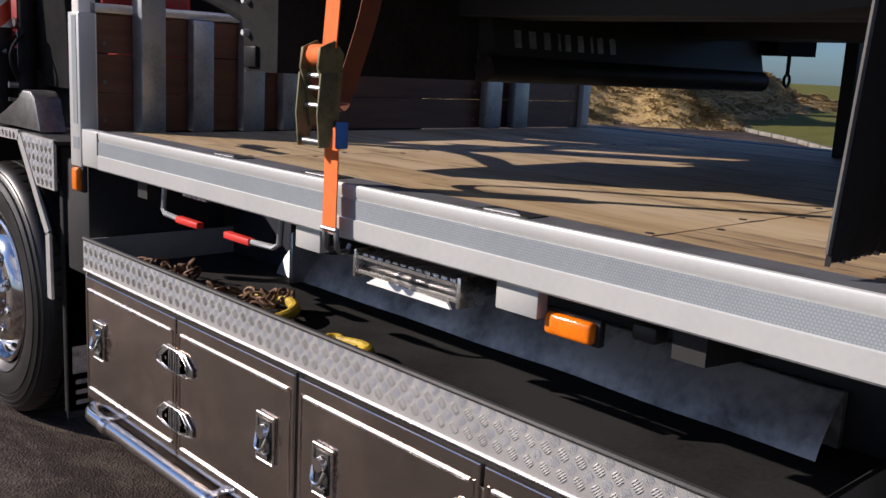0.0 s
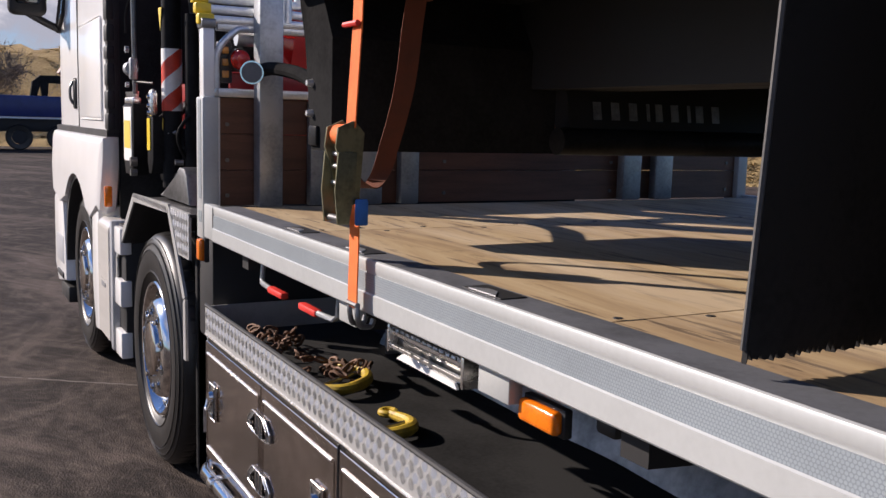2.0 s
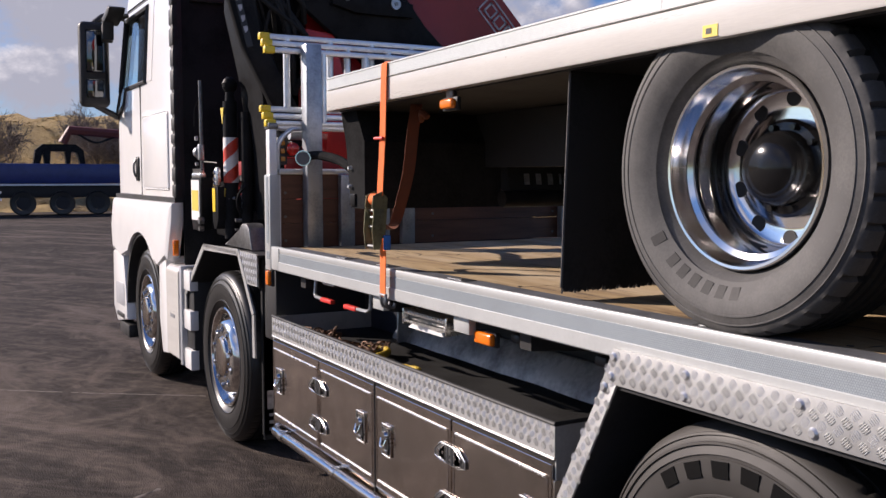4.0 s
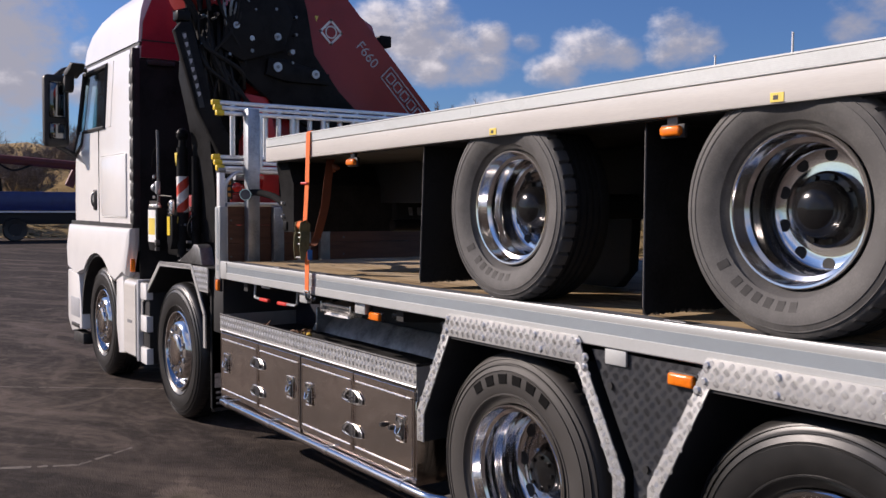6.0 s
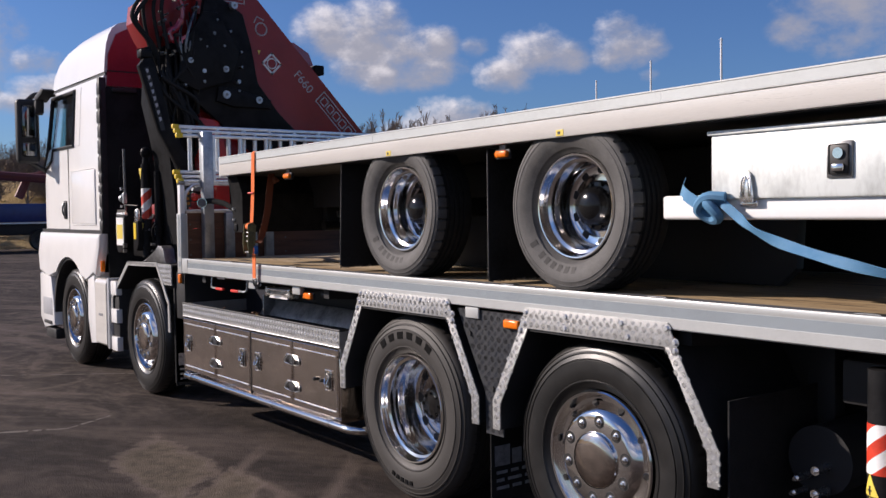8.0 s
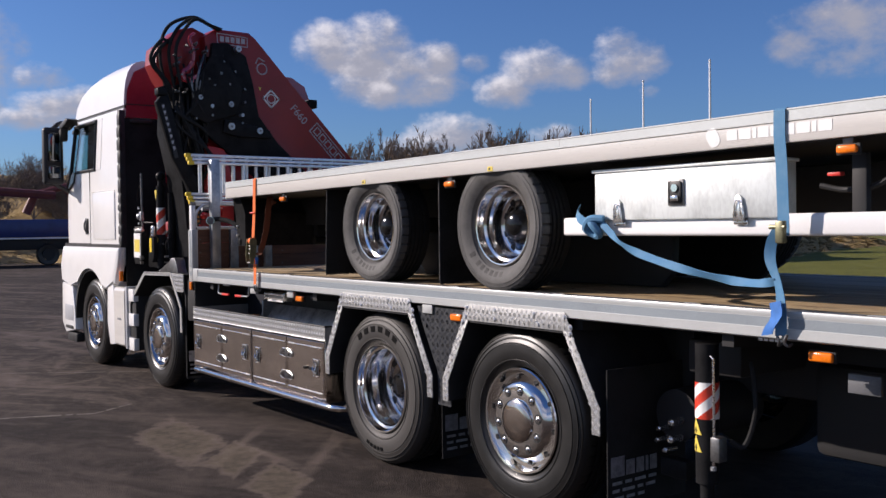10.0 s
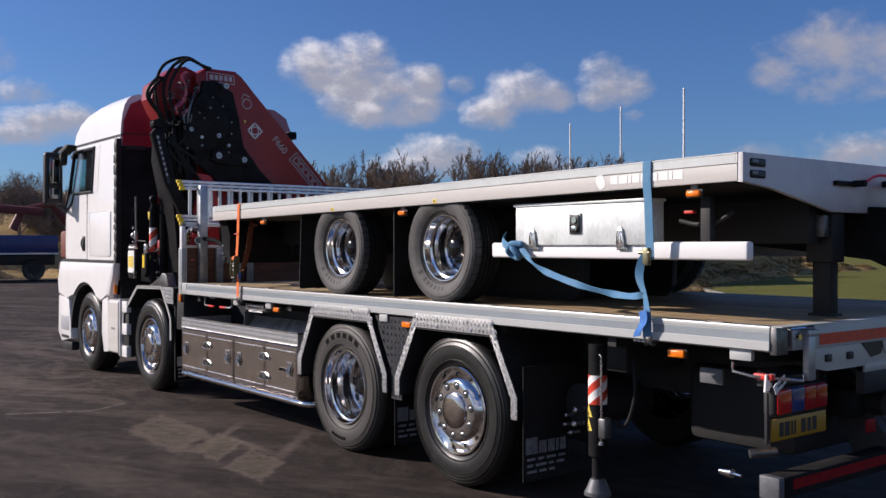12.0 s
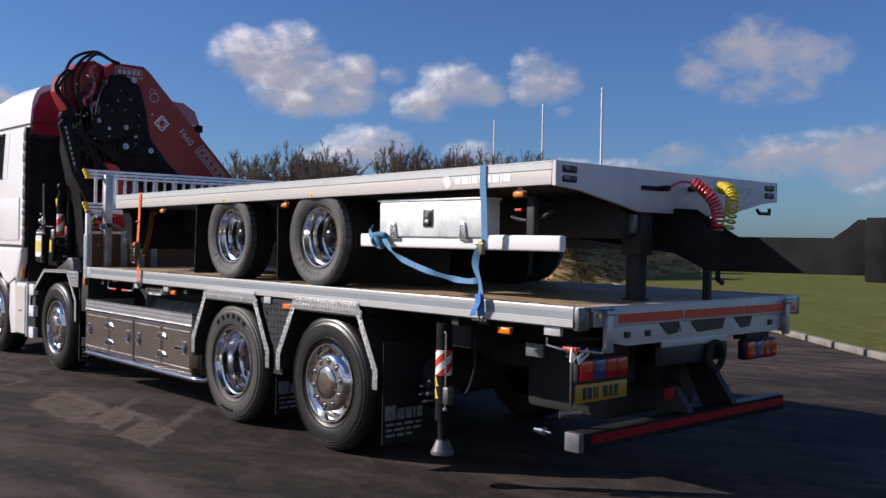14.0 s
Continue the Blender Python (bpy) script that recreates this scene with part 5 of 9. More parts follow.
for x in (5.205, 5.89):
    bm = B()
    prism(bm, [(x - 0.028, 1.58), (x + 0.028, 1.58), (x + 0.028, 1.61), (x + 0.016, 1.68), (x, 1.695), (x - 0.016, 1.68), (x - 0.028, 1.61)], "y", 0.042, 0.052, 0.002)
    h = part("hasp", bm, M("inox_trim"), tb)
    bm = B()
    box(bm, x - 0.035, x + 0.035, 0.058, 0.074, 1.566, 1.586, 0.004)
    part("hasp_foot", bm, M("chrome"), h)
    bm = B()
    tube(bm, curve_pts([(x - 0.015, 0.038, 1.60), (x - 0.013, 0.036, 1.65), (x, 0.036, 1.672), (x + 0.013, 0.036, 1.65), (x + 0.015, 0.038, 1.60)], 5), 0.003, 8)
    part("hasp_loop", bm, M("chrome"), h)


# amber side markers and stickers
def marker(parent, x, y, z, w=0.085, h=0.036, name="side_marker", bracket=True, mat="amber"):
    bm = B()
    box(bm, x - w / 2, x + w / 2, y - 0.022, y, z - h / 2, z + h / 2, 0.009, 3)
    if bracket:
        # rounded ends
        for v in bm.verts:
            f = (abs(v.co.x - x) - w / 2 + h / 2) / (h / 2)
            if f > 0:
                v.co.z = z + (v.co.z - z) * math.sqrt(max(0.12, 1 - 0.85 * f * f))
    mk = part(name, bm, M(mat), parent, "orange side marker lamp")
    bm = B()
    box(bm, x - w / 2 - 0.006, x + w / 2 + 0.006, y - 0.004, y + 0.012, z - h / 2 - 0.004, z + h / 2 + 0.004, 0.003)
    part("lamp_base", bm, M("blackplastic"), mk)
    if bracket:
        bm = B()
        box(bm, x - 0.022, x + 0.022, y - 0.006, y + 0.012, z + h / 2, z + h / 2 + 0.03, 0.003)
        part("lamp_bracket", bm, M("steel"), mk)
    return mk


for x in (1.83, 3.92, 6.40):
    marker(trailer, x, 0.02, deck_z(x) - 0.135 - 0.045)
for x in (3.03, 4.33):
    z = deck_z(x) - 0.118
    bm = B()
    box(bm, x - 0.022, x + 0.022, TY0 - 0.0045, TY0 - 0.002, z - 0.013, z + 0.013)
    st = part("warning_sticker", bm, M("sticker"), trailer, "small yellow warning sticker")
    bm = B()
    box(bm, x - 0.012, x + 0.004, TY0 - 0.0052, TY0 - 0.0046, z - 0.006, z + 0.006)
    part("sticker_print", bm, M("ink_and_holes"), st)
# the maker's mark: plain pale blocks
lx = 5.88
for k, w in enumerate((0.052, 0.056, 0.018, 0.048, 0.046, 0.052, 0.058, 0.018, 0.056)):
    z = deck_z(lx) - 0.083
    bm = B()
    box(bm, lx, lx + w, TY0 - 0.0046, TY0 - 0.0025, z - 0.021, z + 0.021)
    part("mark_block", bm, M("white_ink"), trailer)
    lx += w + 0.009
bm = B()
prism(bm, [(5.81 + 0.034 * math.cos(a) * (1 - 0.25 * math.sin(2 * a)), deck_z(5.81) - 0.085 + 0.042 * math.sin(a)) for a in [2 * math.pi * i / 20 for i in range(20)]], "y", TY0 - 0.0046, TY0 - 0.0025)
part("mark_emblem", bm, M("white_ink"), trailer)

# headboard face at the drawbar end
zt, zb = deck_z(TX1), deck_z(TX1) - 0.14
bm = B()
prism(bm, [(TY0, zt), (TY1, zt), (TY1, zb), (2.25, zb - 0.02), (1.72, zb - 0.125), (0.78, zb - 0.125), (0.22, zb - 0.02), (TY0, zb)], "x", TX1, TX1 + 0.03, 0.004)
fb = part("front_board", bm, M("front_paint"), trailer, "white tapered front board")
for y in (0.10, 2.33):
    for z in (zt - 0.045, zt - 0.10):
        bm = B()
        box(bm, TX1 + 0.026, TX1 + 0.036, y - 0.062, y + 0.062, z - 0.019, z + 0.019, 0.009, 3)
        part("board_slot", bm, M("ink_and_holes"), fb, "dark rounded slot")
        bm = B()
        box(bm, TX1 + 0.030, TX1 + 0.045, y - 0.055, y - 0.01, z - 0.006, z + 0.014, 0.004)
        part("slot_bracket", bm, M("steel"), fb)
ly = 1.62
for k, w in enumerate((0.05, 0.05, 0.02, 0.05, 0.05, 0.05, 0.055, 0.02, 0.055)):
    bm = B()
    box(bm, TX1 + 0.031, TX1 + 0.0335, ly, ly + w, zt - 0.105, zt - 0.055)
    part("mark_block", bm, M("rail"), fb)
    ly += w + 0.012

# drawbar, coupling block, legs
bm = B()
prism(bm, [(5.9, 1.80), (6.75, 1.80), (7.05, 1.615), (7.75, 1.615), (7.88, 1.725), (8.0, 1.725), (8.0, 1.42), (6.95, 1.41), (6.72, 1.52), (5.9, 1.60)], "y", 1.13, 1.33, 0.008)
part("drawbar", bm, M("matt_black"), trailer, "heavy black drawbar beam")
bm = B()
box(bm, 7.93, 8.05, 1.11, 1.35, 1.385, 1.735, 0.012)
part("coupling_head", bm, M("matt_black"), trailer)
bm = B()
box(bm, 8.05, 8.36, 1.17, 1.29, 1.58, 1.70, 0.02)
lathe_ring = [(8.45 + 0.10 * math.cos(a), 1.23 + 0.10 * math.sin(a), 1.64) for a in [2 * math.pi * i / 24 for i in range(24)]]
tube(bm, lathe_ring, 0.028, 10, closed=True)
part("towing_eye", bm, M("crane_black"), trailer)
bm = B()
box(bm, 6.53, 6.635, 0.865, 0.95, 1.2145, 1.58, 0.010)
box(bm, 6.505, 6.66, 0.845, 0.97, 1.50, 1.80, 0.008)
box(bm, 6.515, 6.65, 0.85, 0.965, 1.2145, 1.226, 0.003)
part("landing_leg", bm, M("black"), trailer, "black square landing leg on the flatbed")
bm = B()
box(bm, 6.49, 6.645, 0.79, 0.84, 1.635, 1.755, 0.006)
part("leg_bracket", bm, M("steel"), trailer, "grey steel leg bracket")
bm = B()
box(bm, 6.78, 6.825, 1.35, 1.395, 1.2145, 1.50, 0.005)
part("prop_stand", bm, M("black"), trailer)
bm = B()
tube(bm, curve_pts([(6.97, 1.23, 1.42), (6.98, 1.21, 1.36), (7.02, 1.20, 1.335)], 5), 0.016, 8)
part("hook", bm, M("black"), trailer)
bm = B()
tube(bm, [(6.70, 2.16, 1.83), (6.72, 2.16, 1.80), (6.72, 2.30, 1.80), (6.72, 2.30, 1.84)], 0.012, 8)
part("coupling_rest", bm, M("black"), trailer)
for y, z in ((0.98, 1.92), (1.30, 1.93), (1.42, 1.92)):
    part("hose_coupling", cyl(B(), (TX1 + 0.03, y, z), (TX1 + 0.10, y, z), 0.018, seg=12), M("crane_black"), trailer, "black hose coupling on the front board")
part("coupling_bar", box(B(), TX1 + 0.03, TX1 + 0.05, 0.78, 1.0, 1.905, 1.93, 0.004), M("crane_black"), trailer)


def coil(a, b, sag, turns, r, n=14):
    a, b = Vector(a), Vector(b)
    pts = []
    N = turns * n
    for i in range(N + 1):
        t = i / N
        c = a.lerp(b, t) + Vector(sag) * math.sin(math.pi * t)
        d = (b - a + Vector(sag) * math.pi * math.cos(math.pi * t)).normalized()
        s1 = d.orthogonal().normalized()
        s2 = d.cross(s1)
        pts.append(c + s1 * r * math.cos(2 * math.pi * turns * t) + s2 * r * math.sin(2 * math.pi * turns * t))
    return pts


bm = B()
tube(bm, curve_pts([(TX1 + 0.08, 1.02, 1.93), (TX1 + 0.10, 1.10, 1.965), (TX1 + 0.13, 1.20, 1.965)], 6) + coil((TX1 + 0.13, 1.20, 1.965), (6.96, 1.21, 1.63), (0.06, 0.02, 0.03), 16, 0.034), 0.0075, 7)
part("red_air_hose", bm, M("redhose"), trailer, "coiled red air hose hanging to the drawbar")
bm = B()
tube(bm, curve_pts([(TX1 + 0.08, 1.40, 1.92), (TX1 + 0.09, 1.48, 1.93), (TX1 + 0.12, 1.52, 1.95)], 6) + coil((TX1 + 0.12, 1.52, 1.95), (6.95, 1.34, 1.63), (0.03, 0.06, 0.10), 16, 0.036), 0.0075, 7)
part("yellow_air_hose", bm, M("yellowhose"), trailer, "coiled yellow air hose hanging to the drawbar")
# clutter under the deck
bm = B()
tube(bm, curve_pts([(6.2, 0.16, 1.72), (6.3, 0.17, 1.70), (6.42, 0.17, 1.71), (6.5, 0.2, 1.76)], 6), 0.012, 8)
part("brake_line", bm, M("black"), trailer)
bm = B()
box(bm, 6.24, 6.30, 0.14, 0.17, 1.755, 1.772, 0.004)
part("tap_handle", bm, M("redgrip"), trailer)

# ---- cab ----
CAB_R, CAB_Y0, CAB_Y1 = -1.97, 0.035, 2.465
# height, front, inset of the sides, corner radius in front
LEVELS = [(1.39, -4.10, 0.0, 0.16), (1.60, -4.12, 0.0, 0.17), (1.95, -4.11, 0.0, 0.18), (2.29, -4.06, 0.004, 0.20), (2.83, -3.92, 0.035, 0.22),
          (2.90, -3.93, 0.045, 0.20), (2.935, -3.93, 0.05, 0.20), (3.08, -3.87, 0.06, 0.20), (3.20, -3.73, 0.075, 0.22), (3.29, -3.53, 0.10, 0.26),
          (3.36, -3.24, 0.14, 0.30), (3.405, -2.94, 0.19, 0.34), (3.43, -2.58, 0.26, 0.38)]


def cab_ring(z, xf, inset, rad, shrink=0.0):
    y0, y1 = CAB_Y0 + inset + shrink, CAB_Y1 - inset * (1 + 6 * inset) - shrink
    xf, xr = xf + shrink, CAB_R - shrink
    xs = [max(x, xf + rad + 0.004 * (5 - k)) for k, x in enumerate((xr, -2.05, -2.69, -3.05, -3.80))]
    pts = [(x, y0) for x in xs]
    for k in range(7):
        a = math.pi / 2 * k / 6
        pts.append((xf + rad - rad * math.sin(a), y0 + rad - rad * math.cos(a)))
    for k in range(7):
        a = math.pi / 2 * k / 6
        pts.append((xf + rad - rad * math.cos(a), y1 - rad + rad * math.sin(a)))
    pts += [(x, y1) for x in xs[::-1]]
    return [(x, y, z) for x, y in pts]


def cab_loft(lo, hi, shrink=0.0, openings=True, cap=True):
    bm = B()
    rings = [[bm.verts.new(p) for p in cab_ring(*L, shrink)] for L in LEVELS[lo:hi]]
    n = len(rings[0])
    for k, (a, b) in enumerate(zip(rings, rings[1:])):
        lev = lo + k
        for i in range(n):
            j = (i + 1) % n
            if openings and lev == 3 and (i in (2, 3) or i in (n - 4, n - 5)):
                continue
            if openings and lev in (2, 3) and 8 <= i <= 14:
                continue
            bm.faces.new((a[i], a[j], b[j], b[i]))
    if cap:
        bm.faces.new(rings[-1])
        bm.faces.new(rings[0][::-1])
    return bm


shell = part("cab_body", cab_loft(0, 6, cap=False), M("white_paint"), truck, "white painted cab")
part("cab_lining", cab_loft(0, 6, 0.05), M("blackplastic"), shell, "dark cab interior")
part("cab_roof", cab_loft(6, 13, openings=False), M("white_paint"), truck, "white high roof fairing")
bm = B()
a = [bm.verts.new((x, y, 2.90)) for x, y, z in cab_ring(2.90, -3.915, 0.058, 0.20)]
b = [bm.verts.new((x, y, 2.935)) for x, y, z in cab_ring(2.935, -3.915, 0.060, 0.20)]
for i in range(len(a)):
    j = (i + 1) % len(a)
    bm.faces.new((a[i], a[j], b[j], b[i]))
part("roof_gutter", bm, M("blackplastic"), truck, "black gutter seam")
# side windows: near and far, front pane and rear pane
for y, s in ((CAB_Y0, 1), (CAB_Y1, -1)):
    bm = B()
    q = [(-3.80, 2.29), (-2.86, 2.29), (-2.86, 2.83), (-3.665, 2.83)]
    def lean(z):
        return y + s * (0.004 + 0.031 * (z - 2.29) / 0.54)
    v0 = [bm.verts.new((x, lean(z) + 0.010 * s, z)) for x, z in q]
    v1 = [bm.verts.new((x, lean(z) + 0.014 * s, z)) for x, z in q]
    bm.faces.new(v0), bm.faces.new(v1[::-1])
    for i in range(4):
        bm.faces.new((v0[i], v0[(i + 1) % 4], v1[(i + 1) % 4], v1[i]))
    pane = part("side_window", bm, M("glass"), shell, "tinted side window")
    pane.visible_shadow = False
    bm = B()
    for (ax_, az_), (bx_, bz_), w in (((-3.62, 2.28), (-2.84, 2.28), 0.018), ((-2.855, 2.27), (-2.855, 2.85), 0.022), ((-2.84, 2.84), (-3.70, 2.84), 0.022), ((-3.67, 2.85), (-3.81, 2.27), 0.026), ((-3.81, 2.27), (-3.955, 2.06), 0.020), ((-3.62, 2.28), (-3.68, 2.16), 0.014), ((-3.68, 2.16), (-3.955, 2.06), 0.014)):
        tube(bm, [(ax_, lean(az_) - 0.002 * s, az_), (bx_, lean(bz_) - 0.002 * s, bz_)], w, 6)
    part("window_seal", bm, M("blackplastic"), shell)

    def slab(q, off0, off1):
        bm = B()
        f0 = [bm.verts.new((x, lean(z) + off0 * s, z)) for x, z in q]
        f1 = [bm.verts.new((x, lean(z) + off1 * s, z)) for x, z in q]
        bm.faces.new(f0), bm.faces.new(f1[::-1])
        for i in range(4):
            bm.faces.new((f0[i], f0[(i + 1) % 4], f1[(i + 1) % 4], f1[i]))
        return bm

    part("rear_pillar", slab([(-2.85, 2.275), (-2.66, 2.275), (-2.66, 2.86), (-2.85, 2.86)], -0.003, 0.02), M("white_paint"), shell)
    # black filler added for the dark pillar inside the window's rear part
    part("window_blind", slab([(-3.17, 2.29), (-2.86, 2.29), (-2.86, 2.83), (-3.20, 2.83)], 0.002, 0.008), M("gloss_black"), shell, "dark rear part of the side window")
    part("quarter_backing", slab([(-3.95, 2.065), (-3.68, 2.165), (-3.62, 2.29), (-3.80, 2.29)], -0.010, -0.004), M("gloss_black"), shell, "dark lowered corner of the side window")
bm = B()
q = [(-4.075, 0.20, 1.97), (-4.075, 2.30, 1.97), (-3.925, 2.26, 2.83), (-3.925, 0.24, 2.83)]
v0 = [bm.verts.new(p) for p in q]
v1 = [bm.verts.new((p[0] - 0.006, p[1], p[2])) for p in q]
bm.faces.new(v0), bm.faces.new(v1[::-1])
for i in range(4):
    bm.faces.new((v0[i], v0[(i + 1) % 4], v1[(i + 1) % 4], v1[i]))
part("windscreen", bm, M("glass"), shell, "tinted windscreen").visible_shadow = False
# sun visor over the windscreen
bm = B()
prism(bm, [(-3.90, 2.90), (-4.16, 2.84), (-4.17, 2.80), (-3.92, 2.85)], "y", 0.16, 2.34)
part("sun_visor", bm, M("blackplastic"), truck, "dark sun visor")
# door shut lines, grip, pressed panel
bm = B()
for p0, p1 in (((-3.06, 1.42), (-3.06, 2.27)), ((-3.92, 1.42), (-3.06, 1.42))):
    tube(bm, [(p0[0], CAB_Y0 - 0.0005, p0[1]), (p1[0], CAB_Y0 - 0.0005, p1[1])], 0.005, 6)
part("door_seam", bm, M("ink_and_holes"), shell)
bm = B()
box(bm, -3.24, -3.14, CAB_Y0 - 0.016, CAB_Y0 + 0.01, 1.53, 1.72, 0.02, 3)
dh = part("door_handle", bm, M("blackplastic"), shell, "black recessed door handle")
bm = B()
tube(bm, curve_pts([(-3.19, CAB_Y0 - 0.018, 1.56), (-3.19, CAB_Y0 - 0.034, 1.60), (-3.19, CAB_Y0 - 0.034, 1.66), (-3.19, CAB_Y0 - 0.018, 1.70)], 5), 0.009, 8)
part("grip", bm, M("steel"), dh)
bm = B()
box(bm, -2.95, -2.16, CAB_Y0 - 0.012, CAB_Y0 + 0.01, 1.47, 2.02, 0.02, 3)
part("locker_hatch", bm, M("white_paint"), shell, "raised white hatch panel")
# ribbed black strip at the cab's rear edge
strip = B()
box(strip, -2.02, -1.955, CAB_Y0 - 0.008, CAB_Y0 + 0.06, 1.40, 2.88, 0.01)
rng = random.Random(3)
z = 1.42
while z < 2.80:
    h = rng.uniform(0.07, 0.15)
    box(strip, -2.030 - rng.uniform(0, 0.022), -1.95, CAB_Y0 - 0.013, CAB_Y0 + 0.03, z, min(2.87, z + h), 0.012, 2)
    z += h + 0.018
part("edge_seal", strip, M("blackplastic"), truck, "ribbed black rubber edge seal")
# rear wall: glossy maroon above, black below
bm = B()
prism(bm, [(0.10, 2.80), (2.40, 2.80), (2.38, 3.10), (2.30, 3.30), (2.12, 3.40), (0.38, 3.40), (0.20, 3.30), (0.12, 3.10)], "x", CAB_R - 0.004, CAB_R + 0.02)
part("rear_panel", bm, M("maroon"), truck, "glossy dark red upper rear panel")
bm = B()
box(bm, CAB_R - 0.004, CAB_R + 0.018, 0.08, 2.42, 0.95, 2.795, 0.02)
part("rear_wall", bm, M("matt_black"), truck, "black cab rear wall")
# a reflection on the rear wall, drawn as a dark red strip
bm = B()
box(bm, CAB_R + 0.012, CAB_R + 0.030, 0.53, 0.575, 2.10, 2.793, 0.008)
part("rear_strip", bm, M("maroon"), truck, "dark red strip painted as a reflection beside the black recess")
bm = B()
box(bm, CAB_R + 0.019, CAB_R + 0.022, 0.10, 2.40, 2.938, 2.950)
part("panel_seam", bm, M("ink_and_holes"), truck)
bm = B()
box(bm, CAB_R + 0.01, CAB_R + 0.05, 0.14, 0.38, 2.74, 2.79, 0.015)
part("rear_grab", bm, M("blackplastic"), truck)

# lower cab: flared skirt with the wheel arch, bumper corner, step, tank cover
def arch_panel(y0, y1):
    """White skirt over the front wheel, its lower edge cut by the arch."""
    cx, cz, r = AXLES[0][0], RW, 0.63
    pts = [(-1.96, 1.39), (-4.10, 1.39), (-4.16, 1.15), (-4.18, 0.92), (-3.78, 0.90)]
    a0 = math.asin((0.90 - cz) / r)
    for k in range(15):
        a = math.pi - a0 - (math.pi - 2 * a0) * k / 14
        pts.append((cx + r * math.cos(a) * 1.05, cz + r * math.sin(a)))
    pts += [(-2.40, 0.93), (-2.13, 0.97), (-1.99, 1.25)]
    return prism(B(), pts, "y", y0, y1, 0.048)


part("wheel_skirt", arch_panel(-0.012, 0.10), M("white_paint"), truck, "white skirt with the front wheel arch")
part("wheel_skirt", arch_panel(2.40, 2.512), M("white_paint"), truck, "white skirt with the front wheel arch")
bm = B()
prism(bm, [(-1.96, 1.385), (-4.08, 1.385), (-4.08, 1.42), (-1.96, 1.42)], "y", 0.02, 2.48)
part("cab_floor", bm, M("blackplastic"), truck)
bm = B()
pts = []
for k in range(17):
    a = math.pi * k / 16
    pts.append((AXLES[0][0] + 0.66 * math.cos(a), RW + 0.64 * math.sin(a)))
for k in range(17):
    a = math.pi - math.pi * k / 16
    pts.append((AXLES[0][0] + 0.62 * math.cos(a), RW + 0.60 * math.sin(a)))
prism(bm, pts, "y", 0.012, 0.50)
part("wheel_liner", bm, M("blackplastic"), truck)
bm = B()
prism(bm, [(-4.18, 0.92), (-3.74, 0.90), (-3.66, 0.62), (-3.64, 0.36), (-4.05, 0.30), (-4.20, 0.42)], "y", 0.0, 0.28, 0.02)
bp_ = part("bumper_corner", bm, M("white_paint"), truck, "pale bumper corner with a step")
bm = B()
box(bm, -4.06, -3.70, -0.006, 0.03, 0.46, 0.66, 0.015)
part("step_recess", bm, M("cab_grey"), bp_)
bm = B()
box(bm, -4.02, -3.72, -0.010, 0.08, 0.36, 0.40, 0.008)
part("step_tread", bm, M("blackplastic"), bp_)
bm = B()
box(bm, -4.20, -3.95, 0.28, 2.22, 0.32, 1.38, 0.04)
part("front_bumper", bm, M("white_paint"), truck)
bm = B()
box(bm, -4.05, -3.66, 0.02, 0.12, 0.20, 0.31, 0.01)
part("bumper_spoiler", bm, M("blackplastic"), truck)
# tank cover behind the front wheel
bm = B()
prism(bm, [(-2.38, 0.99), (-2.18, 1.0), (-2.14, 0.32), (-2.32, 0.30), (-2.40, 0.55)], "y", -0.002, 0.32, 0.015)
part("side_fairing", bm, M("white_paint"), truck, "white side fairing behind the front wheel")
bm = B()
prof = []
for k in range(9):
    a = math.pi / 2 * k / 8
    prof.append((0.035 - 0.045 * math.sin(a), 0.955 - 0.05 + 0.05 * math.cos(a)))
pts = [(0.32, 0.955)] + prof + [(-0.010, 0.34), (0.01, 0.32), (0.32, 0.32)]
prism(bm, pts, "x", -2.13, -1.80)
tk = part("tank_cover", bm, M("cream"), truck, "cream rounded tank cover")
bm = B()
box(bm, -2.02, -1.90, -0.0125, -0.009, 0.60, 0.625)
part("cover_print", bm, M("grey_ink"), tk)
bm = B()
box(bm, -1.79, -1.74, -0.004, 0.3, 0.30, 0.97, 0.01)
part("tank_strap", bm, M("cab_grey"), truck)
bm = B()
box(bm, -1.735, -1.55, 0.03, 0.34, 0.30, 0.96, 0.01)
rk = part("step_rack", bm, M("black"), truck, "black rack with pale blocks")
for z in (0.82, 0.56, 0.30):
    bm = B()
    box(bm, -1.70, -1.545, 0.004, 0.06, z, z + 0.13, 0.006)
    part("white_block", bm, M("white_paint"), rk)
bm = B()
box(bm, -1.975, -1.945, 0.0, 0.04, 1.02, 1.13, 0.008)
part("side_marker", bm, M("amber"), truck, "orange side marker lamp")


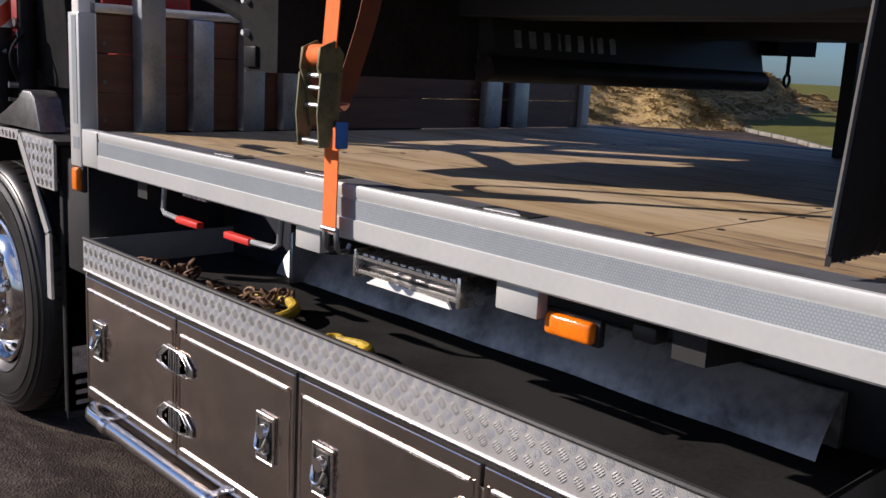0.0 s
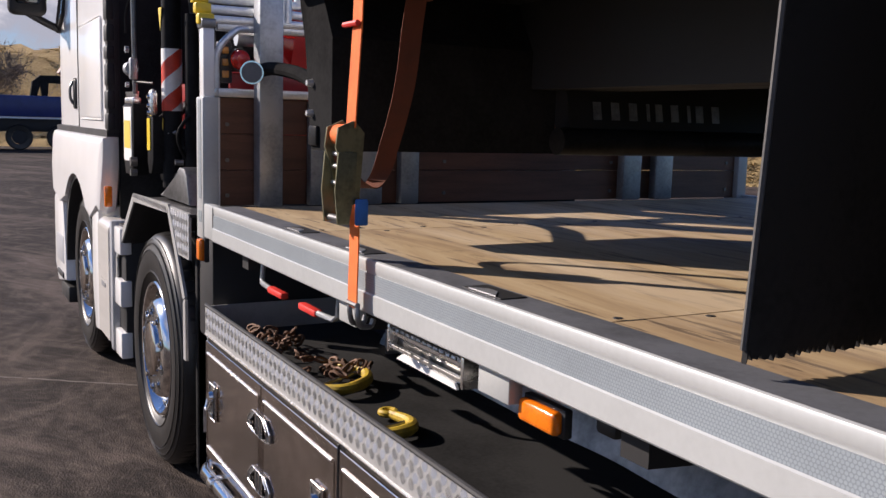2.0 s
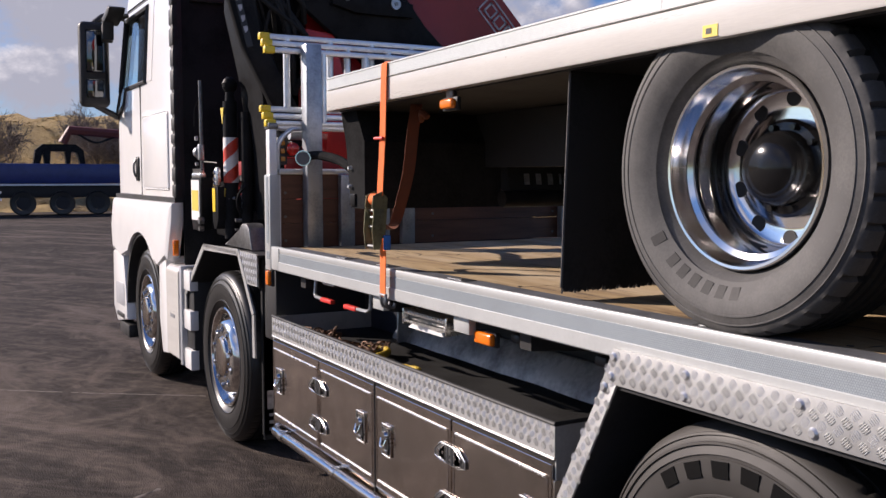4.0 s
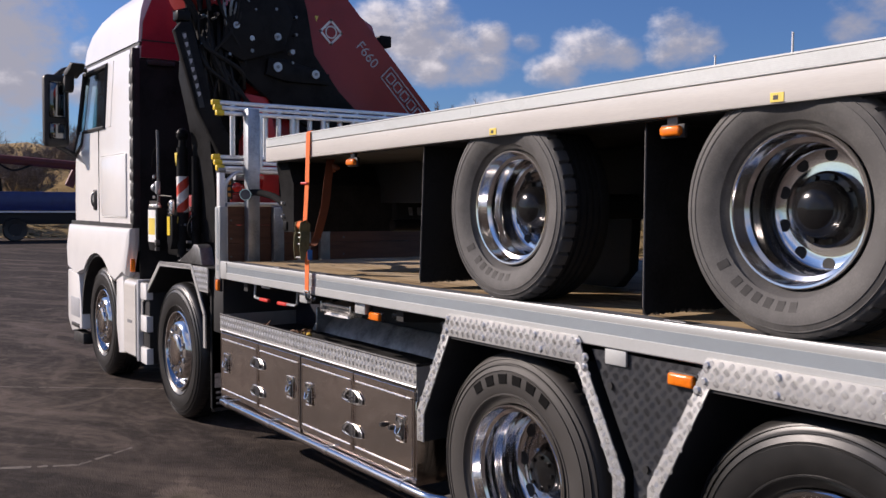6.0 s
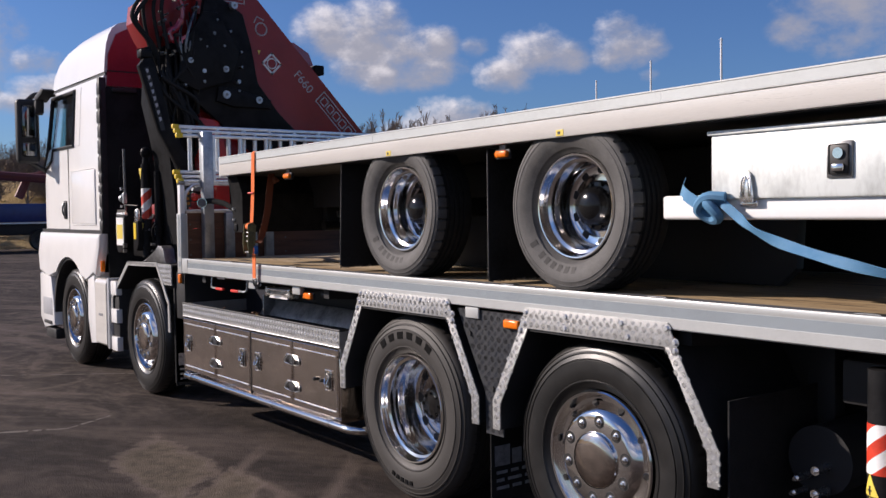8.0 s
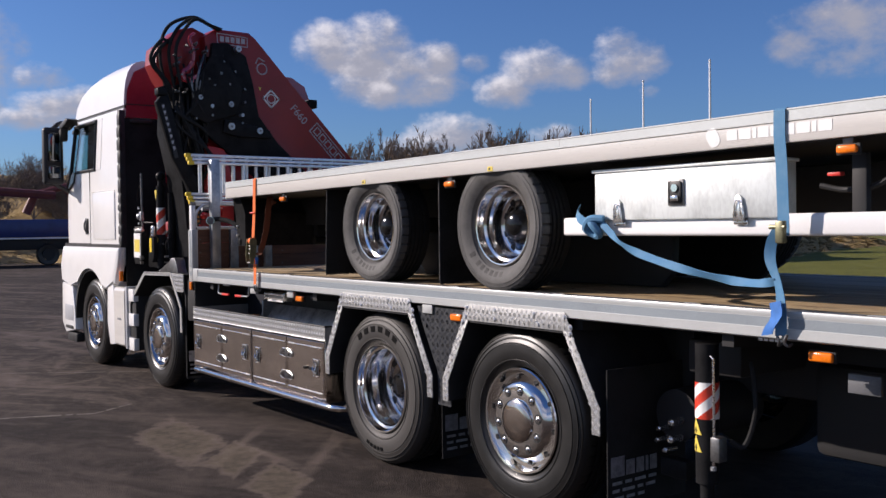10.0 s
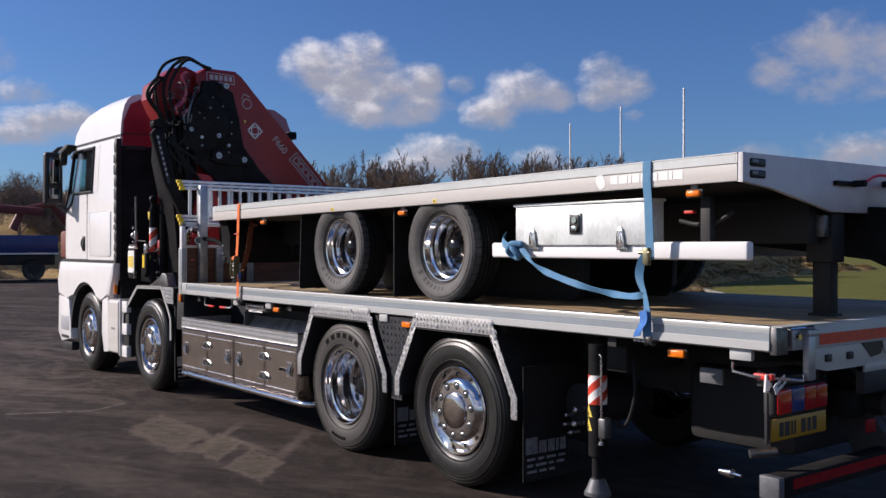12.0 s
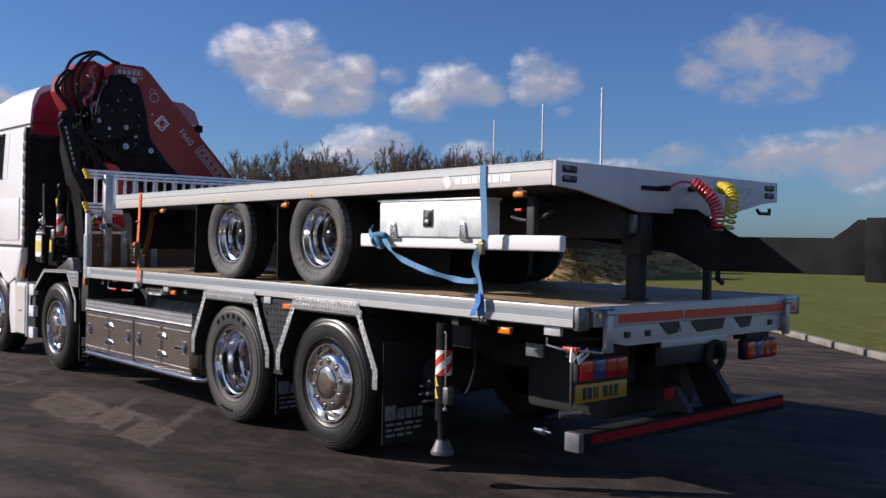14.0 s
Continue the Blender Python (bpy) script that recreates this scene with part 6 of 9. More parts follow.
# mirror
def mirror(y0, y1, yc):
    bm = B()
    box(bm, -3.86, -3.74, min(y0, y1), max(y0, y1), 2.14, 2.84, 0.045, 4)
    mh = part("mirror", bm, M("blackplastic"), truck, "tall black door mirror")
    bm = B()
    box(bm, -3.744, -3.736, min(y0, y1) + 0.045, max(y0, y1) - 0.045, 2.42, 2.77, 0.02, 3)
    part("mirror_glass", bm, M("mirror"), mh)
    bm = B()
    box(bm, -3.744, -3.736, min(y0, y1) + 0.045, max(y0, y1) - 0.045, 2.21, 2.37, 0.02, 3)
    part("mirror_glass", bm, M("mirror"), mh)
    bm = B()
    ym = (y0 + y1) / 2
    tube(bm, curve_pts([(-3.80, ym, 2.82), (-3.83, ym * 0.6 + yc * 0.4, 2.90), (-3.86, yc, 2.90)], 5), 0.028, 8)
    part("mirror_arm", bm, M("blackplastic"), mh)
    bm = B()
    tube(bm, curve_pts([(-3.80, ym, 2.16), (-3.86, ym * 0.5 + yc * 0.5, 2.10), (-3.98, yc, 2.06)], 5), 0.026, 8)
    part("mirror_arm", bm, M("blackplastic"), mh)


mirror(-0.30, -0.06, 0.08)
bm = B()
prism(bm, [(-3.66, 2.80), (-3.40, 2.86), (-3.34, 2.90), (-3.42, 2.92), (-3.70, 2.86)], "y", -0.13, 0.0, 0.012)
prism(bm, [(-3.66, 2.80), (-3.58, 2.82), (-3.60, 2.68), (-3.66, 2.66)], "y", -0.14, -0.05, 0.01)
tube(bm, [(-3.56, -0.03, 2.86), (-3.60, 0.06, 2.88)], 0.02, 8)
part("kerb_mirror", bm, M("blackplastic"), truck, "small black kerb mirror")

# ---- locker row, arches, under-bed fittings ----
LX0, LX1, LY, LZ0, LZ1 = 0.028, 2.43, 0.015, 0.31, 0.86


def locker_leaf(parent, x0, x1, hinge_right):
    """A polished door leaf with bright border beads, hinges and a latch."""
    bm = B()
    box(bm, x0, x1, LY - 0.004, LY + 0.012, LZ0 + 0.03, 0.745, 0.002, 1)
    leaf = part("locker_door", bm, M("inox"), parent, "polished stainless locker door with bright border beads")
    for z in (0.705, 0.375):
        bm = B()
        tube(bm, [(x0 + 0.025, LY - 0.005, z), (x1 - 0.025, LY - 0.005, z)], 0.0048, 10)
        part("border_bead", bm, M("inox_trim"), leaf)
    for x in (x0 + 0.014, x1 - 0.014):
        bm = B()
        tube(bm, [(x, LY - 0.004, 0.37), (x, LY - 0.004, 0.71)], 0.0025, 6)
        part("border_bead", bm, M("inox"), leaf)
    hx = x1 - 0.045 if hinge_right else x0 + 0.045
    d = -1 if hinge_right else 1
    for z in (0.625, 0.455):
        bm = B()
        cyl(bm, (hx - d * 0.035, LY - 0.008, z - 0.032), (hx - d * 0.035, LY - 0.008, z + 0.032), 0.006, seg=10)
        rims = []
        for e in (d, -d):
            hc = hx if e == d else hx - d * 0.070
            shape = [(hc - e * 0.020, z - 0.032), (hc + e * 0.010, z - 0.032), (hc + e * 0.052, z - 0.022), (hc + e * 0.052, z + 0.002), (hc + e * 0.010, z + 0.032), (hc - e * 0.020, z + 0.032)]
            prism(bm, shape, "y", LY - 0.010, LY - 0.004, 0.003)
            rims.append([Vector((px, LY - 0.011, pz)) for px, pz in shape])
        h = part("hinge", bm, M("steel"), leaf, "polished two-leaf hinge with bright rims")
        for rim_line in rims:
            bm = B()
            tube(bm, rim_line, 0.0020, 6, True)
            part("hinge_rim", bm, M("inox_trim"), h)
        for px in (hx + d * 0.022, hx - d * 0.092):
            part("hinge_bolt", cyl(B(), (px, LY - 0.015, z), (px, LY - 0.009, z), 0.006, 0.004, 10), M("chrome"), h)
    lx = x0 + 0.11 if hinge_right else x1 - 0.11
    bm = B()
    box(bm, lx - 0.036, lx + 0.036, LY - 0.011, LY - 0.003, 0.495, 0.615, 0.004, 2)
    la = part("latch", bm, M("inox"), leaf, "recessed paddle latch with a T handle")
    bm = B()
    box(bm, lx - 0.027, lx + 0.027, LY - 0.0125, LY - 0.0112, 0.505, 0.605, 0.004)
    part("latch_recess", bm, M("ink_and_holes"), la)
    bm = B()
    cyl(bm, (lx, LY - 0.026, 0.575), (lx, LY - 0.012, 0.575), 0.017, 0.021, 16)
    tube(bm, curve_pts([(lx - 0.022, LY - 0.020, 0.565), (lx - 0.012, LY - 0.030, 0.535), (lx + 0.012, LY - 0.030, 0.535), (lx + 0.022, LY - 0.020, 0.565)], 5), 0.005, 8)
    box(bm, lx - 0.02, lx + 0.02, LY - 0.024, LY - 0.012, 0.508, 0.524, 0.003)
    part("latch_handle", bm, M("chrome"), la)
    bm = B()
    for q0, q1 in (((-0.036, 0.495), (-0.036, 0.615)), ((-0.036, 0.615), (0.036, 0.615)), ((0.036, 0.615), (0.036, 0.495)), ((0.036, 0.495), (-0.036, 0.495))):
        tube(bm, [(lx + q0[0], LY - 0.011, q0[1]), (lx + q1[0], LY - 0.011, q1[1])], 0.0028, 6)
    part("latch_rim", bm, M("inox_trim"), la)
    if x1 > 2.3:
        for kx in (lx - 0.155, lx - 0.075):
            bm = B()
            cyl(bm, (kx, LY - 0.026, 0.545), (kx, LY - 0.004, 0.545), 0.010, 0.013, 14)
            part("knob", bm, M("ink_and_holes"), leaf, "small round black lock knob")
    return leaf


bm = B()
box(bm, LX0, LX1, LY + 0.002, 0.52, LZ0, 0.70, 0.006)
locker = part("side_locker", bm, M("inox"), truck, "polished stainless side locker under the flatbed")
bm = B()
tube(bm, [(1.243, LY - 0.002, LZ0 + 0.01), (1.243, LY - 0.002, 0.755)], 0.004, 6)
part("locker_seam", bm, M("ink_and_holes"), locker)
for x0, x1, hr in ((0.048, 0.655, True), (0.665, 1.235, False), (1.252, 1.845, True), (1.855, 2.42, False)):
    locker_leaf(locker, x0, x1, hr)
# tread-plate edge of the tray
bm = B()
box(bm, LX0, LX1, LY, LY + 0.006, 0.765, LZ1)
box(bm, LX1 - 0.006, LX1, LY + 0.006, 0.56, 0.70, LZ1)
box(bm, LX0, LX0 + 0.006, LY + 0.006, 0.56, 0.70, LZ1)
tray = part("tray_edge", bm, M("tread"), truck, "aluminium tread-plate edge of the tray above the lockers")
bm = B()
tube(bm, [(LX0, LY + 0.002, 0.762), (LX1, LY + 0.002, 0.762)], 0.0055, 8)
part("bright_bead", bm, M("inox_trim"), tray, "bright bead under the tread plate")
bm = B()
tread_bars(bm, (LX0, LY - 0.0002, 0.772), (1, 0, 0), (0, 0, 1), lambda u, v: True, LX1 - LX0, 0.092, 0.027, 0.0019)
part("tread_pattern", bm, M("tread_bar"), tray, kind="stuff")
bm = B()
tube(bm, [(LX0, LY + 0.003, LZ1 + 0.003), (LX1, LY + 0.003, LZ1 + 0.003), (LX1 - 0.003, 0.55, LZ1 + 0.003)], 0.007, 8)
part("edge_trim", bm, M("blackplastic"), tray, "black rubber edge trim")
bm = B()
box(bm, LX0 + 0.006, LX1 - 0.006, LY + 0.008, 0.63, 0.701, 0.767)
part("tray_mat", bm, M("flap"), truck, "black rubber tray mat")
bm = B()
NB = 60
for zlo, zhi in ((0.760, 0.885),):
    v0 = []
    for i in range(NB + 1):
        x = 0.40 + (2.25 - 0.40) * i / NB
        col = []
        for k in range(7):
            z = zlo + (zhi - zlo) * k / 6
            col.append(bm.verts.new((x, 0.505 + 0.085 * (k / 6) ** 1.4 + 0.014 * noise.noise((x * 3.4, z * 5, 3)), z)))
        v0.append(col)
    for a, b in zip(v0, v0[1:]):
        for k in range(6):
            bm.faces.new((a[k], a[k + 1], b[k + 1], b[k]))
box(bm, 0.40, 2.25, 0.595, 0.61, 0.77, 0.884)
part("back_sheet", bm, M("wallmetal"), truck, "dull grey metal sheet behind the tray")
# black sheet added where the bed's shade lies above the tray sheet
bm = B()
box(bm, LX0 + 0.01, 2.60, 0.625, 0.66, 0.70, 1.09, 0.004)
part("inner_wall", bm, M("black"), truck, "added black wall standing in for the shade under the bed")
bm = B()
box(bm, LX0 + 0.01, 0.395, 0.56, 0.62, 0.768, 1.05)
part("tank_side", bm, M("navy"), truck, "dark blue-black tank side")
bm = B()
box(bm, 0.535, 0.555, 0.46, 0.56, 0.768, 0.93, 0.004)
part("back_bracket", bm, M("galv"), truck)
# polished tube along the locker's foot
bm = B()
tube(bm, curve_pts([(0.06, 0.10, 0.303), (0.075, 0.02, 0.303), (0.14, -0.012, 0.303)], 4)[:-1] + [(0.14, -0.012, 0.303), (2.52, -0.012, 0.303)] + curve_pts([(2.58, -0.005, 0.303), (2.63, 0.03, 0.303), (2.65, 0.10, 0.303)], 4), 0.023, 16)
gt = part("guard_tube", bm, M("chrome"), truck, "polished guard tube along the locker foot")
for x in (0.25, 0.9, 1.62, 2.35):
    bm = B()
    cyl(bm, (x - 0.02, -0.012, 0.303), (x + 0.02, -0.012, 0.303), 0.027, seg=16)
    box(bm, x - 0.015, x + 0.015, -0.01, 0.10, 0.315, 0.33, 0.003)
    cyl(bm, (x, -0.03, 0.322), (x, -0.012, 0.322), 0.009, seg=8)
    part("tube_clamp", bm, M("chrome"), gt)


# tread-plate wheel arches of the rear axles
def bolt_at(parent, x, z, y=-0.015, r=0.0145):
    bm = B()
    cyl(bm, (x, y + 0.006, z), (x, y + 0.002, z), r * 1.25, r * 1.2, 12)
    cyl(bm, (x, y + 0.002, z), (x, y - 0.005, z), r * 0.95, r * 0.55, 12)
    part("bolt", bm, M("alu"), parent)


def in_poly(poly):
    def test(u, v):
        c = False
        for i in range(len(poly)):
            (x0, y0), (x1, y1) = poly[i], poly[i - 1]
            if (y0 > v) != (y1 > v) and u < (x1 - x0) * (v - y0) / (y1 - y0) + x0:
                c = not c
        return c
    return test


def wheel_arch(xf, xr):
    zt, zl, zk, zb = 1.128, 1.035, 0.675, 0.54
    spread, drop = 0.235, 0.055
    bm = B()
    poly = [(xf, zt), (xr, zt), (xr + 0.045, zl), (xf - 0.045, zl)]
    prism(bm, poly, "y", -0.014, -0.006, 0.0012)
    arch = part("wheel_arch", bm, M("tread"), truck, "bolted aluminium tread-plate wheel arch")
    bm = B()
    tread_bars(bm, (xf - 0.06, -0.0141, zl), (1, 0, 0), (0, 0, 1), in_poly([(x - xf + 0.06, z - zl) for x, z in poly]), xr - xf + 0.12, zt - zl, 0.027, 0.0019)
    part("tread_pattern", bm, M("tread_bar"), arch, kind="stuff")
    for s, x in ((-1, xf), (1, xr)):
        a = Vector((x + s * 0.030, 0, zl + 0.012))
        k = Vector((x + s * spread, 0, zk))
        w = 0.052
        leg = [(a.x - s * 0.048, a.z), (a.x + s * 0.004, a.z), (k.x + s * 0.0, zk), (k.x, zb), (k.x - s * w, zb), (k.x - s * w, zk - 0.01)]
        bm = B()
        prism(bm, leg, "y", -0.013, -0.006, 0.001)
        lg = part("arch_leg", bm, M("tread"), arch)
        bm = B()
        lo = min(p[0] for p in leg)
        tread_bars(bm, (lo, -0.0131, zb), (1, 0, 0), (0, 0, 1), in_poly([(p[0] - lo, p[1] - zb) for p in leg]), max(p[0] for p in leg) - lo + 0.02, a.z - zb, 0.027, 0.0019)
        part("tread_pattern", bm, M("tread_bar"), lg, kind="stuff")
        bolt_at(arch, x + s * 0.035, zl - 0.012)
    L = xr - xf
    for f in (0.015, 0.33, 0.70, 0.985):
        bolt_at(arch, xf + L * f - 0.01 * (1 if f < 0.5 else -1), zt - 0.022)
        bolt_at(arch, xf + L * f * 1.02 - 0.02 * (1 if f < 0.5 else -1.6), zl + 0.020)
    # black inner arch
    bm = B()
    outer = [(xf - spread + 0.03, zb), (xf - spread + 0.03, zk), (xf - 0.01, zl), (xr + 0.01, zl), (xr + spread - 0.03, zk), (xr + spread - 0.03, zb)]
    pts = outer + [(x + (0.012 if x < (xf + xr) / 2 else -0.012), z - (0.012 if z > zk else 0)) for x, z in outer[::-1]]
    prism(bm, pts, "y", -0.004, 0.68)
    part("mudguard", bm, M("blackplastic"), arch, "black mudguard inside the arch")
    return arch


wheel_arch(2.715, 3.523)
wheel_arch(4.098, 4.896)
# black tread plate between the arches and flaps
bm = B()
prism(bm, [(3.56, 1.085), (4.06, 1.085), (3.905, 0.70), (3.90, 0.50), (3.775, 0.50), (3.77, 0.70)], "y", 0.02, 0.028)
bp2 = part("infill_plate", bm, M("tread_black"), truck, "black tread plate between the wheel arches")
bm = B()
tread_bars(bm, (3.56, 0.0199, 0.50), (1, 0, 0), (0, 0, 1), in_poly([(0.03, 0.58), (0.47, 0.58), (0.335, 0.2), (0.33, 0.0), (0.225, 0.0), (0.22, 0.2)]), 0.5, 0.585, 0.034, 0.0016)
part("tread_pattern", bm, M("tread_black"), bp2, kind="stuff")
for x, z in ((3.66, 0.97), (3.83, 0.72), (3.83, 0.60)):
    bm = B()
    cyl(bm, (x, 0.012, z), (x, 0.021, z), 0.012, seg=12)
    part("bolt", bm, M("ink_and_holes"), bp2)


def mud_flap_truck(x, z0, z1, y0, y1, printed=True):
    bm = B()
    box(bm, x, x + 0.010, y0, y1, z0, z1, 0.002, 1)
    f = part("mud_flap", bm, M("flap"), truck, "black mud flap with faded bluish print")
    if printed:
        yy = y0 + 0.02
        zp = 0.325
        for k, w in enumerate((0.085, 0.055, 0.05, 0.018, 0.045)):
            h = 0.10 if k == 0 else 0.075
            w *= 1.15
            bm = B()
            box(bm, x + 0.0105, x + 0.0115, yy, yy + w, zp, zp + h)
            part("print_block", bm, M("faded_ink"), f)
            yy += w + 0.012
        for r in range(3):
            yy = y0 + 0.03
            for w in ((0.07, 0.05, 0.08, 0.06), (0.05, 0.09, 0.04, 0.07), (0.08, 0.06, 0.05))[r]:
                part("print_bar", box(B(), x + 0.0105, x + 0.0115, yy, yy + w, zp - 0.040 - r * 0.038, zp - 0.024 - r * 0.038), M("faded_ink"), f)
                yy += w + 0.022
    return f


mud_flap_truck(5.135, 0.16, 0.86, 0.03, 0.62)
mud_flap_truck(3.765, 0.16, 0.62, 0.05, 0.62)
mud_flap_truck(-0.235, 0.16, 0.80, 0.05, 0.45)
bm = B()
box(bm, 5.10, 5.22, 0.60, 0.68, 0.55, 1.05, 0.01)
part("flap_bracket", bm, M("black"), truck)

# tread-plate mudguard of the second axle
bm = B()
for p0, p1 in (((-1.70, 0.62), (-1.69, 0.80)), ((-1.69, 0.80), (-1.23, 1.13)), ((-1.23, 1.13), (-0.52, 1.145)), ((-0.52, 1.145), (-0.27, 0.83)), ((-0.27, 0.83), (-0.265, 0.60))):
    d = Vector((p1[0] - p0[0], p1[1] - p0[1])).normalized()
    n = Vector((-d.y, d.x)) * 0.018
    prism(bm, [(p0[0] - n.x, p0[1] - n.y), (p1[0] - n.x, p1[1] - n.y), (p1[0] + n.x, p1[1] + n.y), (p0[0] + n.x, p0[1] + n.y)], "y", 0.012, 0.022)
mg = part("front_mudguard", bm, M("tread"), truck, "tread-plate mudguard over the second wheel")
bm = B()
prism(bm, [(-0.52, 1.155), (-0.205, 1.155), (-0.205, 0.985), (-0.365, 0.985)], "y", 0.016, 0.026)
pl = part("mudguard_plate", bm, M("tread"), mg)
bm = B()
tread_bars(bm, (-0.52, 0.0159, 0.985), (1, 0, 0), (0, 0, 1), in_poly([(0.02, 0.165), (0.31, 0.165), (0.31, 0.005), (0.16, 0.005)]), 0.32, 0.17, 0.027, 0.0019)
part("tread_pattern", bm, M("tread_bar"), pl, kind="stuff")
bm = B()
tread_bars(bm, (-1.23, 0.0119, 1.122), (1, 0, 0), (0, 0, 1), lambda u, v: True, 0.70, 0.034, 0.027, 0.0019)
part("tread_pattern", bm, M("tread_bar"), mg, kind="stuff")
bm = B()
outer = [(-1.70, 0.62), (-1.69, 0.80), (-1.23, 1.13), (-0.52, 1.145), (-0.205, 1.15), (-0.205, 1.14), (-0.52, 1.125), (-1.22, 1.112), (-1.67, 0.79), (-1.68, 0.62)]
prism(bm, outer, "y", 0.02, 0.62)
part("mudguard_top", bm, M("black"), mg)
bm = B()
box(bm, -0.255, -0.225, 0.05, 0.60, 0.18, 1.13, 0.006)
part("rear_guard", bm, M("flap"), mg)
bm = B()
prism(bm, [(-1.10, 1.15), (-0.55, 1.15), (-0.60, 1.27), (-0.64, 1.295), (-0.72, 1.295), (-0.76, 1.25), (-0.98, 1.18)], "y", 0.10, 0.20, 0.01)
part("crane_foot_bracket", bm, M("steel"), truck, "dark cast bracket on the mudguard")
bm = B()
box(bm, -0.19, -0.01, 0.05, 0.55, 0.72, 1.10, 0.01)
part("front_bulkhead", bm, M("black"), truck)

# lamps and fittings under the side rail
marker(truck, 0.025, 0.012, 1.055, 0.045, 0.075, bracket=False)
for x, y in ((1.998, 0.06), (3.985, 0.014), (6.27, 0.055)):
    marker(truck, x, y, 1.04, 0.105, 0.04, bracket=False)
for x0, x1 in ((1.21, 1.305), (1.845, 1.945), (3.64, 3.74), (6.60, 6.72)):
    bm = B()
    box(bm, x0, x1, 0.006 if x0 == 3.64 else 0.022, 0.018 if x0 == 3.64 else 0.05, 1.045, 1.099, 0.003)
    part("white_plate", bm, M("rail"), truck, "pale square plate under the rail")
for x, d in ((0.44, 1), (1.05, -1)):
    bm = B()
    tube(bm, [(x, 0.09, 1.09), (x, 0.085, 1.015), (x + d * 0.02, 0.08, 1.005), (x + d * 0.12, 0.075, 1.003)], 0.008, 8)
    hd = part("pull_handle", bm, M("galv"), truck, "bent steel pull handle with a red grip")
    bm = B()
    box(bm, min(x + d * 0.11, x + d * 0.235), max(x + d * 0.11, x + d * 0.235), 0.064, 0.088, 0.993, 1.012, 0.005)
    part("grip", bm, M("redgrip"), hd, "red plastic grip")
for x in (0.62, 5.975):
    bm = B()
    box(bm, x, x + 0.14, 0.05, 0.08, 1.078, 1.096, 0.003)
    wl = part("strip_lamp", bm, M("blackplastic"), truck, "small white strip lamp")
    for k in range(5):
        part("lamp_cell", box(B(), x + 0.008 + k * 0.026, x + 0.028 + k * 0.026, 0.047, 0.0505, 1.081, 1.094, 0.001, 1), M("white_paint"), wl)
# slotted work lamp with end brackets
bm = B()
box(bm, 1.365, 1.685, 0.10, 0.22, 1.012, 1.048, 0.003)
wk = part("work_lamp", bm, M("steel"), truck, "slotted bright work lamp under the rail")
for k in range(12):
    x = 1.375 + k * 0.0255
    part("cooling_fin", box(B(), x, x + 0.017, 0.088, 0.21, 1.048, 1.054, 0.001, 1), M("alu"), wk)
for x in (1.352, 1.685):
    bm = B()
    box(bm, x, x + 0.012, 0.078, 0.15, 0.998, 1.062, 0.003)
    part("lamp_bracket", bm, M("inox_trim"), wk)
for z in (1.040, 1.008):
    bm = B()
    box(bm, 1.364, 1.685, 0.082, 0.092, z, z + 0.009, 0.001, 1)
    part("lamp_rim", bm, M("inox_trim"), wk)
bm = B()
prism(bm, [(1.40, 0.992), (1.67, 0.992), (1.66, 1.004), (1.50, 1.008), (1.43, 1.008)], "y", 0.080, 0.086)
part("lamp_lens", bm, M("white_paint"), wk, "bright lamp lens")
for x in (2.10, 2.52):
    part("rail_lug", box(B(), x, x + 0.05, 0.08, 0.12, 1.04, 1.07, 0.008), M("ink_and_holes"), truck)

# ---- rear of the truck ----
bm = B()
box(bm, BED1, BED1 + 0.05, 0.30, 2.42, 1.10, 1.214, 0.004)
tail = part("tail_board", bm, M("rail"), truck, "grey tail beam with red reflective strips")
for y0, y1 in ((0.34, 0.99), (1.005, 1.70), (1.715, 2.39)):
    bm = B()
    box(bm, BED1 + 0.049, BED1 + 0.0525, y0, y1, 1.115, 1.168)
    part("reflective_strip", bm, M("redtape"), tail, "red reflective strip")
bm = B()
prism(bm, [(0.02, 1.2135), (2.48, 1.2135), (2.48, 1.218), (0.02, 1.218)], "x", BED1 - 0.004, BED1 + 0.055)
part("tail_cap", bm, M("rail"), tail)
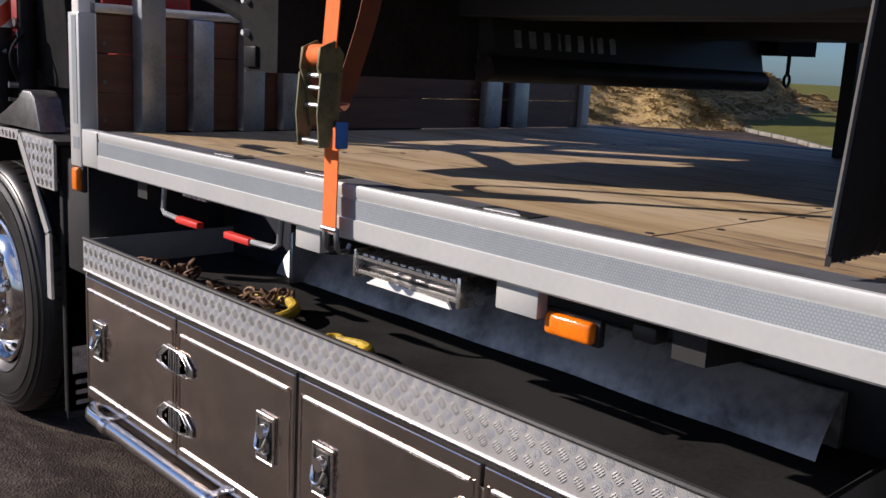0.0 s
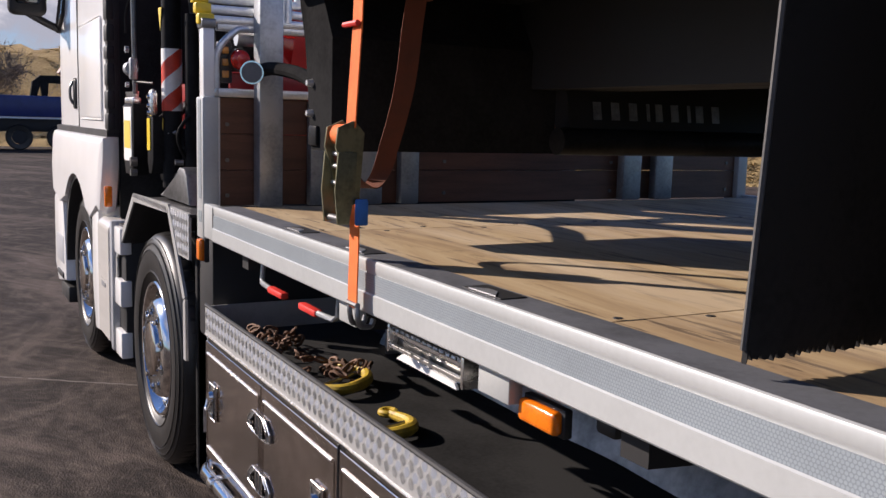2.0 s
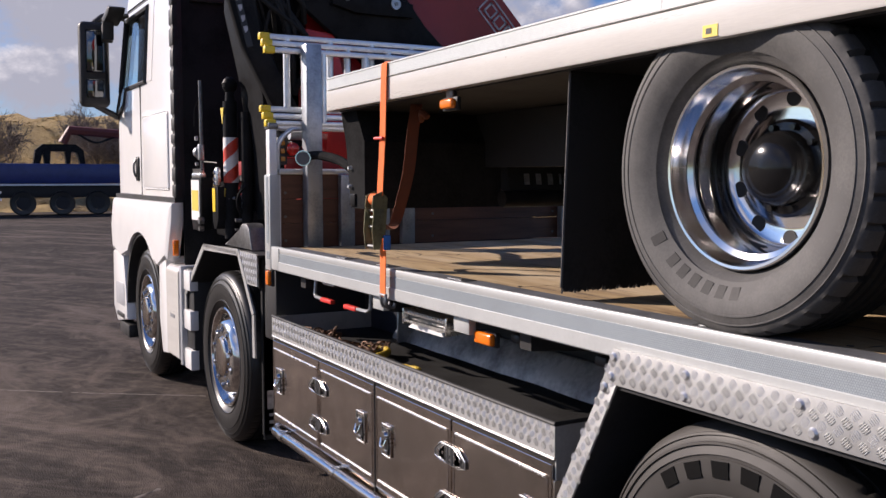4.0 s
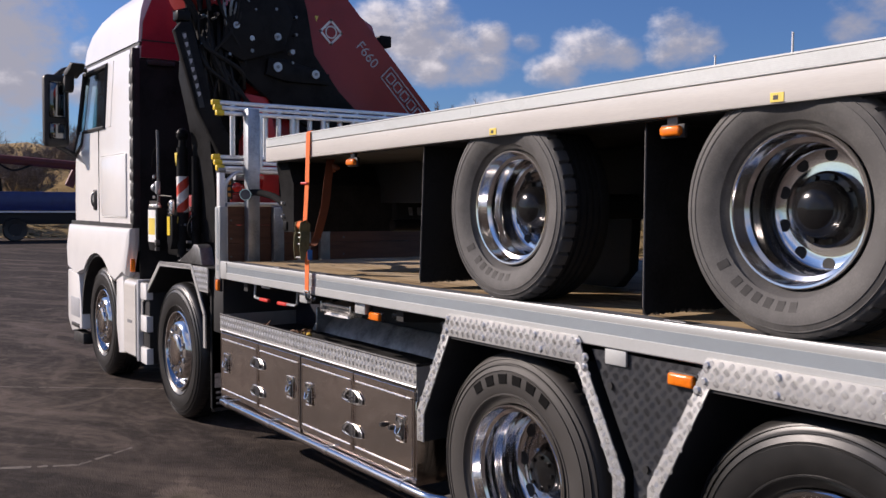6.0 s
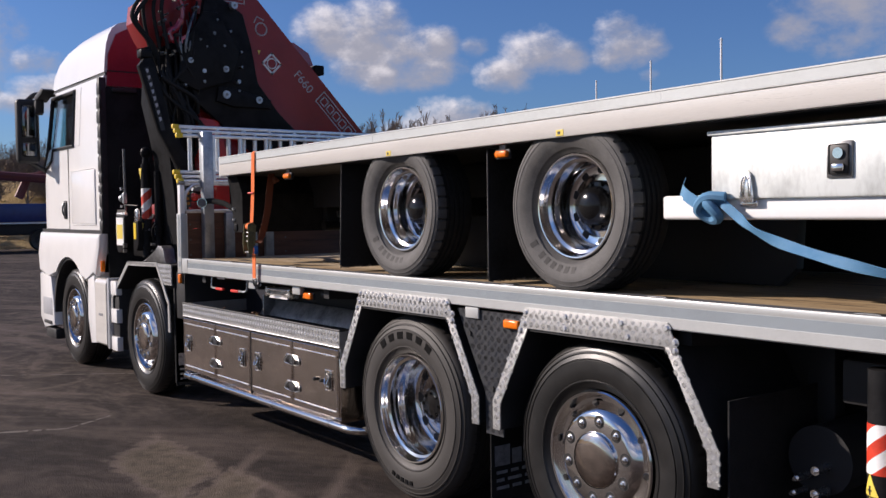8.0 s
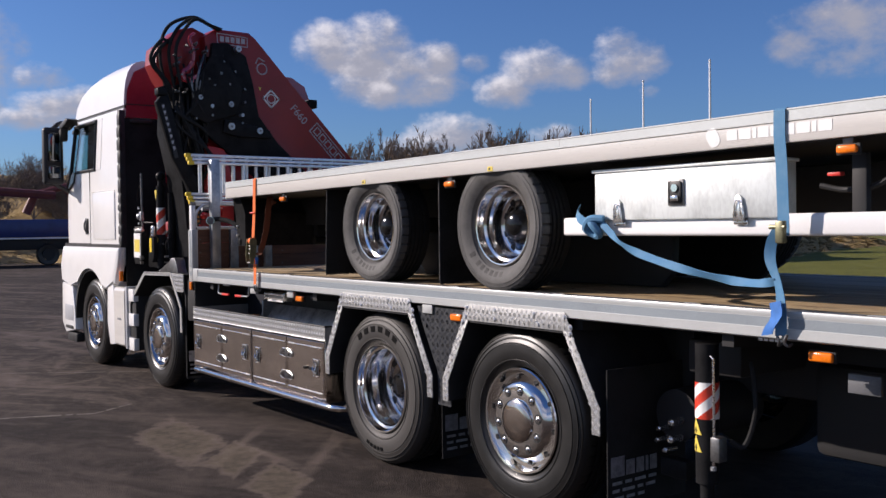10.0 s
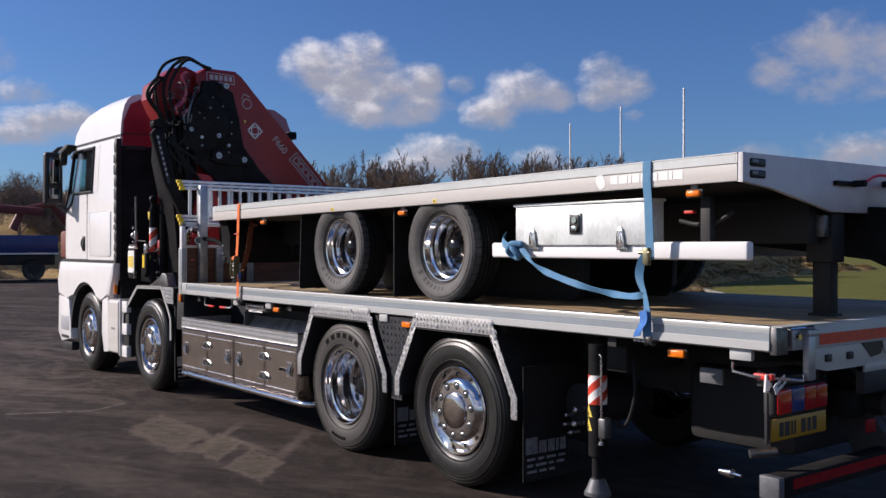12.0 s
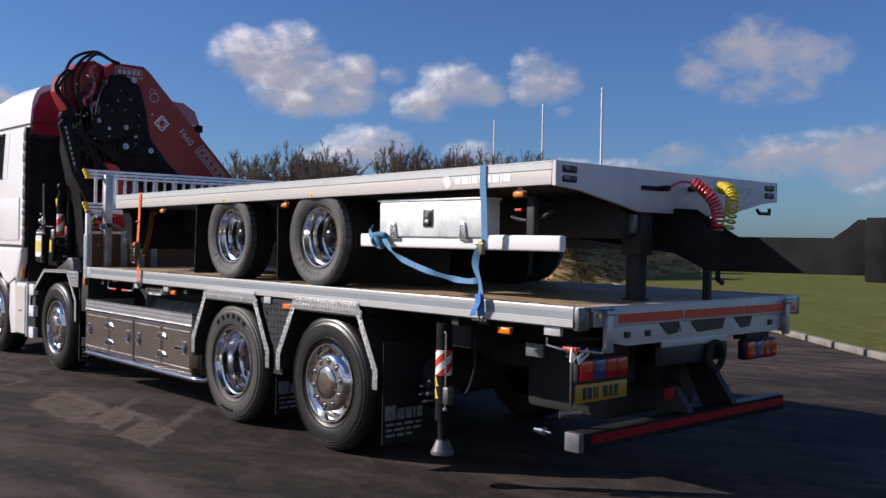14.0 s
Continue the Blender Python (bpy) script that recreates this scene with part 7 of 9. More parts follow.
# hinge post at the corner
for y, s in ((0.0, 1), (2.5, -1)):
    def yy(a, b):
        return (y + s * a, y + s * b) if s > 0 else (y + s * b, y + s * a)
    bm = B()
    a, b = yy(0.005, 0.10)
    box(bm, BED1 - 0.002, BED1 + 0.035, a, b, 1.085, 1.214, 0.004)
    cb = part("corner_casting", bm, M("steel"), truck, "dark steel corner casting")
    bm = B()
    a, b = yy(0.13, 0.27)
    box(bm, BED1, BED1 + 0.04, a, b, 1.10, 1.205, 0.005)
    part("hinge_plate", bm, M("galv"), cb)
    bm = B()
    a, b = yy(0.215, 0.27)
    box(bm, BED1 + 0.035, BED1 + 0.075, a, b, 0.955, 1.19, 0.008)
    box(bm, BED1 + 0.03, BED1 + 0.085, a - 0.012, b + 0.012, 1.165, 1.195, 0.006)
    part("hinge_post", bm, M("galv"), cb, "galvanised hinge post")
    bm = B()
    tube(bm, [(BED1 + 0.05, y + s * 0.09, 1.205), (BED1 + 0.06, y + s * 0.12, 1.206), (BED1 + 0.06, y + s * 0.26, 1.206)], 0.007, 8)
    cyl(bm, (BED1 + 0.035, y + s * 0.16, 1.165), (BED1 + 0.06, y + s * 0.16, 1.165), 0.016, seg=12)
    part("catch_rod", bm, M("chrome"), cb)
    bm = B()
    tube(bm, [(6.60, y + s * 0.05, 1.03), (6.60, y + s * 0.05, 0.985), (6.70, y + s * 0.05, 0.972), (6.86, y + s * 0.13, 0.965), (6.88, y + s * 0.20, 0.955), (6.88, y + s * 0.20, 0.985)], 0.007, 8)
    part("release_rod", bm, M("inox_trim"), cb, "bent steel release rod")
    bm = B()
    a, b = yy(0.065, 0.095)
    box(bm, 6.70, 6.80, a, b, 0.958, 0.985, 0.006)
    part("release_grip", bm, M("redgrip"), cb)
# lower cross beam
bm = B()
prism(bm, [(0.29, 1.098), (2.38, 1.098), (2.34, 1.0), (2.12, 0.98), (0.45, 0.98), (0.33, 1.0)], "x", BED1 - 0.01, BED1 + 0.03, 0.004)
cbm = part("rear_crossbeam", bm, M("rail"), truck, "grey rear cross beam with gussets")
for y in (0.42, 0.62, 2.05, 2.25):
    bm = B()
    box(bm, BED1 + 0.028, BED1 + 0.042, y, y + 0.055, 1.025, 1.062, 0.006)
    part("small_lamp", bm, M("ink_and_holes" if y in (0.42, 2.25) else "blackplastic"), cbm, "small dark lamp")
# gusset openings as flat black shapes, their shade painted on the beam
for y0, y1, ym in ((0.76, 0.99, 0.93), (1.08, 1.50, 1.44), (1.60, 1.84, 1.66)):
    bm = B()
    prism(bm, [(y0, 1.098), (y1, 1.098), (y1 - 0.03, 1.03), (y0 + 0.10, 1.02)], "x", BED1 + 0.029, BED1 + 0.034)
    part("gusset_opening", bm, M("ink_and_holes"), cbm)
bm = B()
prism(bm, [(0.96, 1.098), (1.10, 1.098), (1.06, 1.03), (1.0, 1.03)], "x", BED1 + 0.03, BED1 + 0.04)
part("gusset", bm, M("rail"), cbm)
bm = B()
box(bm, BED1 - 0.02, BED1 + 0.028, 0.80, 1.54, 0.83, 0.985, 0.008)
part("coupling_beam", bm, M("navy"), truck, "dark blue-grey coupling beam")
bm = B()
box(bm, BED1 - 0.015, BED1 + 0.034, 0.80, 1.54, 0.945, 0.99, 0.004)
part("coupling_shelf", bm, M("rail"), truck)
bm = B()
tube(bm, [(BED1 + 0.05, 1.36 + 0.085 * math.cos(a), 0.86 + 0.085 * math.sin(a)) for a in [2 * math.pi * i / 28 for i in range(28)]], 0.022, 10, closed=True)
part("towing_ring", bm, M("flap"), truck, "black hose loop")
bm = B()
prism(bm, [(6.35, 0.95), (6.55, 0.95), (6.86, 0.52), (6.80, 0.45), (6.65, 0.45)], "y", 1.10, 1.16)
part("underrun_arm", bm, M("black"), truck)
bm = B()
prism(bm, [(6.35, 0.95), (6.55, 0.95), (6.86, 0.52), (6.80, 0.45), (6.65, 0.45)], "y", 1.62, 1.68)
part("underrun_arm", bm, M("black"), truck)
bm = B()
box(bm, 6.45, 6.70, 0.98, 1.30, 0.66, 0.82, 0.02)
cyl(bm, (6.70, 1.14, 0.74), (6.80, 1.14, 0.74), 0.07, 0.06, 20)
part("tow_coupling", bm, M("crane_black"), truck, "dark tow coupling")
bm = B()
box(bm, 6.80, 6.806, 0.92, 1.02, 0.61, 0.68, 0.003)
part("red_reflector", bm, M("dulltape"), truck)
# under-run bar
bm = B()
box(bm, 6.76, 6.86, 0.06, 2.30, 0.415, 0.515, 0.006)
ur = part("underrun_bar", bm, M("matt_black"), truck, "black under-run bar with dark red tape")
bm = B()
box(bm, 6.86, 6.8625, 0.15, 2.29, 0.450, 0.498)
part("red_strip", bm, M("dulltape"), ur)
bm = B()
box(bm, 6.757, 6.863, 0.03, 0.075, 0.412, 0.518, 0.006)
part("bar_end", bm, M("rail_top"), ur)
# paler strip: the lit top of the bar is put into its colour
bm = B()
box(bm, 6.78, 6.85, 1.62, 2.28, 0.515, 0.523)
part("bar_top", bm, M("rail_top"), ur)


bm = B()
prism(bm, [(0.055, 0.935), (0.145, 0.985), (0.160, 0.945), (0.075, 0.895)], "x", 6.815, 6.818)
ars = part("arrow_label", bm, M("white_ink"), truck, "small white label with a black arrow")
bm = B()
prism(bm, [(0.085, 0.934), (0.118, 0.952), (0.113, 0.962), (0.138, 0.957), (0.126, 0.935), (0.121, 0.944), (0.090, 0.926)], "x", 6.8182, 6.819)
part("arrow", bm, M("ink_and_holes"), ars)


def tail_lamp(y0, y1):
    bm = B()
    box(bm, 6.74, 6.81, y0, y1, 0.785, 0.925, 0.02, 3)
    tl = part("tail_lamp", bm, M("blackplastic"), truck, "rear lamp cluster with red and smoked lenses")
    L = y1 - y0
    for f0, f1, mat in ((0.03, 0.27, "bright_lens"), (0.28, 0.52, "bluelens"), (0.53, 0.74, "redlens"), (0.75, 0.97, "redlens")):
        bm = B()
        box(bm, 6.80, 6.825, y0 + L * f0, y0 + L * f1, 0.795, 0.915, 0.012, 3)
        part("lens", bm, M(mat), tl)
    bm = B()
    prism(bm, [(6.70, 1.0), (6.80, 0.97), (6.80, 0.93), (6.70, 0.92)], "y", y0 + 0.02, y1 - 0.1)
    part("lamp_bracket", bm, M("black"), tl)
    return tl


tail_lamp(0.08, 0.53)
tail_lamp(1.86, 2.28)
bm = B()
box(bm, 6.79, 6.80, 0.07, 0.54, 0.670, 0.775, 0.004)
npl = part("registration_plate", bm, M("plate_yellow"), truck, "yellow rear registration plate")
for y0, y1 in ((0.13, 0.165), (0.175, 0.215), (0.23, 0.245), (0.255, 0.27), (0.315, 0.355), (0.37, 0.40), (0.415, 0.45)):
    bm = B()
    box(bm, 6.80, 6.8015, y0, y1, 0.688, 0.755)
    part("plate_bar", bm, M("ink_and_holes"), npl)
bm = B()
box(bm, 6.775, 6.79, 0.045, 0.06, 0.66, 0.90, 0.002)
part("plate_edge", bm, M("blackplastic"), npl)
bm = B()
prism(bm, [(0.045, 0.905), (0.20, 0.915), (0.12, 0.985), (0.055, 0.985)], "x", 6.77, 6.78)
tri = part("rear_sign", bm, M("white_ink"), truck, "small white sign with a dark arrow")
bm = B()
prism(bm, [(0.085, 0.945), (0.12, 0.945), (0.12, 0.955), (0.085, 0.955)], "x", 6.78, 6.7815)
part("sign_mark", bm, M("ink_and_holes"), tri)
bm = B()
cyl(bm, (6.55, 0.02, 0.50), (6.62, 0.02, 0.50), 0.016, 0.024, 12)
cyl(bm, (6.62, 0.02, 0.50), (6.67, 0.02, 0.497), 0.008, seg=10)
part("hose_nipple", bm, M("chrome"), truck, "bright hose nipple")
bm = B()
cyl(bm, (6.66, 0.10, 0.59), (6.74, 0.20, 0.60), 0.022, seg=12)
part("valve_tap", bm, M("steel"), truck)

# rear stabiliser leg
lx, ly = 5.69, 0.09


def warning_bands(leg, x, y, r, z0, z1, h, face=-40):
    """Slanting red and white bands wound round a leg between two heights; face is the bearing of their middle."""
    seg, rr = 28, r + 0.0015
    rise = math.pi * rr * 0.8
    for k in range(-2, int((z1 - z0 + rise) / h) + 2):
        bm = B()
        rows = []
        for i in range(seg + 1):
            da = -math.pi + 2 * math.pi * i / seg
            a = radians(face) + da
            zz = [min(z1, max(z0, z0 + h * (k + j) + rr * 0.8 * da)) for j in (0, 1)]
            rows.append([bm.verts.new((x + rr * math.cos(a), y + rr * math.sin(a), q)) for q in zz])
        some = False
        for p, q in zip(rows, rows[1:]):
            if max(p[1].co.z - p[0].co.z, q[1].co.z - q[0].co.z) > 1e-5:
                bm.faces.new((p[0], q[0], q[1], p[1]))
                some = True
        if some:
            part("warning_band", bm, M("redtape" if k % 2 == 0 else "white_ink"), leg, "red and white warning band")
        else:
            bm.free()


def stabiliser(name_label, x, y, ztop, zfoot, stripe0, stripe1, r, foot=True):
    bm = B()
    cyl(bm, (x, y, zfoot + 0.22), (x, y, ztop), r, seg=24)
    leg = part("stabiliser_leg", bm, M("crane_black"), truck, name_label)
    warning_bands(leg, x, y, r, stripe0, stripe1, (stripe1 - stripe0) / 3.2)
    if foot:
        bm = B()
        cyl(bm, (x, y, zfoot + 0.10), (x, y, zfoot + 0.24), r * 0.62, seg=20)
        part("leg_rod", bm, M("crane_black"), leg)
        bm = B()
        cyl(bm, (x, y, zfoot), (x, y, zfoot + 0.02), r * 1.45, seg=24)
        cyl(bm, (x, y, zfoot + 0.02), (x, y, zfoot + 0.09), r * 1.35, r * 0.8, 24)
        part("leg_foot", bm, M("rail_top"), leg, "worn dark steel foot")
    return leg


leg = stabiliser("black rear stabiliser leg with red and white bands", lx, ly, 1.04, 0.195, 0.705, 0.868, 0.052)
for k, z in enumerate((0.665, 0.588)):
    bm = B()
    seg = 8
    vs = []
    for i in range(seg + 1):
        a = radians(-90 - 35 + 70 * i / seg - 25)
        vs.append((a, z + 0.075 * (1 - abs(i / seg * 2 - 1)) - 0.03, z - 0.03))
    for (a0, t0, b0), (a1, t1, b1) in zip(vs, vs[1:]):
        rr = 0.0545
        q = [bm.verts.new((lx + rr * math.cos(a), ly + rr * math.sin(a), zz)) for a, zz in ((a0, b0), (a1, b1), (a1, t1), (a0, t0))]
        bm.faces.new(q)
    part("warning_label", bm, M("sticker"), leg, "yellow warning triangle")
    bm = B()
    a = radians(-115)
    d = Vector((math.cos(a), math.sin(a), 0))
    side = Vector((-d.y, d.x, 0))
    c = Vector((lx, ly, z - 0.012)) + d * 0.0552
    for w, h in ((0.004, 0.03), (0.010, 0.006)):
        q = [bm.verts.new(c + side * sx * w + Vector((0, 0, sz * h * 0.5))) for sx, sz in ((-1, -1), (1, -1), (1, 1), (-1, 1))]
        bm.faces.new(q)
    part("label_mark", bm, M("ink_and_holes"), leg)
bm = B()
tube(bm, [(lx + 0.055, ly - 0.045, 0.99), (lx + 0.075, ly - 0.055, 0.98), (lx + 0.078, ly - 0.055, 0.60), (lx + 0.07, ly - 0.05, 0.50)], 0.006, 8)
part("pressure_pipe", bm, M("inox_trim"), leg, "thin bright pressure pipe")
bm = B()
box(bm, lx + 0.065, lx + 0.115, ly - 0.07, ly - 0.01, 0.53, 0.64, 0.008)
part("valve_block", bm, M("steel"), leg)
bm = B()
cyl(bm, (lx + 0.07, ly - 0.05, 0.49), (lx + 0.07, ly - 0.05, 0.505), 0.013, seg=12)
part("pipe_end", bm, M("alu"), leg)
bm = B()
tube(bm, curve_pts([(lx + 0.12, ly, 0.62), (lx + 0.16, ly + 0.05, 0.60), (lx + 0.18, ly + 0.10, 0.75), (lx + 0.12, ly + 0.16, 0.95)], 6), 0.012, 8)
part("hydraulic_hose", bm, M("flap"), leg)
bm = B()
box(bm, 5.42, 5.72, 0.30, 2.2, 0.86, 1.02, 0.012)
part("stabiliser_beam", bm, M("black"), truck, "black rear stabiliser beam")
# tank and valves behind the last flap
bm = B()
cyl(bm, (5.30, 0.36, 0.62), (5.30, 0.9, 0.62), 0.13, seg=24)
part("air_tank", bm, M("black"), truck)
for k, (x, y, z) in enumerate(((5.26, 0.30, 0.56), (5.33, 0.31, 0.60), (5.24, 0.31, 0.50), (5.34, 0.29, 0.52), (5.30, 0.30, 0.46))):
    bm = B()
    cyl(bm, (x, y - 0.03, z), (x, y + 0.05, z), 0.013 + 0.004 * (k % 2), seg=12)
    cyl(bm, (x, y - 0.045, z), (x, y - 0.03, z), 0.008, seg=8)
    part("valve", bm, M("inox_trim"), truck)
bm = B()
box(bm, 5.26, 5.42, 0.28, 0.36, 0.33, 0.42, 0.01)
part("valve_box", bm, M("crane_black"), truck)
bm = B()
box(bm, 6.28, 6.42, 0.22, 0.24, 0.88, 0.96, 0.004)
part("data_plate", bm, M("rail_top"), truck, "grey data plate under the bed")
bm = B()
box(bm, 5.8, 6.5, 0.75, 1.75, 0.45, 0.90, 0.05)
part("rear_tank", bm, M("black"), truck)

# ---- the loader crane folded across behind the cab ----
crane = thing("loader_crane", (-1.0, 1.25, 1.0), "red and black folding loader crane mounted behind the cab", "crane")
bm = B()
box(bm, -1.25, -0.75, 0.35, 2.15, 0.90, 1.35, 0.03)
part("crane_base", bm, M("crane_black"), crane, "black crane base across the chassis")
# column drawn wider and taller on the near side to shade the bed floor
bm = B()
prism(bm, [(0.30, 1.30), (1.05, 1.30), (1.0, 2.0), (0.86, 2.50), (0.60, 2.90), (0.16, 2.90), (0.14, 2.55), (0.24, 2.10), (0.28, 1.7)], "x", -1.15, -0.76, 0.015)
part("column", bm, M("crane_black"), crane, "black crane column")
bm = B()
prism(bm, [(0.46, 2.50), (0.52, 2.50), (0.98, 2.10), (0.98, 1.80), (0.62, 1.80), (0.52, 2.2)], "x", -0.74, -0.66, 0.01)
part("slew_housing", bm, M("red"), crane, "red slew housing")
# red crane panel; its brightness comes from the raised paint colour
bm = B()
prism(bm, [(0.40, 1.42), (0.72, 1.42), (0.70, 2.05), (0.62, 2.38), (0.44, 2.40)], "x", -0.655, -0.565, 0.012)
part("valve_housing", bm, M("lit_red"), crane, "red crane panel behind the headboard, its brightness put into the colour")
bm = B()
prism(bm, [(0.44, 3.49), (0.56, 3.575), (0.92, 3.575), (0.99, 3.52), (2.52, 1.93), (2.22, 1.62), (1.40, 2.22), (0.94, 2.66), (0.82, 3.24), (0.46, 3.28)], "x", -0.98, -0.60, 0.012)
boom = part("main_boom", bm, M("red"), crane, "red tapered main boom")
for k in range(3):
    o = 0.03 + k * 0.035
    bm = B()
    prism(bm, [(2.40, 1.95), (2.66, 1.66), (2.50, 1.46), (2.22, 1.74)], "x", -0.95 + o, -0.63 - o)
    part("extension", bm, M("red"), boom)
# second boom lying behind the linkage, and the knuckle head
bm = B()
prism(bm, [(0.05, 3.06), (-0.02, 3.20), (0.0, 3.36), (0.10, 3.44), (0.22, 3.55), (0.36, 3.585), (0.50, 3.53), (0.60, 3.38), (0.52, 3.20), (0.36, 3.10), (0.20, 3.0), (0.10, 2.98)], "x", -1.02, -0.70, 0.012)
part("knuckle", bm, M("red"), crane, "red rounded knuckle")
bm = B()
prism(bm, [(0.50, 3.42), (0.66, 3.44), (0.86, 3.32), (0.93, 3.05), (0.985, 2.72), (1.20, 2.46), (1.52, 2.18), (1.46, 2.06), (1.05, 2.12), (0.70, 2.30), (0.42, 2.52), (0.34, 2.74), (0.38, 2.90), (0.46, 3.12)], "x", -0.60, -0.545, 0.006)
lkp = part("linkage_plate", bm, M("crane_black"), crane, "black linkage plates with bright pins")
bm = B()
prism(bm, [(0.30, 3.02), (0.48, 3.30), (0.60, 3.30), (0.80, 2.98), (0.72, 2.72), (0.40, 2.62), (0.24, 2.70)], "x", -0.545, -0.50, 0.006)
part("link_arm", bm, M("crane_black"), lkp)
bm = B()
prism(bm, [(0.60, 2.66), (0.74, 2.66), (1.10, 2.58), (1.10, 2.50), (0.74, 2.50), (0.58, 2.54)], "x", -0.545, -0.505, 0.006)
part("link_arm", bm, M("crane_black"), lkp)
for y, z, r in ((0.67, 2.82, 0.030), (0.67, 2.60, 0.038), (0.98, 2.57, 0.034), (0.76, 3.38, 0.034), (0.35, 2.87, 0.026), (0.47, 2.79, 0.020), (0.79, 2.72, 0.020), (0.47, 2.70, 0.014), (0.79, 2.64, 0.012), (0.30, 2.66, 0.012), (0.57, 3.12, 0.016), (0.66, 3.02, 0.012), (0.72, 3.15, 0.014), (0.82, 2.98, 0.012), (0.82, 2.85, 0.012), (0.50, 3.0, 0.010), (0.60, 3.24, 0.010)):
    bm = B()
    cyl(bm, (-0.56, y, z), (-0.495, y, z), r, r * 0.92, 20)
    p = part("pin", bm, M("galv" if r > 0.018 else "steel"), lkp, "bright pin end")
    if r > 0.022:
        bm = B()
        cyl(bm, (-0.496, y, z), (-0.488, y, z), r * 0.35, seg=10)
        part("grease_cap", bm, M("steel"), p)
# lift cylinder with the slotted guard
bm = B()
cyl(bm, (-0.58, -0.03, 2.95), (-0.62, 0.42, 1.55), 0.055, seg=20)
part("lift_cylinder", bm, M("crane_black"), crane, "black lift cylinder")
bm = B()
prism(bm, [(-0.100, 2.79), (-0.055, 2.85), (0.0, 2.855), (0.05, 2.78), (0.157, 2.30), (0.30, 2.06), (0.40, 1.90), (0.44, 1.74), (0.33, 1.72), (0.24, 1.91), (0.053, 2.265)], "x", -0.56, -0.50, 0.008)
gd = part("cylinder_guard", bm, M("crane_black"), crane, "black guard with pale printed blocks")
bm = B()
prism(bm, [(-0.052, 2.775), (-0.020, 2.785), (0.112, 2.270), (0.076, 2.262)], "x", -0.50, -0.4985)
part("slot", bm, M("ink_and_holes"), gd)
for k in range(8):
    t = k / 8
    y, z = -0.040 + 0.115 * t, 2.765 - 0.45 * t
    bm = B()
    q = [(y - 0.004, z), (y + 0.020, z + 0.006), (y + 0.022, z - 0.018), (y + 0.008, z - 0.034)]
    prism(bm, q, "x", -0.4985, -0.4975)
    part("print_block", bm, M("boom_ink"), gd)
# added black mass that blocks sun from the bed floor
bm = B()
prism(bm, [(0.04, 2.80), (0.30, 2.82), (0.44, 2.40), (0.56, 2.0), (0.56, 1.62), (0.40, 1.62), (0.36, 1.95), (0.20, 2.25)], "x", -0.92, -0.76, 0.01)
part("lift_frame", bm, M("crane_black"), crane, "black mass added behind the lift cylinder to shade the bed floor")
bm = B()
box(bm, -0.60, -0.50, -0.08, 0.02, 2.86, 2.93, 0.012)
part("cylinder_head", bm, M("crane_black"), crane)
bm = B()
cyl(bm, (-0.80, 0.50, 1.3), (-0.78, 0.66, 2.60), 0.065, seg=20)
part("ram", bm, M("crane_black"), crane)
# hoses over the knuckle
for k, (dx, lift, st) in enumerate(((0.0, 0.0, -0.02), (0.05, -0.025, 0.05), (0.10, -0.04, 0.10))):
    bm = B()
    tube(bm, curve_pts([(-0.62 + dx, st + 0.06, 2.95), (-0.64 + dx, st + 0.02, 3.30), (-0.66 + dx, st + 0.12, 3.56 + lift), (-0.66 + dx, 0.34, 3.675 + lift), (-0.66 + dx, 0.50, 3.63 + lift), (-0.64 + dx, 0.60, 3.56)], 8), 0.017, 8)
    part("hydraulic_hose", bm, M("flap"), crane, "arched black hydraulic hose")
for st, mid, top in (((0.02, 3.0), (-0.12, 3.20), (0.0, 3.40)), ((0.06, 2.98), (-0.09, 3.18), (0.03, 3.37))):
    bm = B()
    tube(bm, curve_pts([(-0.60, 0.10, 2.82), (-0.58, st[0], st[1]), (-0.57, mid[0], mid[1]), (-0.60, top[0], top[1]), (-0.66, 0.12, 3.40)], 8), 0.017, 8)
    part("hydraulic_hose", bm, M("flap"), crane, "arched black hydraulic hose")
rng = random.Random(12)
for k in range(9):
    y0, z0 = 0.28 + rng.uniform(-0.06, 0.2), 3.28 + rng.uniform(-0.1, 0.15)
    y1, z1 = 0.22 + rng.uniform(-0.06, 0.2), 2.72 + rng.uniform(-0.1, 0.1)
    bm = B()
    tube(bm, curve_pts([(-0.62, y0, z0), (-0.50, (y0 + y1) / 2 + rng.uniform(-0.08, 0.06), (z0 + z1) / 2), (-0.56, y1, z1)], 6), rng.choice((0.008, 0.012)), 6)
    part("hydraulic_hose", bm, M("flap" if k % 3 else "steel"), crane)
# added black filler block and hose bundle between the guard and the linkage
bm = B()
prism(bm, [(0.10, 2.95), (0.30, 3.06), (0.44, 2.98), (0.46, 2.55), (0.42, 2.10), (0.30, 2.12), (0.16, 2.62)], "x", -0.74, -0.64, 0.02)
vb = part("valve_block", bm, M("crane_black"), crane, "black block added to fill the gap behind the hoses")
rng = random.Random(5)
for k in range(14):
    y0, z0 = rng.uniform(0.10, 0.40), rng.uniform(2.75, 3.15)
    y1, z1 = rng.uniform(0.22, 0.46), rng.uniform(2.0, 2.5)
    bulge = rng.uniform(-0.12, 0.06)
    bm = B()
    tube(bm, curve_pts([(-0.64, y0, z0), (-0.53 + rng.uniform(-0.02, 0.03), y0 + bulge * 0.6, z0 * 0.65 + z1 * 0.35), (-0.53, y1 + bulge, z0 * 0.3 + z1 * 0.7), (-0.62, y1, z1)], 6), rng.choice((0.010, 0.013, 0.017)), 7)
    part("hydraulic_hose", bm, M("flap"), vb)
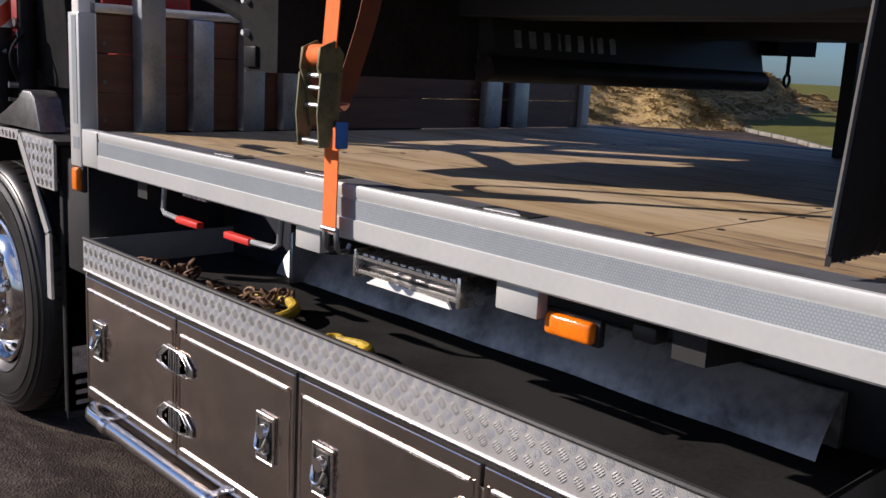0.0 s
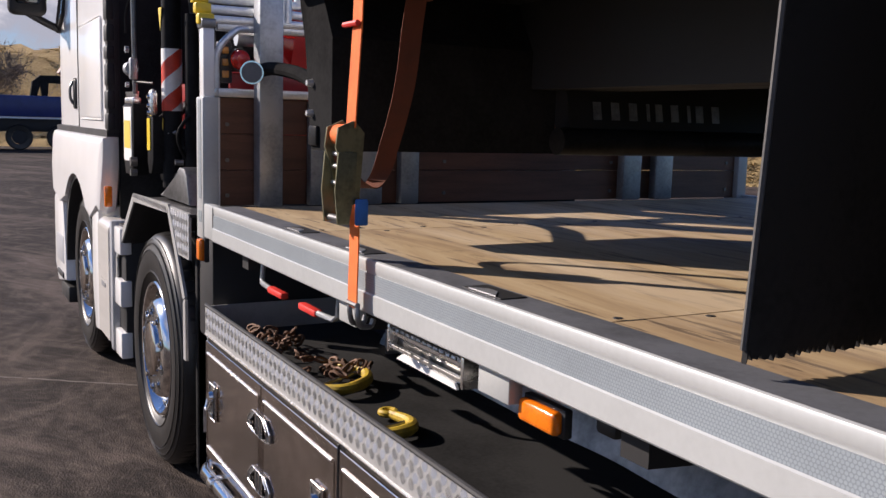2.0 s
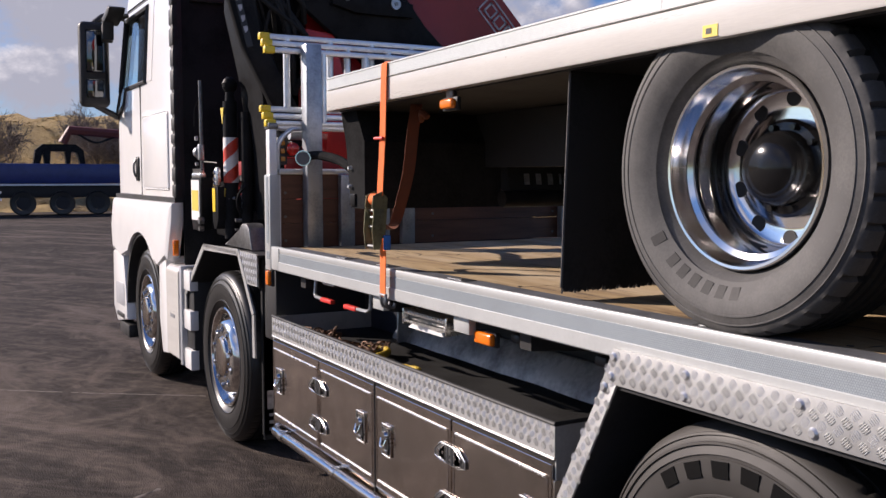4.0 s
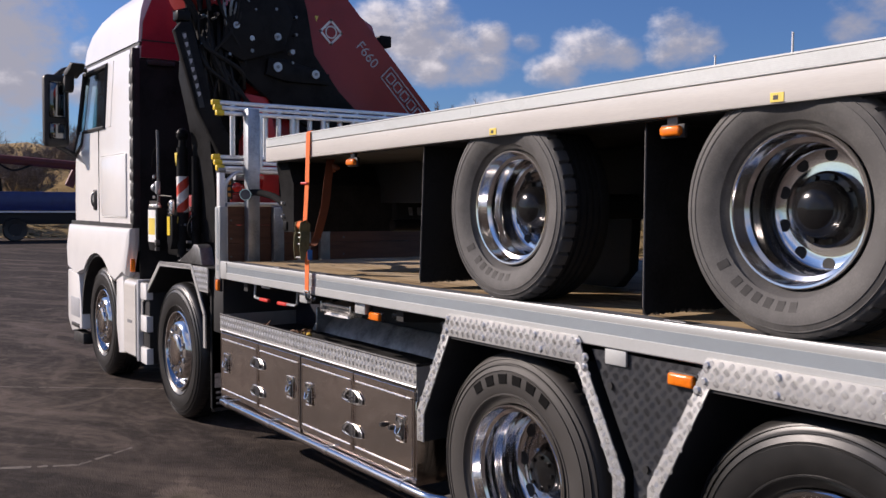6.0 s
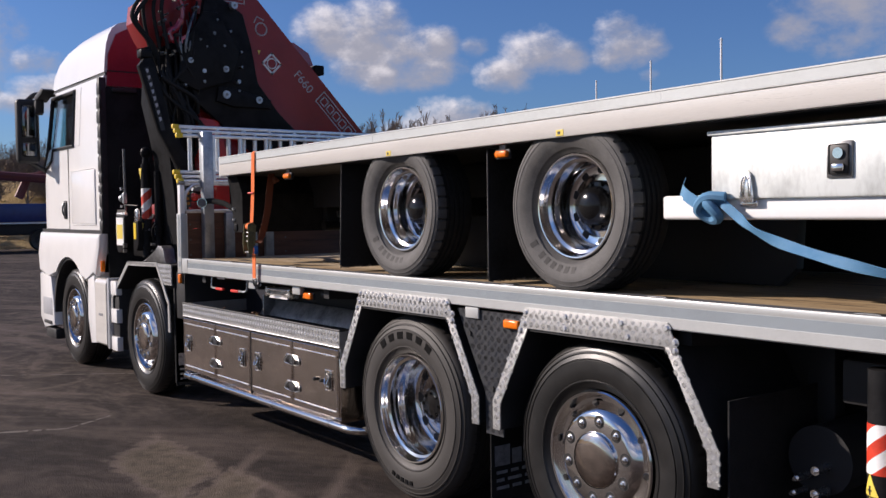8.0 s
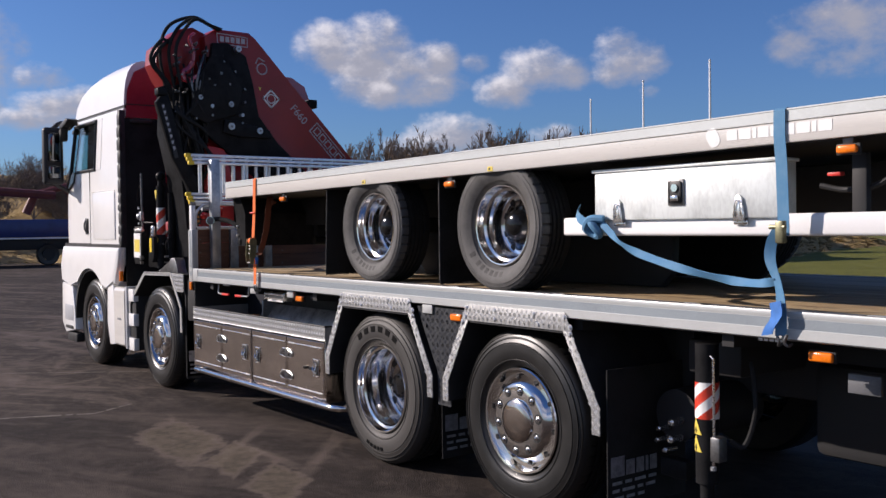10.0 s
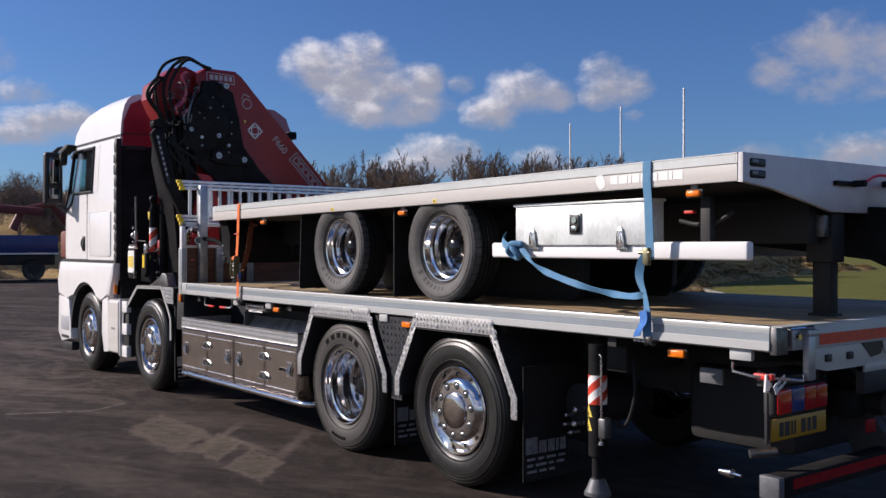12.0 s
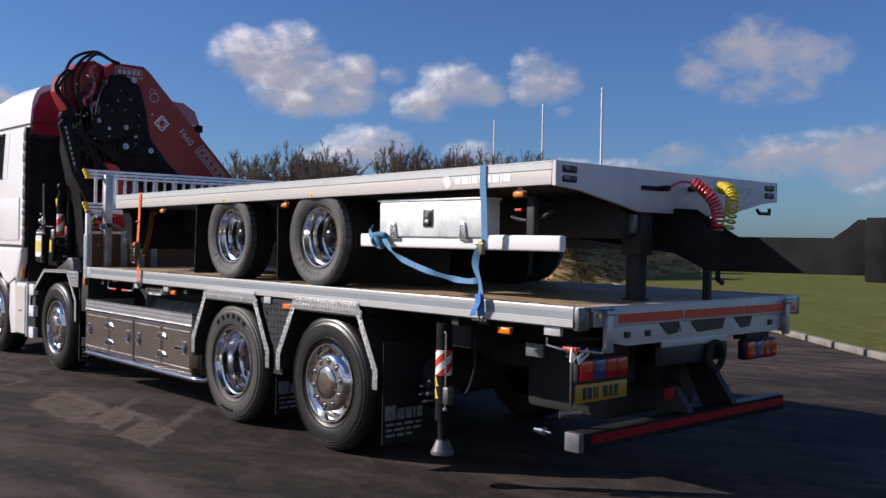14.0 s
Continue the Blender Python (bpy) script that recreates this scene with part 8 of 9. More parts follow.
# bright fittings and discs round the knuckle
rng = random.Random(21)
for k in range(18):
    y, z = rng.uniform(0.06, 0.44), rng.uniform(2.66, 3.40)
    r = rng.choice((0.007, 0.010, 0.014))
    bm = B()
    cyl(bm, (-0.56, y, z), (-0.49 - rng.uniform(0, 0.02), y + rng.uniform(-0.02, 0.02), z + rng.uniform(-0.02, 0.02)), r, r * 0.8, 12)
    cyl(bm, (-0.60, y, z), (-0.55, y, z), r * 1.5, seg=6)
    part("hose_fitting", bm, M("steel"), crane, "bright hydraulic fitting")
# hook
bm = B()
tube(bm, curve_pts([(-0.58, 0.33, 3.50), (-0.56, 0.27, 3.44), (-0.55, 0.30, 3.33), (-0.55, 0.30, 3.24), (-0.55, 0.26, 3.15), (-0.55, 0.19, 3.10), (-0.55, 0.20, 3.04), (-0.55, 0.26, 3.02)], 6), [0.018] * 20 + [0.032] * 18 + [0.024] * 5, 10)
part("crane_hook", bm, M("maroon"), crane, "dark red load hook")
bm = B()
tube(bm, [(-0.80, 1.13 + 0.035 * math.cos(a), 3.43 + 0.035 * math.sin(a)) for a in [2 * math.pi * i / 18 for i in range(18)]], 0.011, 8, closed=True)
part("lifting_eye", bm, M("crane_black"), boom)
bm = B()
box(bm, -0.78, -0.62, 1.62, 1.72, 2.86, 2.95, 0.01)
part("work_light", bm, M("crane_black"), boom)

# pale marks on the boom: outlined maker's plates as plain shapes, and the type number
def on_boom(y, z, along=0.0, across=0.0):
    d = Vector((0.693, -0.721))
    n = Vector((0.721, 0.693))
    return y + d.x * along + n.x * across, z + d.y * along + n.y * across


def outline(pts, w):
    """A thin frame round a polygon on the boom's face."""
    bm = B()
    n = len(pts)
    for i in range(n):
        a, b = Vector(pts[i]), Vector(pts[(i + 1) % n])
        d = (b - a).normalized() * w / 2
        m = Vector((-d.y, d.x))
        a, b = a - d, b + d
        prism(bm, [tuple(a - m), tuple(b - m), tuple(b + m), tuple(a + m)], "x", -0.5985, -0.5965)
    return bm


part("plate_outline", outline([(0.57, 3.535), (0.90, 3.52), (0.90, 3.425), (0.58, 3.435)], 0.009), M("boom_ink"), boom)
for k in range(5):
    bm = B()
    y = 0.605 + k * 0.057
    prism(bm, [(y, 3.455), (y + 0.042, 3.453), (y + 0.042, 3.508), (y, 3.510)], "x", -0.5985, -0.5965)
    part("print_block", bm, M("boom_ink"), boom)
p = [on_boom(1.70, 2.70), on_boom(1.70, 2.70, 0.50), on_boom(1.70, 2.70, 0.50, -0.13), on_boom(1.70, 2.70, 0, -0.13)]
part("plate_outline", outline(p, 0.010), M("boom_ink"), boom)
for k in range(5):
    a = 0.035 + k * 0.092
    q = [on_boom(1.70, 2.70, a, -0.03), on_boom(1.70, 2.70, a + 0.066, -0.03), on_boom(1.70, 2.70, a + 0.066, -0.10), on_boom(1.70, 2.70, a, -0.10)]
    part("print_block", outline(q, 0.012), M("boom_ink"), boom)
part("emblem", outline([(1.16, 3.01), (1.25, 2.92), (1.16, 2.83), (1.07, 2.92)], 0.018), M("white_ink"), boom, "pale diamond emblem")
bm = B()
tube(bm, [(-0.598, 1.16 + 0.045 * math.cos(a), 2.92 + 0.045 * math.sin(a)) for a in [2 * math.pi * i / 24 for i in range(24)]], 0.006, 6, closed=True)
part("emblem_ring", bm, M("white_ink"), boom)
bm = B()
tube(bm, [(-0.598, 1.06 + 0.055 * math.cos(a), 3.22 + 0.055 * math.sin(a)) for a in [2 * math.pi * i / 24 for i in range(24)]], 0.007, 6, closed=True)
tube(bm, [(-0.598, 0.99, 3.27), (-0.598, 1.02, 3.33), (-0.598, 1.09, 3.30)], 0.007, 6)
part("emblem_ring", bm, M("boom_ink"), boom)
bm = B()
prism(bm, [(1.02, 3.03), (1.05, 3.03), (1.035, 2.99)], "x", -0.5985, -0.5965)
part("warning_label", bm, M("sticker"), boom)
fc = bpy.data.curves.new("type_number", "FONT")
fc.body, fc.size, fc.extrude = "F660", 0.118, 0.001
fc.materials.append(M("boom_ink"))
txt = new("type_number", fc)
rot = Matrix(((0, 0, 1), (0.693, 0.721, 0), (-0.721, 0.693, 0))).to_4x4()
txt.matrix_basis = Matrix.Translation((-0.5972, 1.375, 2.835)) @ rot
txt.parent = boom
txt.matrix_parent_inverse = world_of(boom).inverted()
tagged(txt, "pale type number on the red boom")

# front stabiliser and lever consoles by the cab
LX, LYY, LR = -1.17, 0.178, 0.044
bm = B()
cyl(bm, (LX, LYY, 1.18), (LX, LYY, 2.02), LR, seg=24)
cyl(bm, (LX, LYY, 2.02), (LX, LYY, 2.09), LR * 0.7, LR * 0.6, 20)
knob = [(0.0005, -0.05), (0.030, -0.042), (0.045, -0.016), (0.047, 0.01), (0.036, 0.034), (0.018, 0.048), (0.0005, 0.05)]
for (ra, ya), (rb, yb) in zip(knob, knob[1:]):
    cyl(bm, (LX, LYY, 2.12 + ya), (LX, LYY, 2.12 + yb), ra, rb, 20, False)
fl = part("stabiliser_leg", bm, M("crane_black"), crane, "raised black stabiliser leg with red and white bands")
warning_bands(fl, LX, LYY, LR, 1.525, 1.80, 0.082, -15)
for z, dx in ((1.98, -0.01), (1.49, 0.0)):
    bm = B()
    prism(bm, [(LX - 0.035 + dx, z), (LX + 0.03 + dx, z), (LX + dx, z - 0.10)], "y", LYY - LR - 0.004, LYY - LR - 0.001)
    part("warning_label", bm, M("sticker"), fl, "yellow warning triangle")
bm = B()
cyl(bm, (LX + 0.10, LYY + 0.07, 1.22), (LX + 0.10, LYY + 0.07, 1.95), 0.035, seg=18)
part("stabiliser_sleeve", bm, M("crane_black"), fl)
bm = B()
box(bm, -1.75, -1.05, 0.24, 0.9, 1.17, 1.36, 0.02)
part("stabiliser_beam", bm, M("crane_black"), crane, "black front stabiliser beam")
bm = B()
box(bm, -1.60, -1.18, 0.30, 1.6, 1.44, 1.66, 0.02)
vb = part("valve_bank", bm, M("red"), crane, "red painted valve bank")
for k in range(6):
    part("valve_cap", cyl(B(), (-1.55 + k * 0.065, 0.302, 1.55), (-1.55 + k * 0.065, 0.275, 1.55), 0.018, seg=12), M("steel"), vb)


def lever_console(x0, x1, y0, z0, z1, mat, label):
    bm = B()
    prism(bm, [(x0, z0 + 0.05), (x0 + 0.03, z0), (x1 - 0.04, z0), (x1, z0 + 0.07), (x1, z1), (x0, z1)], "y", y0, y0 + 0.075, 0.004)
    return part("lever_console", bm, M(mat), crane, label)


cs = lever_console(-1.615, -1.385, 0.046, 1.22, 1.555, "crane_black", "black lever console with a white and yellow label")
bm = B()
box(bm, -1.60, -1.41, 0.041, 0.0455, 1.285, 1.54, 0.001, 1)
lb = part("white_label", bm, M("white_ink"), cs, "white label plate")
bm = B()
box(bm, -1.585, -1.425, 0.0395, 0.0408, 1.345, 1.475)
part("yellow_label", bm, M("sticker"), lb)
for k in range(4):
    x = -1.60 + k * 0.055
    bm = B()
    box(bm, x - 0.018, x + 0.018, 0.05, 0.09, 1.555, 1.585, 0.006)
    cyl(bm, (x, 0.07, 1.585), (x, 0.068, 1.612), 0.013, 0.016, 12)
    part("lever", bm, M("inox_trim"), cs, "bright lever knob")
for z, r in ((1.285, 0.022), (1.235, 0.016)):
    part("console_eye", cyl(B(), (-1.385, 0.06, z), (-1.385, 0.03, z), r, seg=14), M("steel"), cs)
c2 = lever_console(-1.275, -1.155, 0.088, 1.24, 1.50, "crane_black", "small black lever console with a yellow strip")
bm = B()
box(bm, -1.258, -1.198, 0.083, 0.0875, 1.345, 1.49, 0.001, 1)
part("yellow_label", bm, M("yellow"), c2)
bm = B()
box(bm, -1.222, -1.155, 0.080, 0.112, 1.495, 1.62, 0.02, 4)
cv = part("valve_body", bm, M("inox_trim"), c2, "bright rounded valve body")
for z in (1.585, 1.545, 1.515):
    part("valve_cap", cyl(B(), (-1.187, 0.082, z), (-1.187, 0.070, z), 0.013, 0.009, 12), M("chrome"), cv)
bm = B()
tube(bm, [(-1.372, 0.055, 1.60), (-1.372, 0.050, 2.16)], 0.011, 10)
pl = part("pole", bm, M("steel"), crane, "slim grey upright pole with a clamp")
bm = B()
box(bm, -1.39, -1.35, 0.03, 0.065, 1.665, 1.765, 0.008)
cyl(bm, (-1.43, 0.045, 1.715), (-1.39, 0.045, 1.715), 0.034, 0.030, 16)
cyl(bm, (-1.372, 0.028, 1.80), (-1.372, 0.012, 1.80), 0.014, seg=12)
cyl(bm, (-1.372, 0.028, 1.64), (-1.372, 0.012, 1.64), 0.012, seg=12)
part("pole_clamp", bm, M("galv"), pl, "pale cast clamp")
bm = B()
tube(bm, curve_pts([(-1.372, 0.045, 2.05), (-1.43, 0.03, 1.98), (-1.45, 0.03, 1.88)], 5), 0.006, 6)
part("pole_cord", bm, M("flap"), pl)
bm = B()
tube(bm, [(-1.36, 0.05, 1.655), (-1.19, 0.10, 1.645)], 0.006, 8)
part("control_rod", bm, M("crane_black"), crane)
bm = B()
box(bm, -1.112, -1.05, 0.222, 0.236, 1.375, 1.525, 0.006)
tg = part("tag", bm, M("white_ink"), crane, "small pale tag with red print")
for z in (1.40, 1.45):
    part("tag_print", box(B(), -1.095, -1.067, 0.2205, 0.222, z, z + 0.03), M("dulltape"), tg)
rng = random.Random(5)
for k in range(11):
    x0 = rng.uniform(-1.55, -1.0)
    bm = B()
    tube(bm, curve_pts([(x0, 0.32, 1.58), (x0 + rng.uniform(-0.1, 0.1), 0.18 + rng.uniform(-0.03, 0.05), 1.42), (x0 + rng.uniform(-0.1, 0.15), 0.3, 1.20)], 6), rng.choice((0.008, 0.012)), 8)
    part("hydraulic_hose", bm, M("flap"), crane)
for k in range(9):
    x0, z0 = rng.uniform(-1.35, -1.0), rng.uniform(1.22, 1.44)
    bm = B()
    cyl(bm, (x0, 0.19, z0), (x0 + rng.uniform(-0.02, 0.02), 0.155, z0 + rng.uniform(-0.01, 0.01)), rng.choice((0.008, 0.013)), seg=10)
    part("hose_fitting", bm, M("steel"), crane)

# ---- ladder, straps, chains ----
ladder = thing("ladder", (0.02, 1.2, 1.82), "three-part aluminium ladder on edge with yellow end caps", "ladder")
for x, dz in ((-0.055, 0.045), (-0.018, 0.008), (0.02, -0.030)):
    for z in (2.215 + dz, 1.855 + dz):
        bm = B()
        box(bm, x - 0.013, x + 0.013, 0.03, 2.46, z - 0.014, z + 0.014, 0.004)
        part("stile", bm, M("alu"), ladder)
        bm = B()
        box(bm, x - 0.018, x + 0.018, -0.005, 0.05, z - 0.018, z + 0.018, 0.006)
        part("end_cap", bm, M("yellow"), ladder, "yellow plastic end cap")
    # rungs drawn thick and staggered to make the ladder's shadow denser
    for k in range(10):
        y = 0.14 + k * 0.235 + (x + 0.055) * 2.2
        bm = B()
        cyl(bm, (x, y, 1.86 + dz), (x, y, 2.21 + dz), 0.018, seg=12)
        part("rung", bm, M("alu"), ladder)
# lamps hanging between the headboard and the ladder
beacon = thing("lamp_cluster", (0.0, 0.2, 1.70), "red lamp, amber lamp and chrome work lamp on the headboard", "lamps")
bm = B()
cyl(bm, (-0.03, 0.145, 1.700), (0.005, 0.145, 1.700), 0.040, 0.036, 20)
rl = part("lamp_housing", bm, M("blackplastic"), beacon)
bm = B()
for (xa, ra), (xb, rb) in zip(((0.005, 0.034), (0.020, 0.030), (0.029, 0.018)), ((0.020, 0.030), (0.029, 0.018), (0.032, 0.0005))):
    cyl(bm, (xa, 0.145, 1.700), (xb, 0.145, 1.700), ra, rb, 20, False)
part("red_lens", bm, M("bright_lens"), rl, "domed red-orange lens")
bm = B()
box(bm, -0.05, -0.02, 0.075, 0.125, 1.62, 1.76, 0.006)
al = part("amber_lamp", bm, M("blackplastic"), beacon, "upright lamp with three amber cells")
for z in (1.65, 1.69, 1.73):
    bm = B()
    box(bm, -0.0205, -0.012, 0.088, 0.112, z - 0.012, z + 0.012, 0.004)
    part("amber_cell", bm, M("amber_dull"), al)
bm = B()
box(bm, -0.06, -0.04, 0.12, 0.42, 1.58, 1.66, 0.01)
part("red_bracket", bm, M("red"), beacon)
bm = B()
cyl(bm, (0.12, 0.150, 1.650), (0.185, 0.130, 1.650), 0.032, 0.038, 20)
wl2 = part("round_lamp", bm, M("chrome"), beacon, "round chrome work lamp")
bm = B()
cyl(bm, (0.185, 0.130, 1.650), (0.187, 0.1294, 1.650), 0.033, seg=20)
part("lamp_lens", bm, M("rail_top"), wl2)
bm = B()
tube(bm, curve_pts([(0.13, 0.16, 1.655), (0.20, 0.20, 1.665), (0.45, 0.21, 1.635), (0.75, 0.18, 1.565), (0.96, 0.14, 1.53)], 6), 0.022, 10)
part("lamp_cable", bm, M("matt_black"), wl2, "thick black cable sleeve")
bm = B()
cyl(bm, (-0.03, 0.14, 1.775), (-0.03, 0.30, 1.775), 0.028, seg=16)
part("strip_lamp", bm, M("alu"), beacon)

bm = B()
prism(bm, [(0.235, 1.80), (0.345, 1.795), (0.330, 1.69)], "x", -0.012, -0.006, 0.002)
part("red_triangle", bm, M("redlens"), beacon, "red triangular reflector")

# orange ratchet strap
strap = thing("ratchet_strap", (1.40, -0.03, 1.10), "orange ratchet strap holding down the trailer", "strap")
SX = 1.405


def strap_line(z0, z1, x0, x1, n=10, y=-0.026):
    return [(x0 + (x1 - x0) * i / n, y + 0.002 * math.sin(5 * i / n), z0 + (z1 - z0) * i / n) for i in range(n + 1)]


UX = 1.42
zt_ = deck_z(UX)
bm = B()
ribbon(bm, [(UX, 0.6, zt_ + 0.004), (UX, 0.05, zt_ + 0.004), (UX, -0.012, zt_ + 0.003), (UX, -0.024, zt_ - 0.006), (UX, -0.026, zt_ - 0.05), (UX - 0.008, -0.028, 1.70), (UX - 0.022, -0.034, 1.49)], lambda i: (1, 0, 0), 0.046)
part("upper_webbing", bm, M("orange_web"), strap, "orange webbing from the deck to the ratchet")
bm = B()
ribbon(bm, strap_line(1.345, 1.115, SX - 0.006, SX + 0.002), lambda i: (1, 0, 0), 0.046)
part("lower_webbing", bm, M("orange_web"), strap, "orange webbing down to the rail hook")
# loose tail hanging inside; its shade is put into the webbing colour
bm = B()
ribbon(bm, curve_pts([(1.36, 0.14, 1.84), (1.345, 0.13, 1.72), (1.33, 0.12, 1.58), (1.30, 0.10, 1.45), (1.295, 0.08, 1.385), (1.32, 0.04, 1.36), (1.37, -0.02, 1.385), (1.385, -0.045, 1.43)], 6), lambda i: (0.30, 1, 0.1) if i < 26 else (0.8, 0.6, 0.0), 0.046)
part("loose_tail", bm, M("shaded_dirty_web"), strap, "loose orange webbing tail")
bm = B()
tube(bm, curve_pts([(1.36, 0.15, 1.83), (1.33, 0.14, 1.80), (1.36, 0.16, 1.775), (1.40, 0.14, 1.80), (1.43, 0.15, 1.78)], 5), 0.012, 8)
part("knot", bm, M("shaded_dirty_web"), strap)
# ratchet: two side plates, drum, handle bars
RX0, RX1 = 1.355, 1.415
for x in (RX0, RX1):
    bm = B()
    prism(bm, [(-0.070, 1.49), (-0.035, 1.505), (-0.012, 1.48), (-0.016, 1.42), (-0.022, 1.335), (-0.048, 1.33), (-0.058, 1.40), (-0.075, 1.45)], "x", x - 0.003, x + 0.003)
    part("ratchet_plate", bm, M("ratchet"), strap, "olive zinc ratchet plate")
bm = B()
cyl(bm, (RX0, -0.045, 1.475), (RX1, -0.045, 1.475), 0.022, seg=20)
part("ratchet_drum", bm, M("orange_web"), strap)
for z in (1.375, 1.41, 1.435):
    part("ratchet_bar", cyl(B(), (RX0 - 0.003, -0.055, z), (RX1 + 0.003, -0.055, z), 0.005, seg=10), M("alu"), strap)
bm = B()
for x in (RX0 - 0.007, RX1 + 0.007):
    prism(bm, [(-0.072, 1.44), (-0.030, 1.44), (-0.034, 1.36), (-0.046, 1.292), (-0.072, 1.292), (-0.078, 1.36)], "x", x - 0.0025, x + 0.0025, 0.001)
rh = part("ratchet_handle", bm, M("ratchet"), strap, "olive zinc ratchet handle")
part("handle_bar", cyl(B(), (RX0 - 0.009, -0.060, 1.302), (RX1 + 0.009, -0.060, 1.302), 0.008, seg=12), M("steel"), rh)
bm = B()
box(bm, RX1 + 0.011, RX1 + 0.022, -0.036, -0.008, 1.290, 1.345, 0.004)
part("blue_tag", bm, M("blue_bright"), strap)
bm = B()
for dx in (-0.018, 0.022):
    tube(bm, curve_pts([(SX + dx, -0.026, 1.125), (SX + dx + 0.006, -0.028, 1.10), (SX + dx + 0.004, -0.020, 1.078), (SX + dx, 0.004, 1.075), (SX + dx, 0.012, 1.09)], 5), 0.006, 8)
tube(bm, [(SX - 0.024, -0.028, 1.122), (SX + 0.028, -0.028, 1.122)], 0.006, 8)
part("rail_hook", bm, M("steel"), strap, "twin steel claw hook")
bm = B()
cyl(bm, (1.36, -0.036, 1.70), (1.43, -0.036, 1.70), 0.006, seg=8)
part("strap_pin", bm, M("redgrip"), strap)

# blue strap
bstrap = thing("blue_strap", (6.13, -0.03, 1.10), "faded blue webbing strap knotted round the trailer", "strap")
bx = 6.135
zt_ = deck_z(bx)
bm = B()
ribbon(bm, [(bx, 1.2, zt_ + 0.004), (bx, 0.05, zt_ + 0.004), (bx, -0.012, zt_ + 0.004), (bx, -0.026, zt_ - 0.004), (bx, -0.028, zt_ - 0.10), (bx + 0.005, -0.02, 1.80), (bx + 0.005, -0.01, 1.62), (bx, 0.0, 1.52)], lambda i: (1, 0, 0), 0.052)
part("upper_webbing", bm, M("blue_web"), bstrap, "faded blue webbing over the deck")
bm = B()
ribbon(bm, curve_pts([(bx - 0.005, -0.01, 1.57), (bx - 0.03, -0.035, 1.50), (bx - 0.028, -0.05, 1.42), (bx + 0.0, -0.04, 1.33), (bx + 0.01, -0.035, 1.24), (bx + 0.005, -0.03, 1.12)], 6), lambda i: (1, 0.2 + 0.5 * math.sin(i * 0.25), 0), 0.044)
part("lower_webbing", bm, M("blue_web"), bstrap, "twisted blue webbing down to the rail hook")
bm = B()
ribbon(bm, curve_pts([(bx - 0.01, -0.045, 1.255), (bx + 0.0, -0.052, 1.20), (bx - 0.03, -0.055, 1.15), (bx - 0.045, -0.05, 1.12)], 6), lambda i: (1, -0.2, 0.2), 0.060)
part("strap_end", bm, M("blue_bright"), bstrap, "bright blue strap end")
bm = B()
box(bm, bx - 0.002, bx + 0.035, -0.06, -0.03, 1.49, 1.58, 0.006)
cyl(bm, (bx - 0.03, -0.05, 1.555), (bx + 0.04, -0.05, 1.555), 0.010, seg=10)
part("ratchet", bm, M("ratchet"), bstrap, "small ratchet buckle")
bm = B()
for s in (-1, 1):
    tube(bm, curve_pts([(bx + 0.01 + s * 0.024, -0.03, 1.125), (bx + 0.01 + s * 0.012, -0.032, 1.095), (bx + 0.01 + s * 0.022, -0.02, 1.078), (bx + 0.01 + s * 0.02, 0.01, 1.085)], 5), 0.006, 8)
part("rail_hook", bm, M("steel"), bstrap)
# loose end: from the side guard, a knot, a long slack loop to the strap
bm = B()
loose = curve_pts([(4.84, 0.16, 1.66), (4.90, 0.08, 1.62), (5.02, 0.055, 1.565), (5.10, 0.045, 1.565)], 6)
ribbon(bm, loose, lambda i: (0.35, 0.0, 1), 0.046)
part("loose_webbing", bm, M("blue_web"), bstrap)
bm = B()
tube(bm, curve_pts([(5.02, 0.05, 1.60), (5.06, 0.02, 1.575), (5.09, 0.04, 1.53), (5.04, 0.07, 1.52), (5.00, 0.04, 1.555), (5.05, 0.02, 1.60), (5.12, 0.04, 1.60)], 6), 0.020, 8)
part("knot", bm, M("blue_web"), bstrap, "loose knot")
bm = B()
slack = curve_pts([(5.10, 0.04, 1.585), (5.20, 0.02, 1.52), (5.32, -0.01, 1.46), (5.55, -0.02, 1.395), (5.80, -0.02, 1.345), (6.0, -0.03, 1.325), (6.12, -0.035, 1.335)], 8)
ribbon(bm, slack, lambda i: (0.1, math.sin(i * 0.35) * 0.8, 1.0), 0.038)
part("slack_webbing", bm, M("blue_web"), bstrap, "slack twisted blue webbing")

# chains and yellow hooks in the tray
rng = random.Random(9)
chain = thing("chain", (0.5, 0.18, 0.767), "heap of rusty lifting chain in the tray", "chain")
link_me = None
for k in range(70):
    t = k / 69
    p = Vector((0.22 + 0.63 * t + rng.uniform(-0.05, 0.05), max(0.06, 0.10 + 0.08 * math.sin(t * 9) + rng.uniform(-0.05, 0.05) + 0.08 * t), 0.777 + rng.uniform(0, 0.055) * (1 - 0.3 * t)))
    if link_me is None:
        b_ = B()
        tube(b_, [((0.022 if abs(math.cos(a)) > 0.3 else 0.018) * math.cos(a), 0.010 * math.sin(a), 0) for a in [2 * math.pi * i / 12 for i in range(12)]], 0.0048, 6, closed=True)
        link_me = mesh_of("chain_link", b_, M("rust"))
    part("chain_link", link_me, None, chain, m=Matrix.Translation(p) @ Euler((rng.uniform(0, 6), rng.uniform(-0.7, 0.7), rng.uniform(0, 6))).to_matrix().to_4x4())
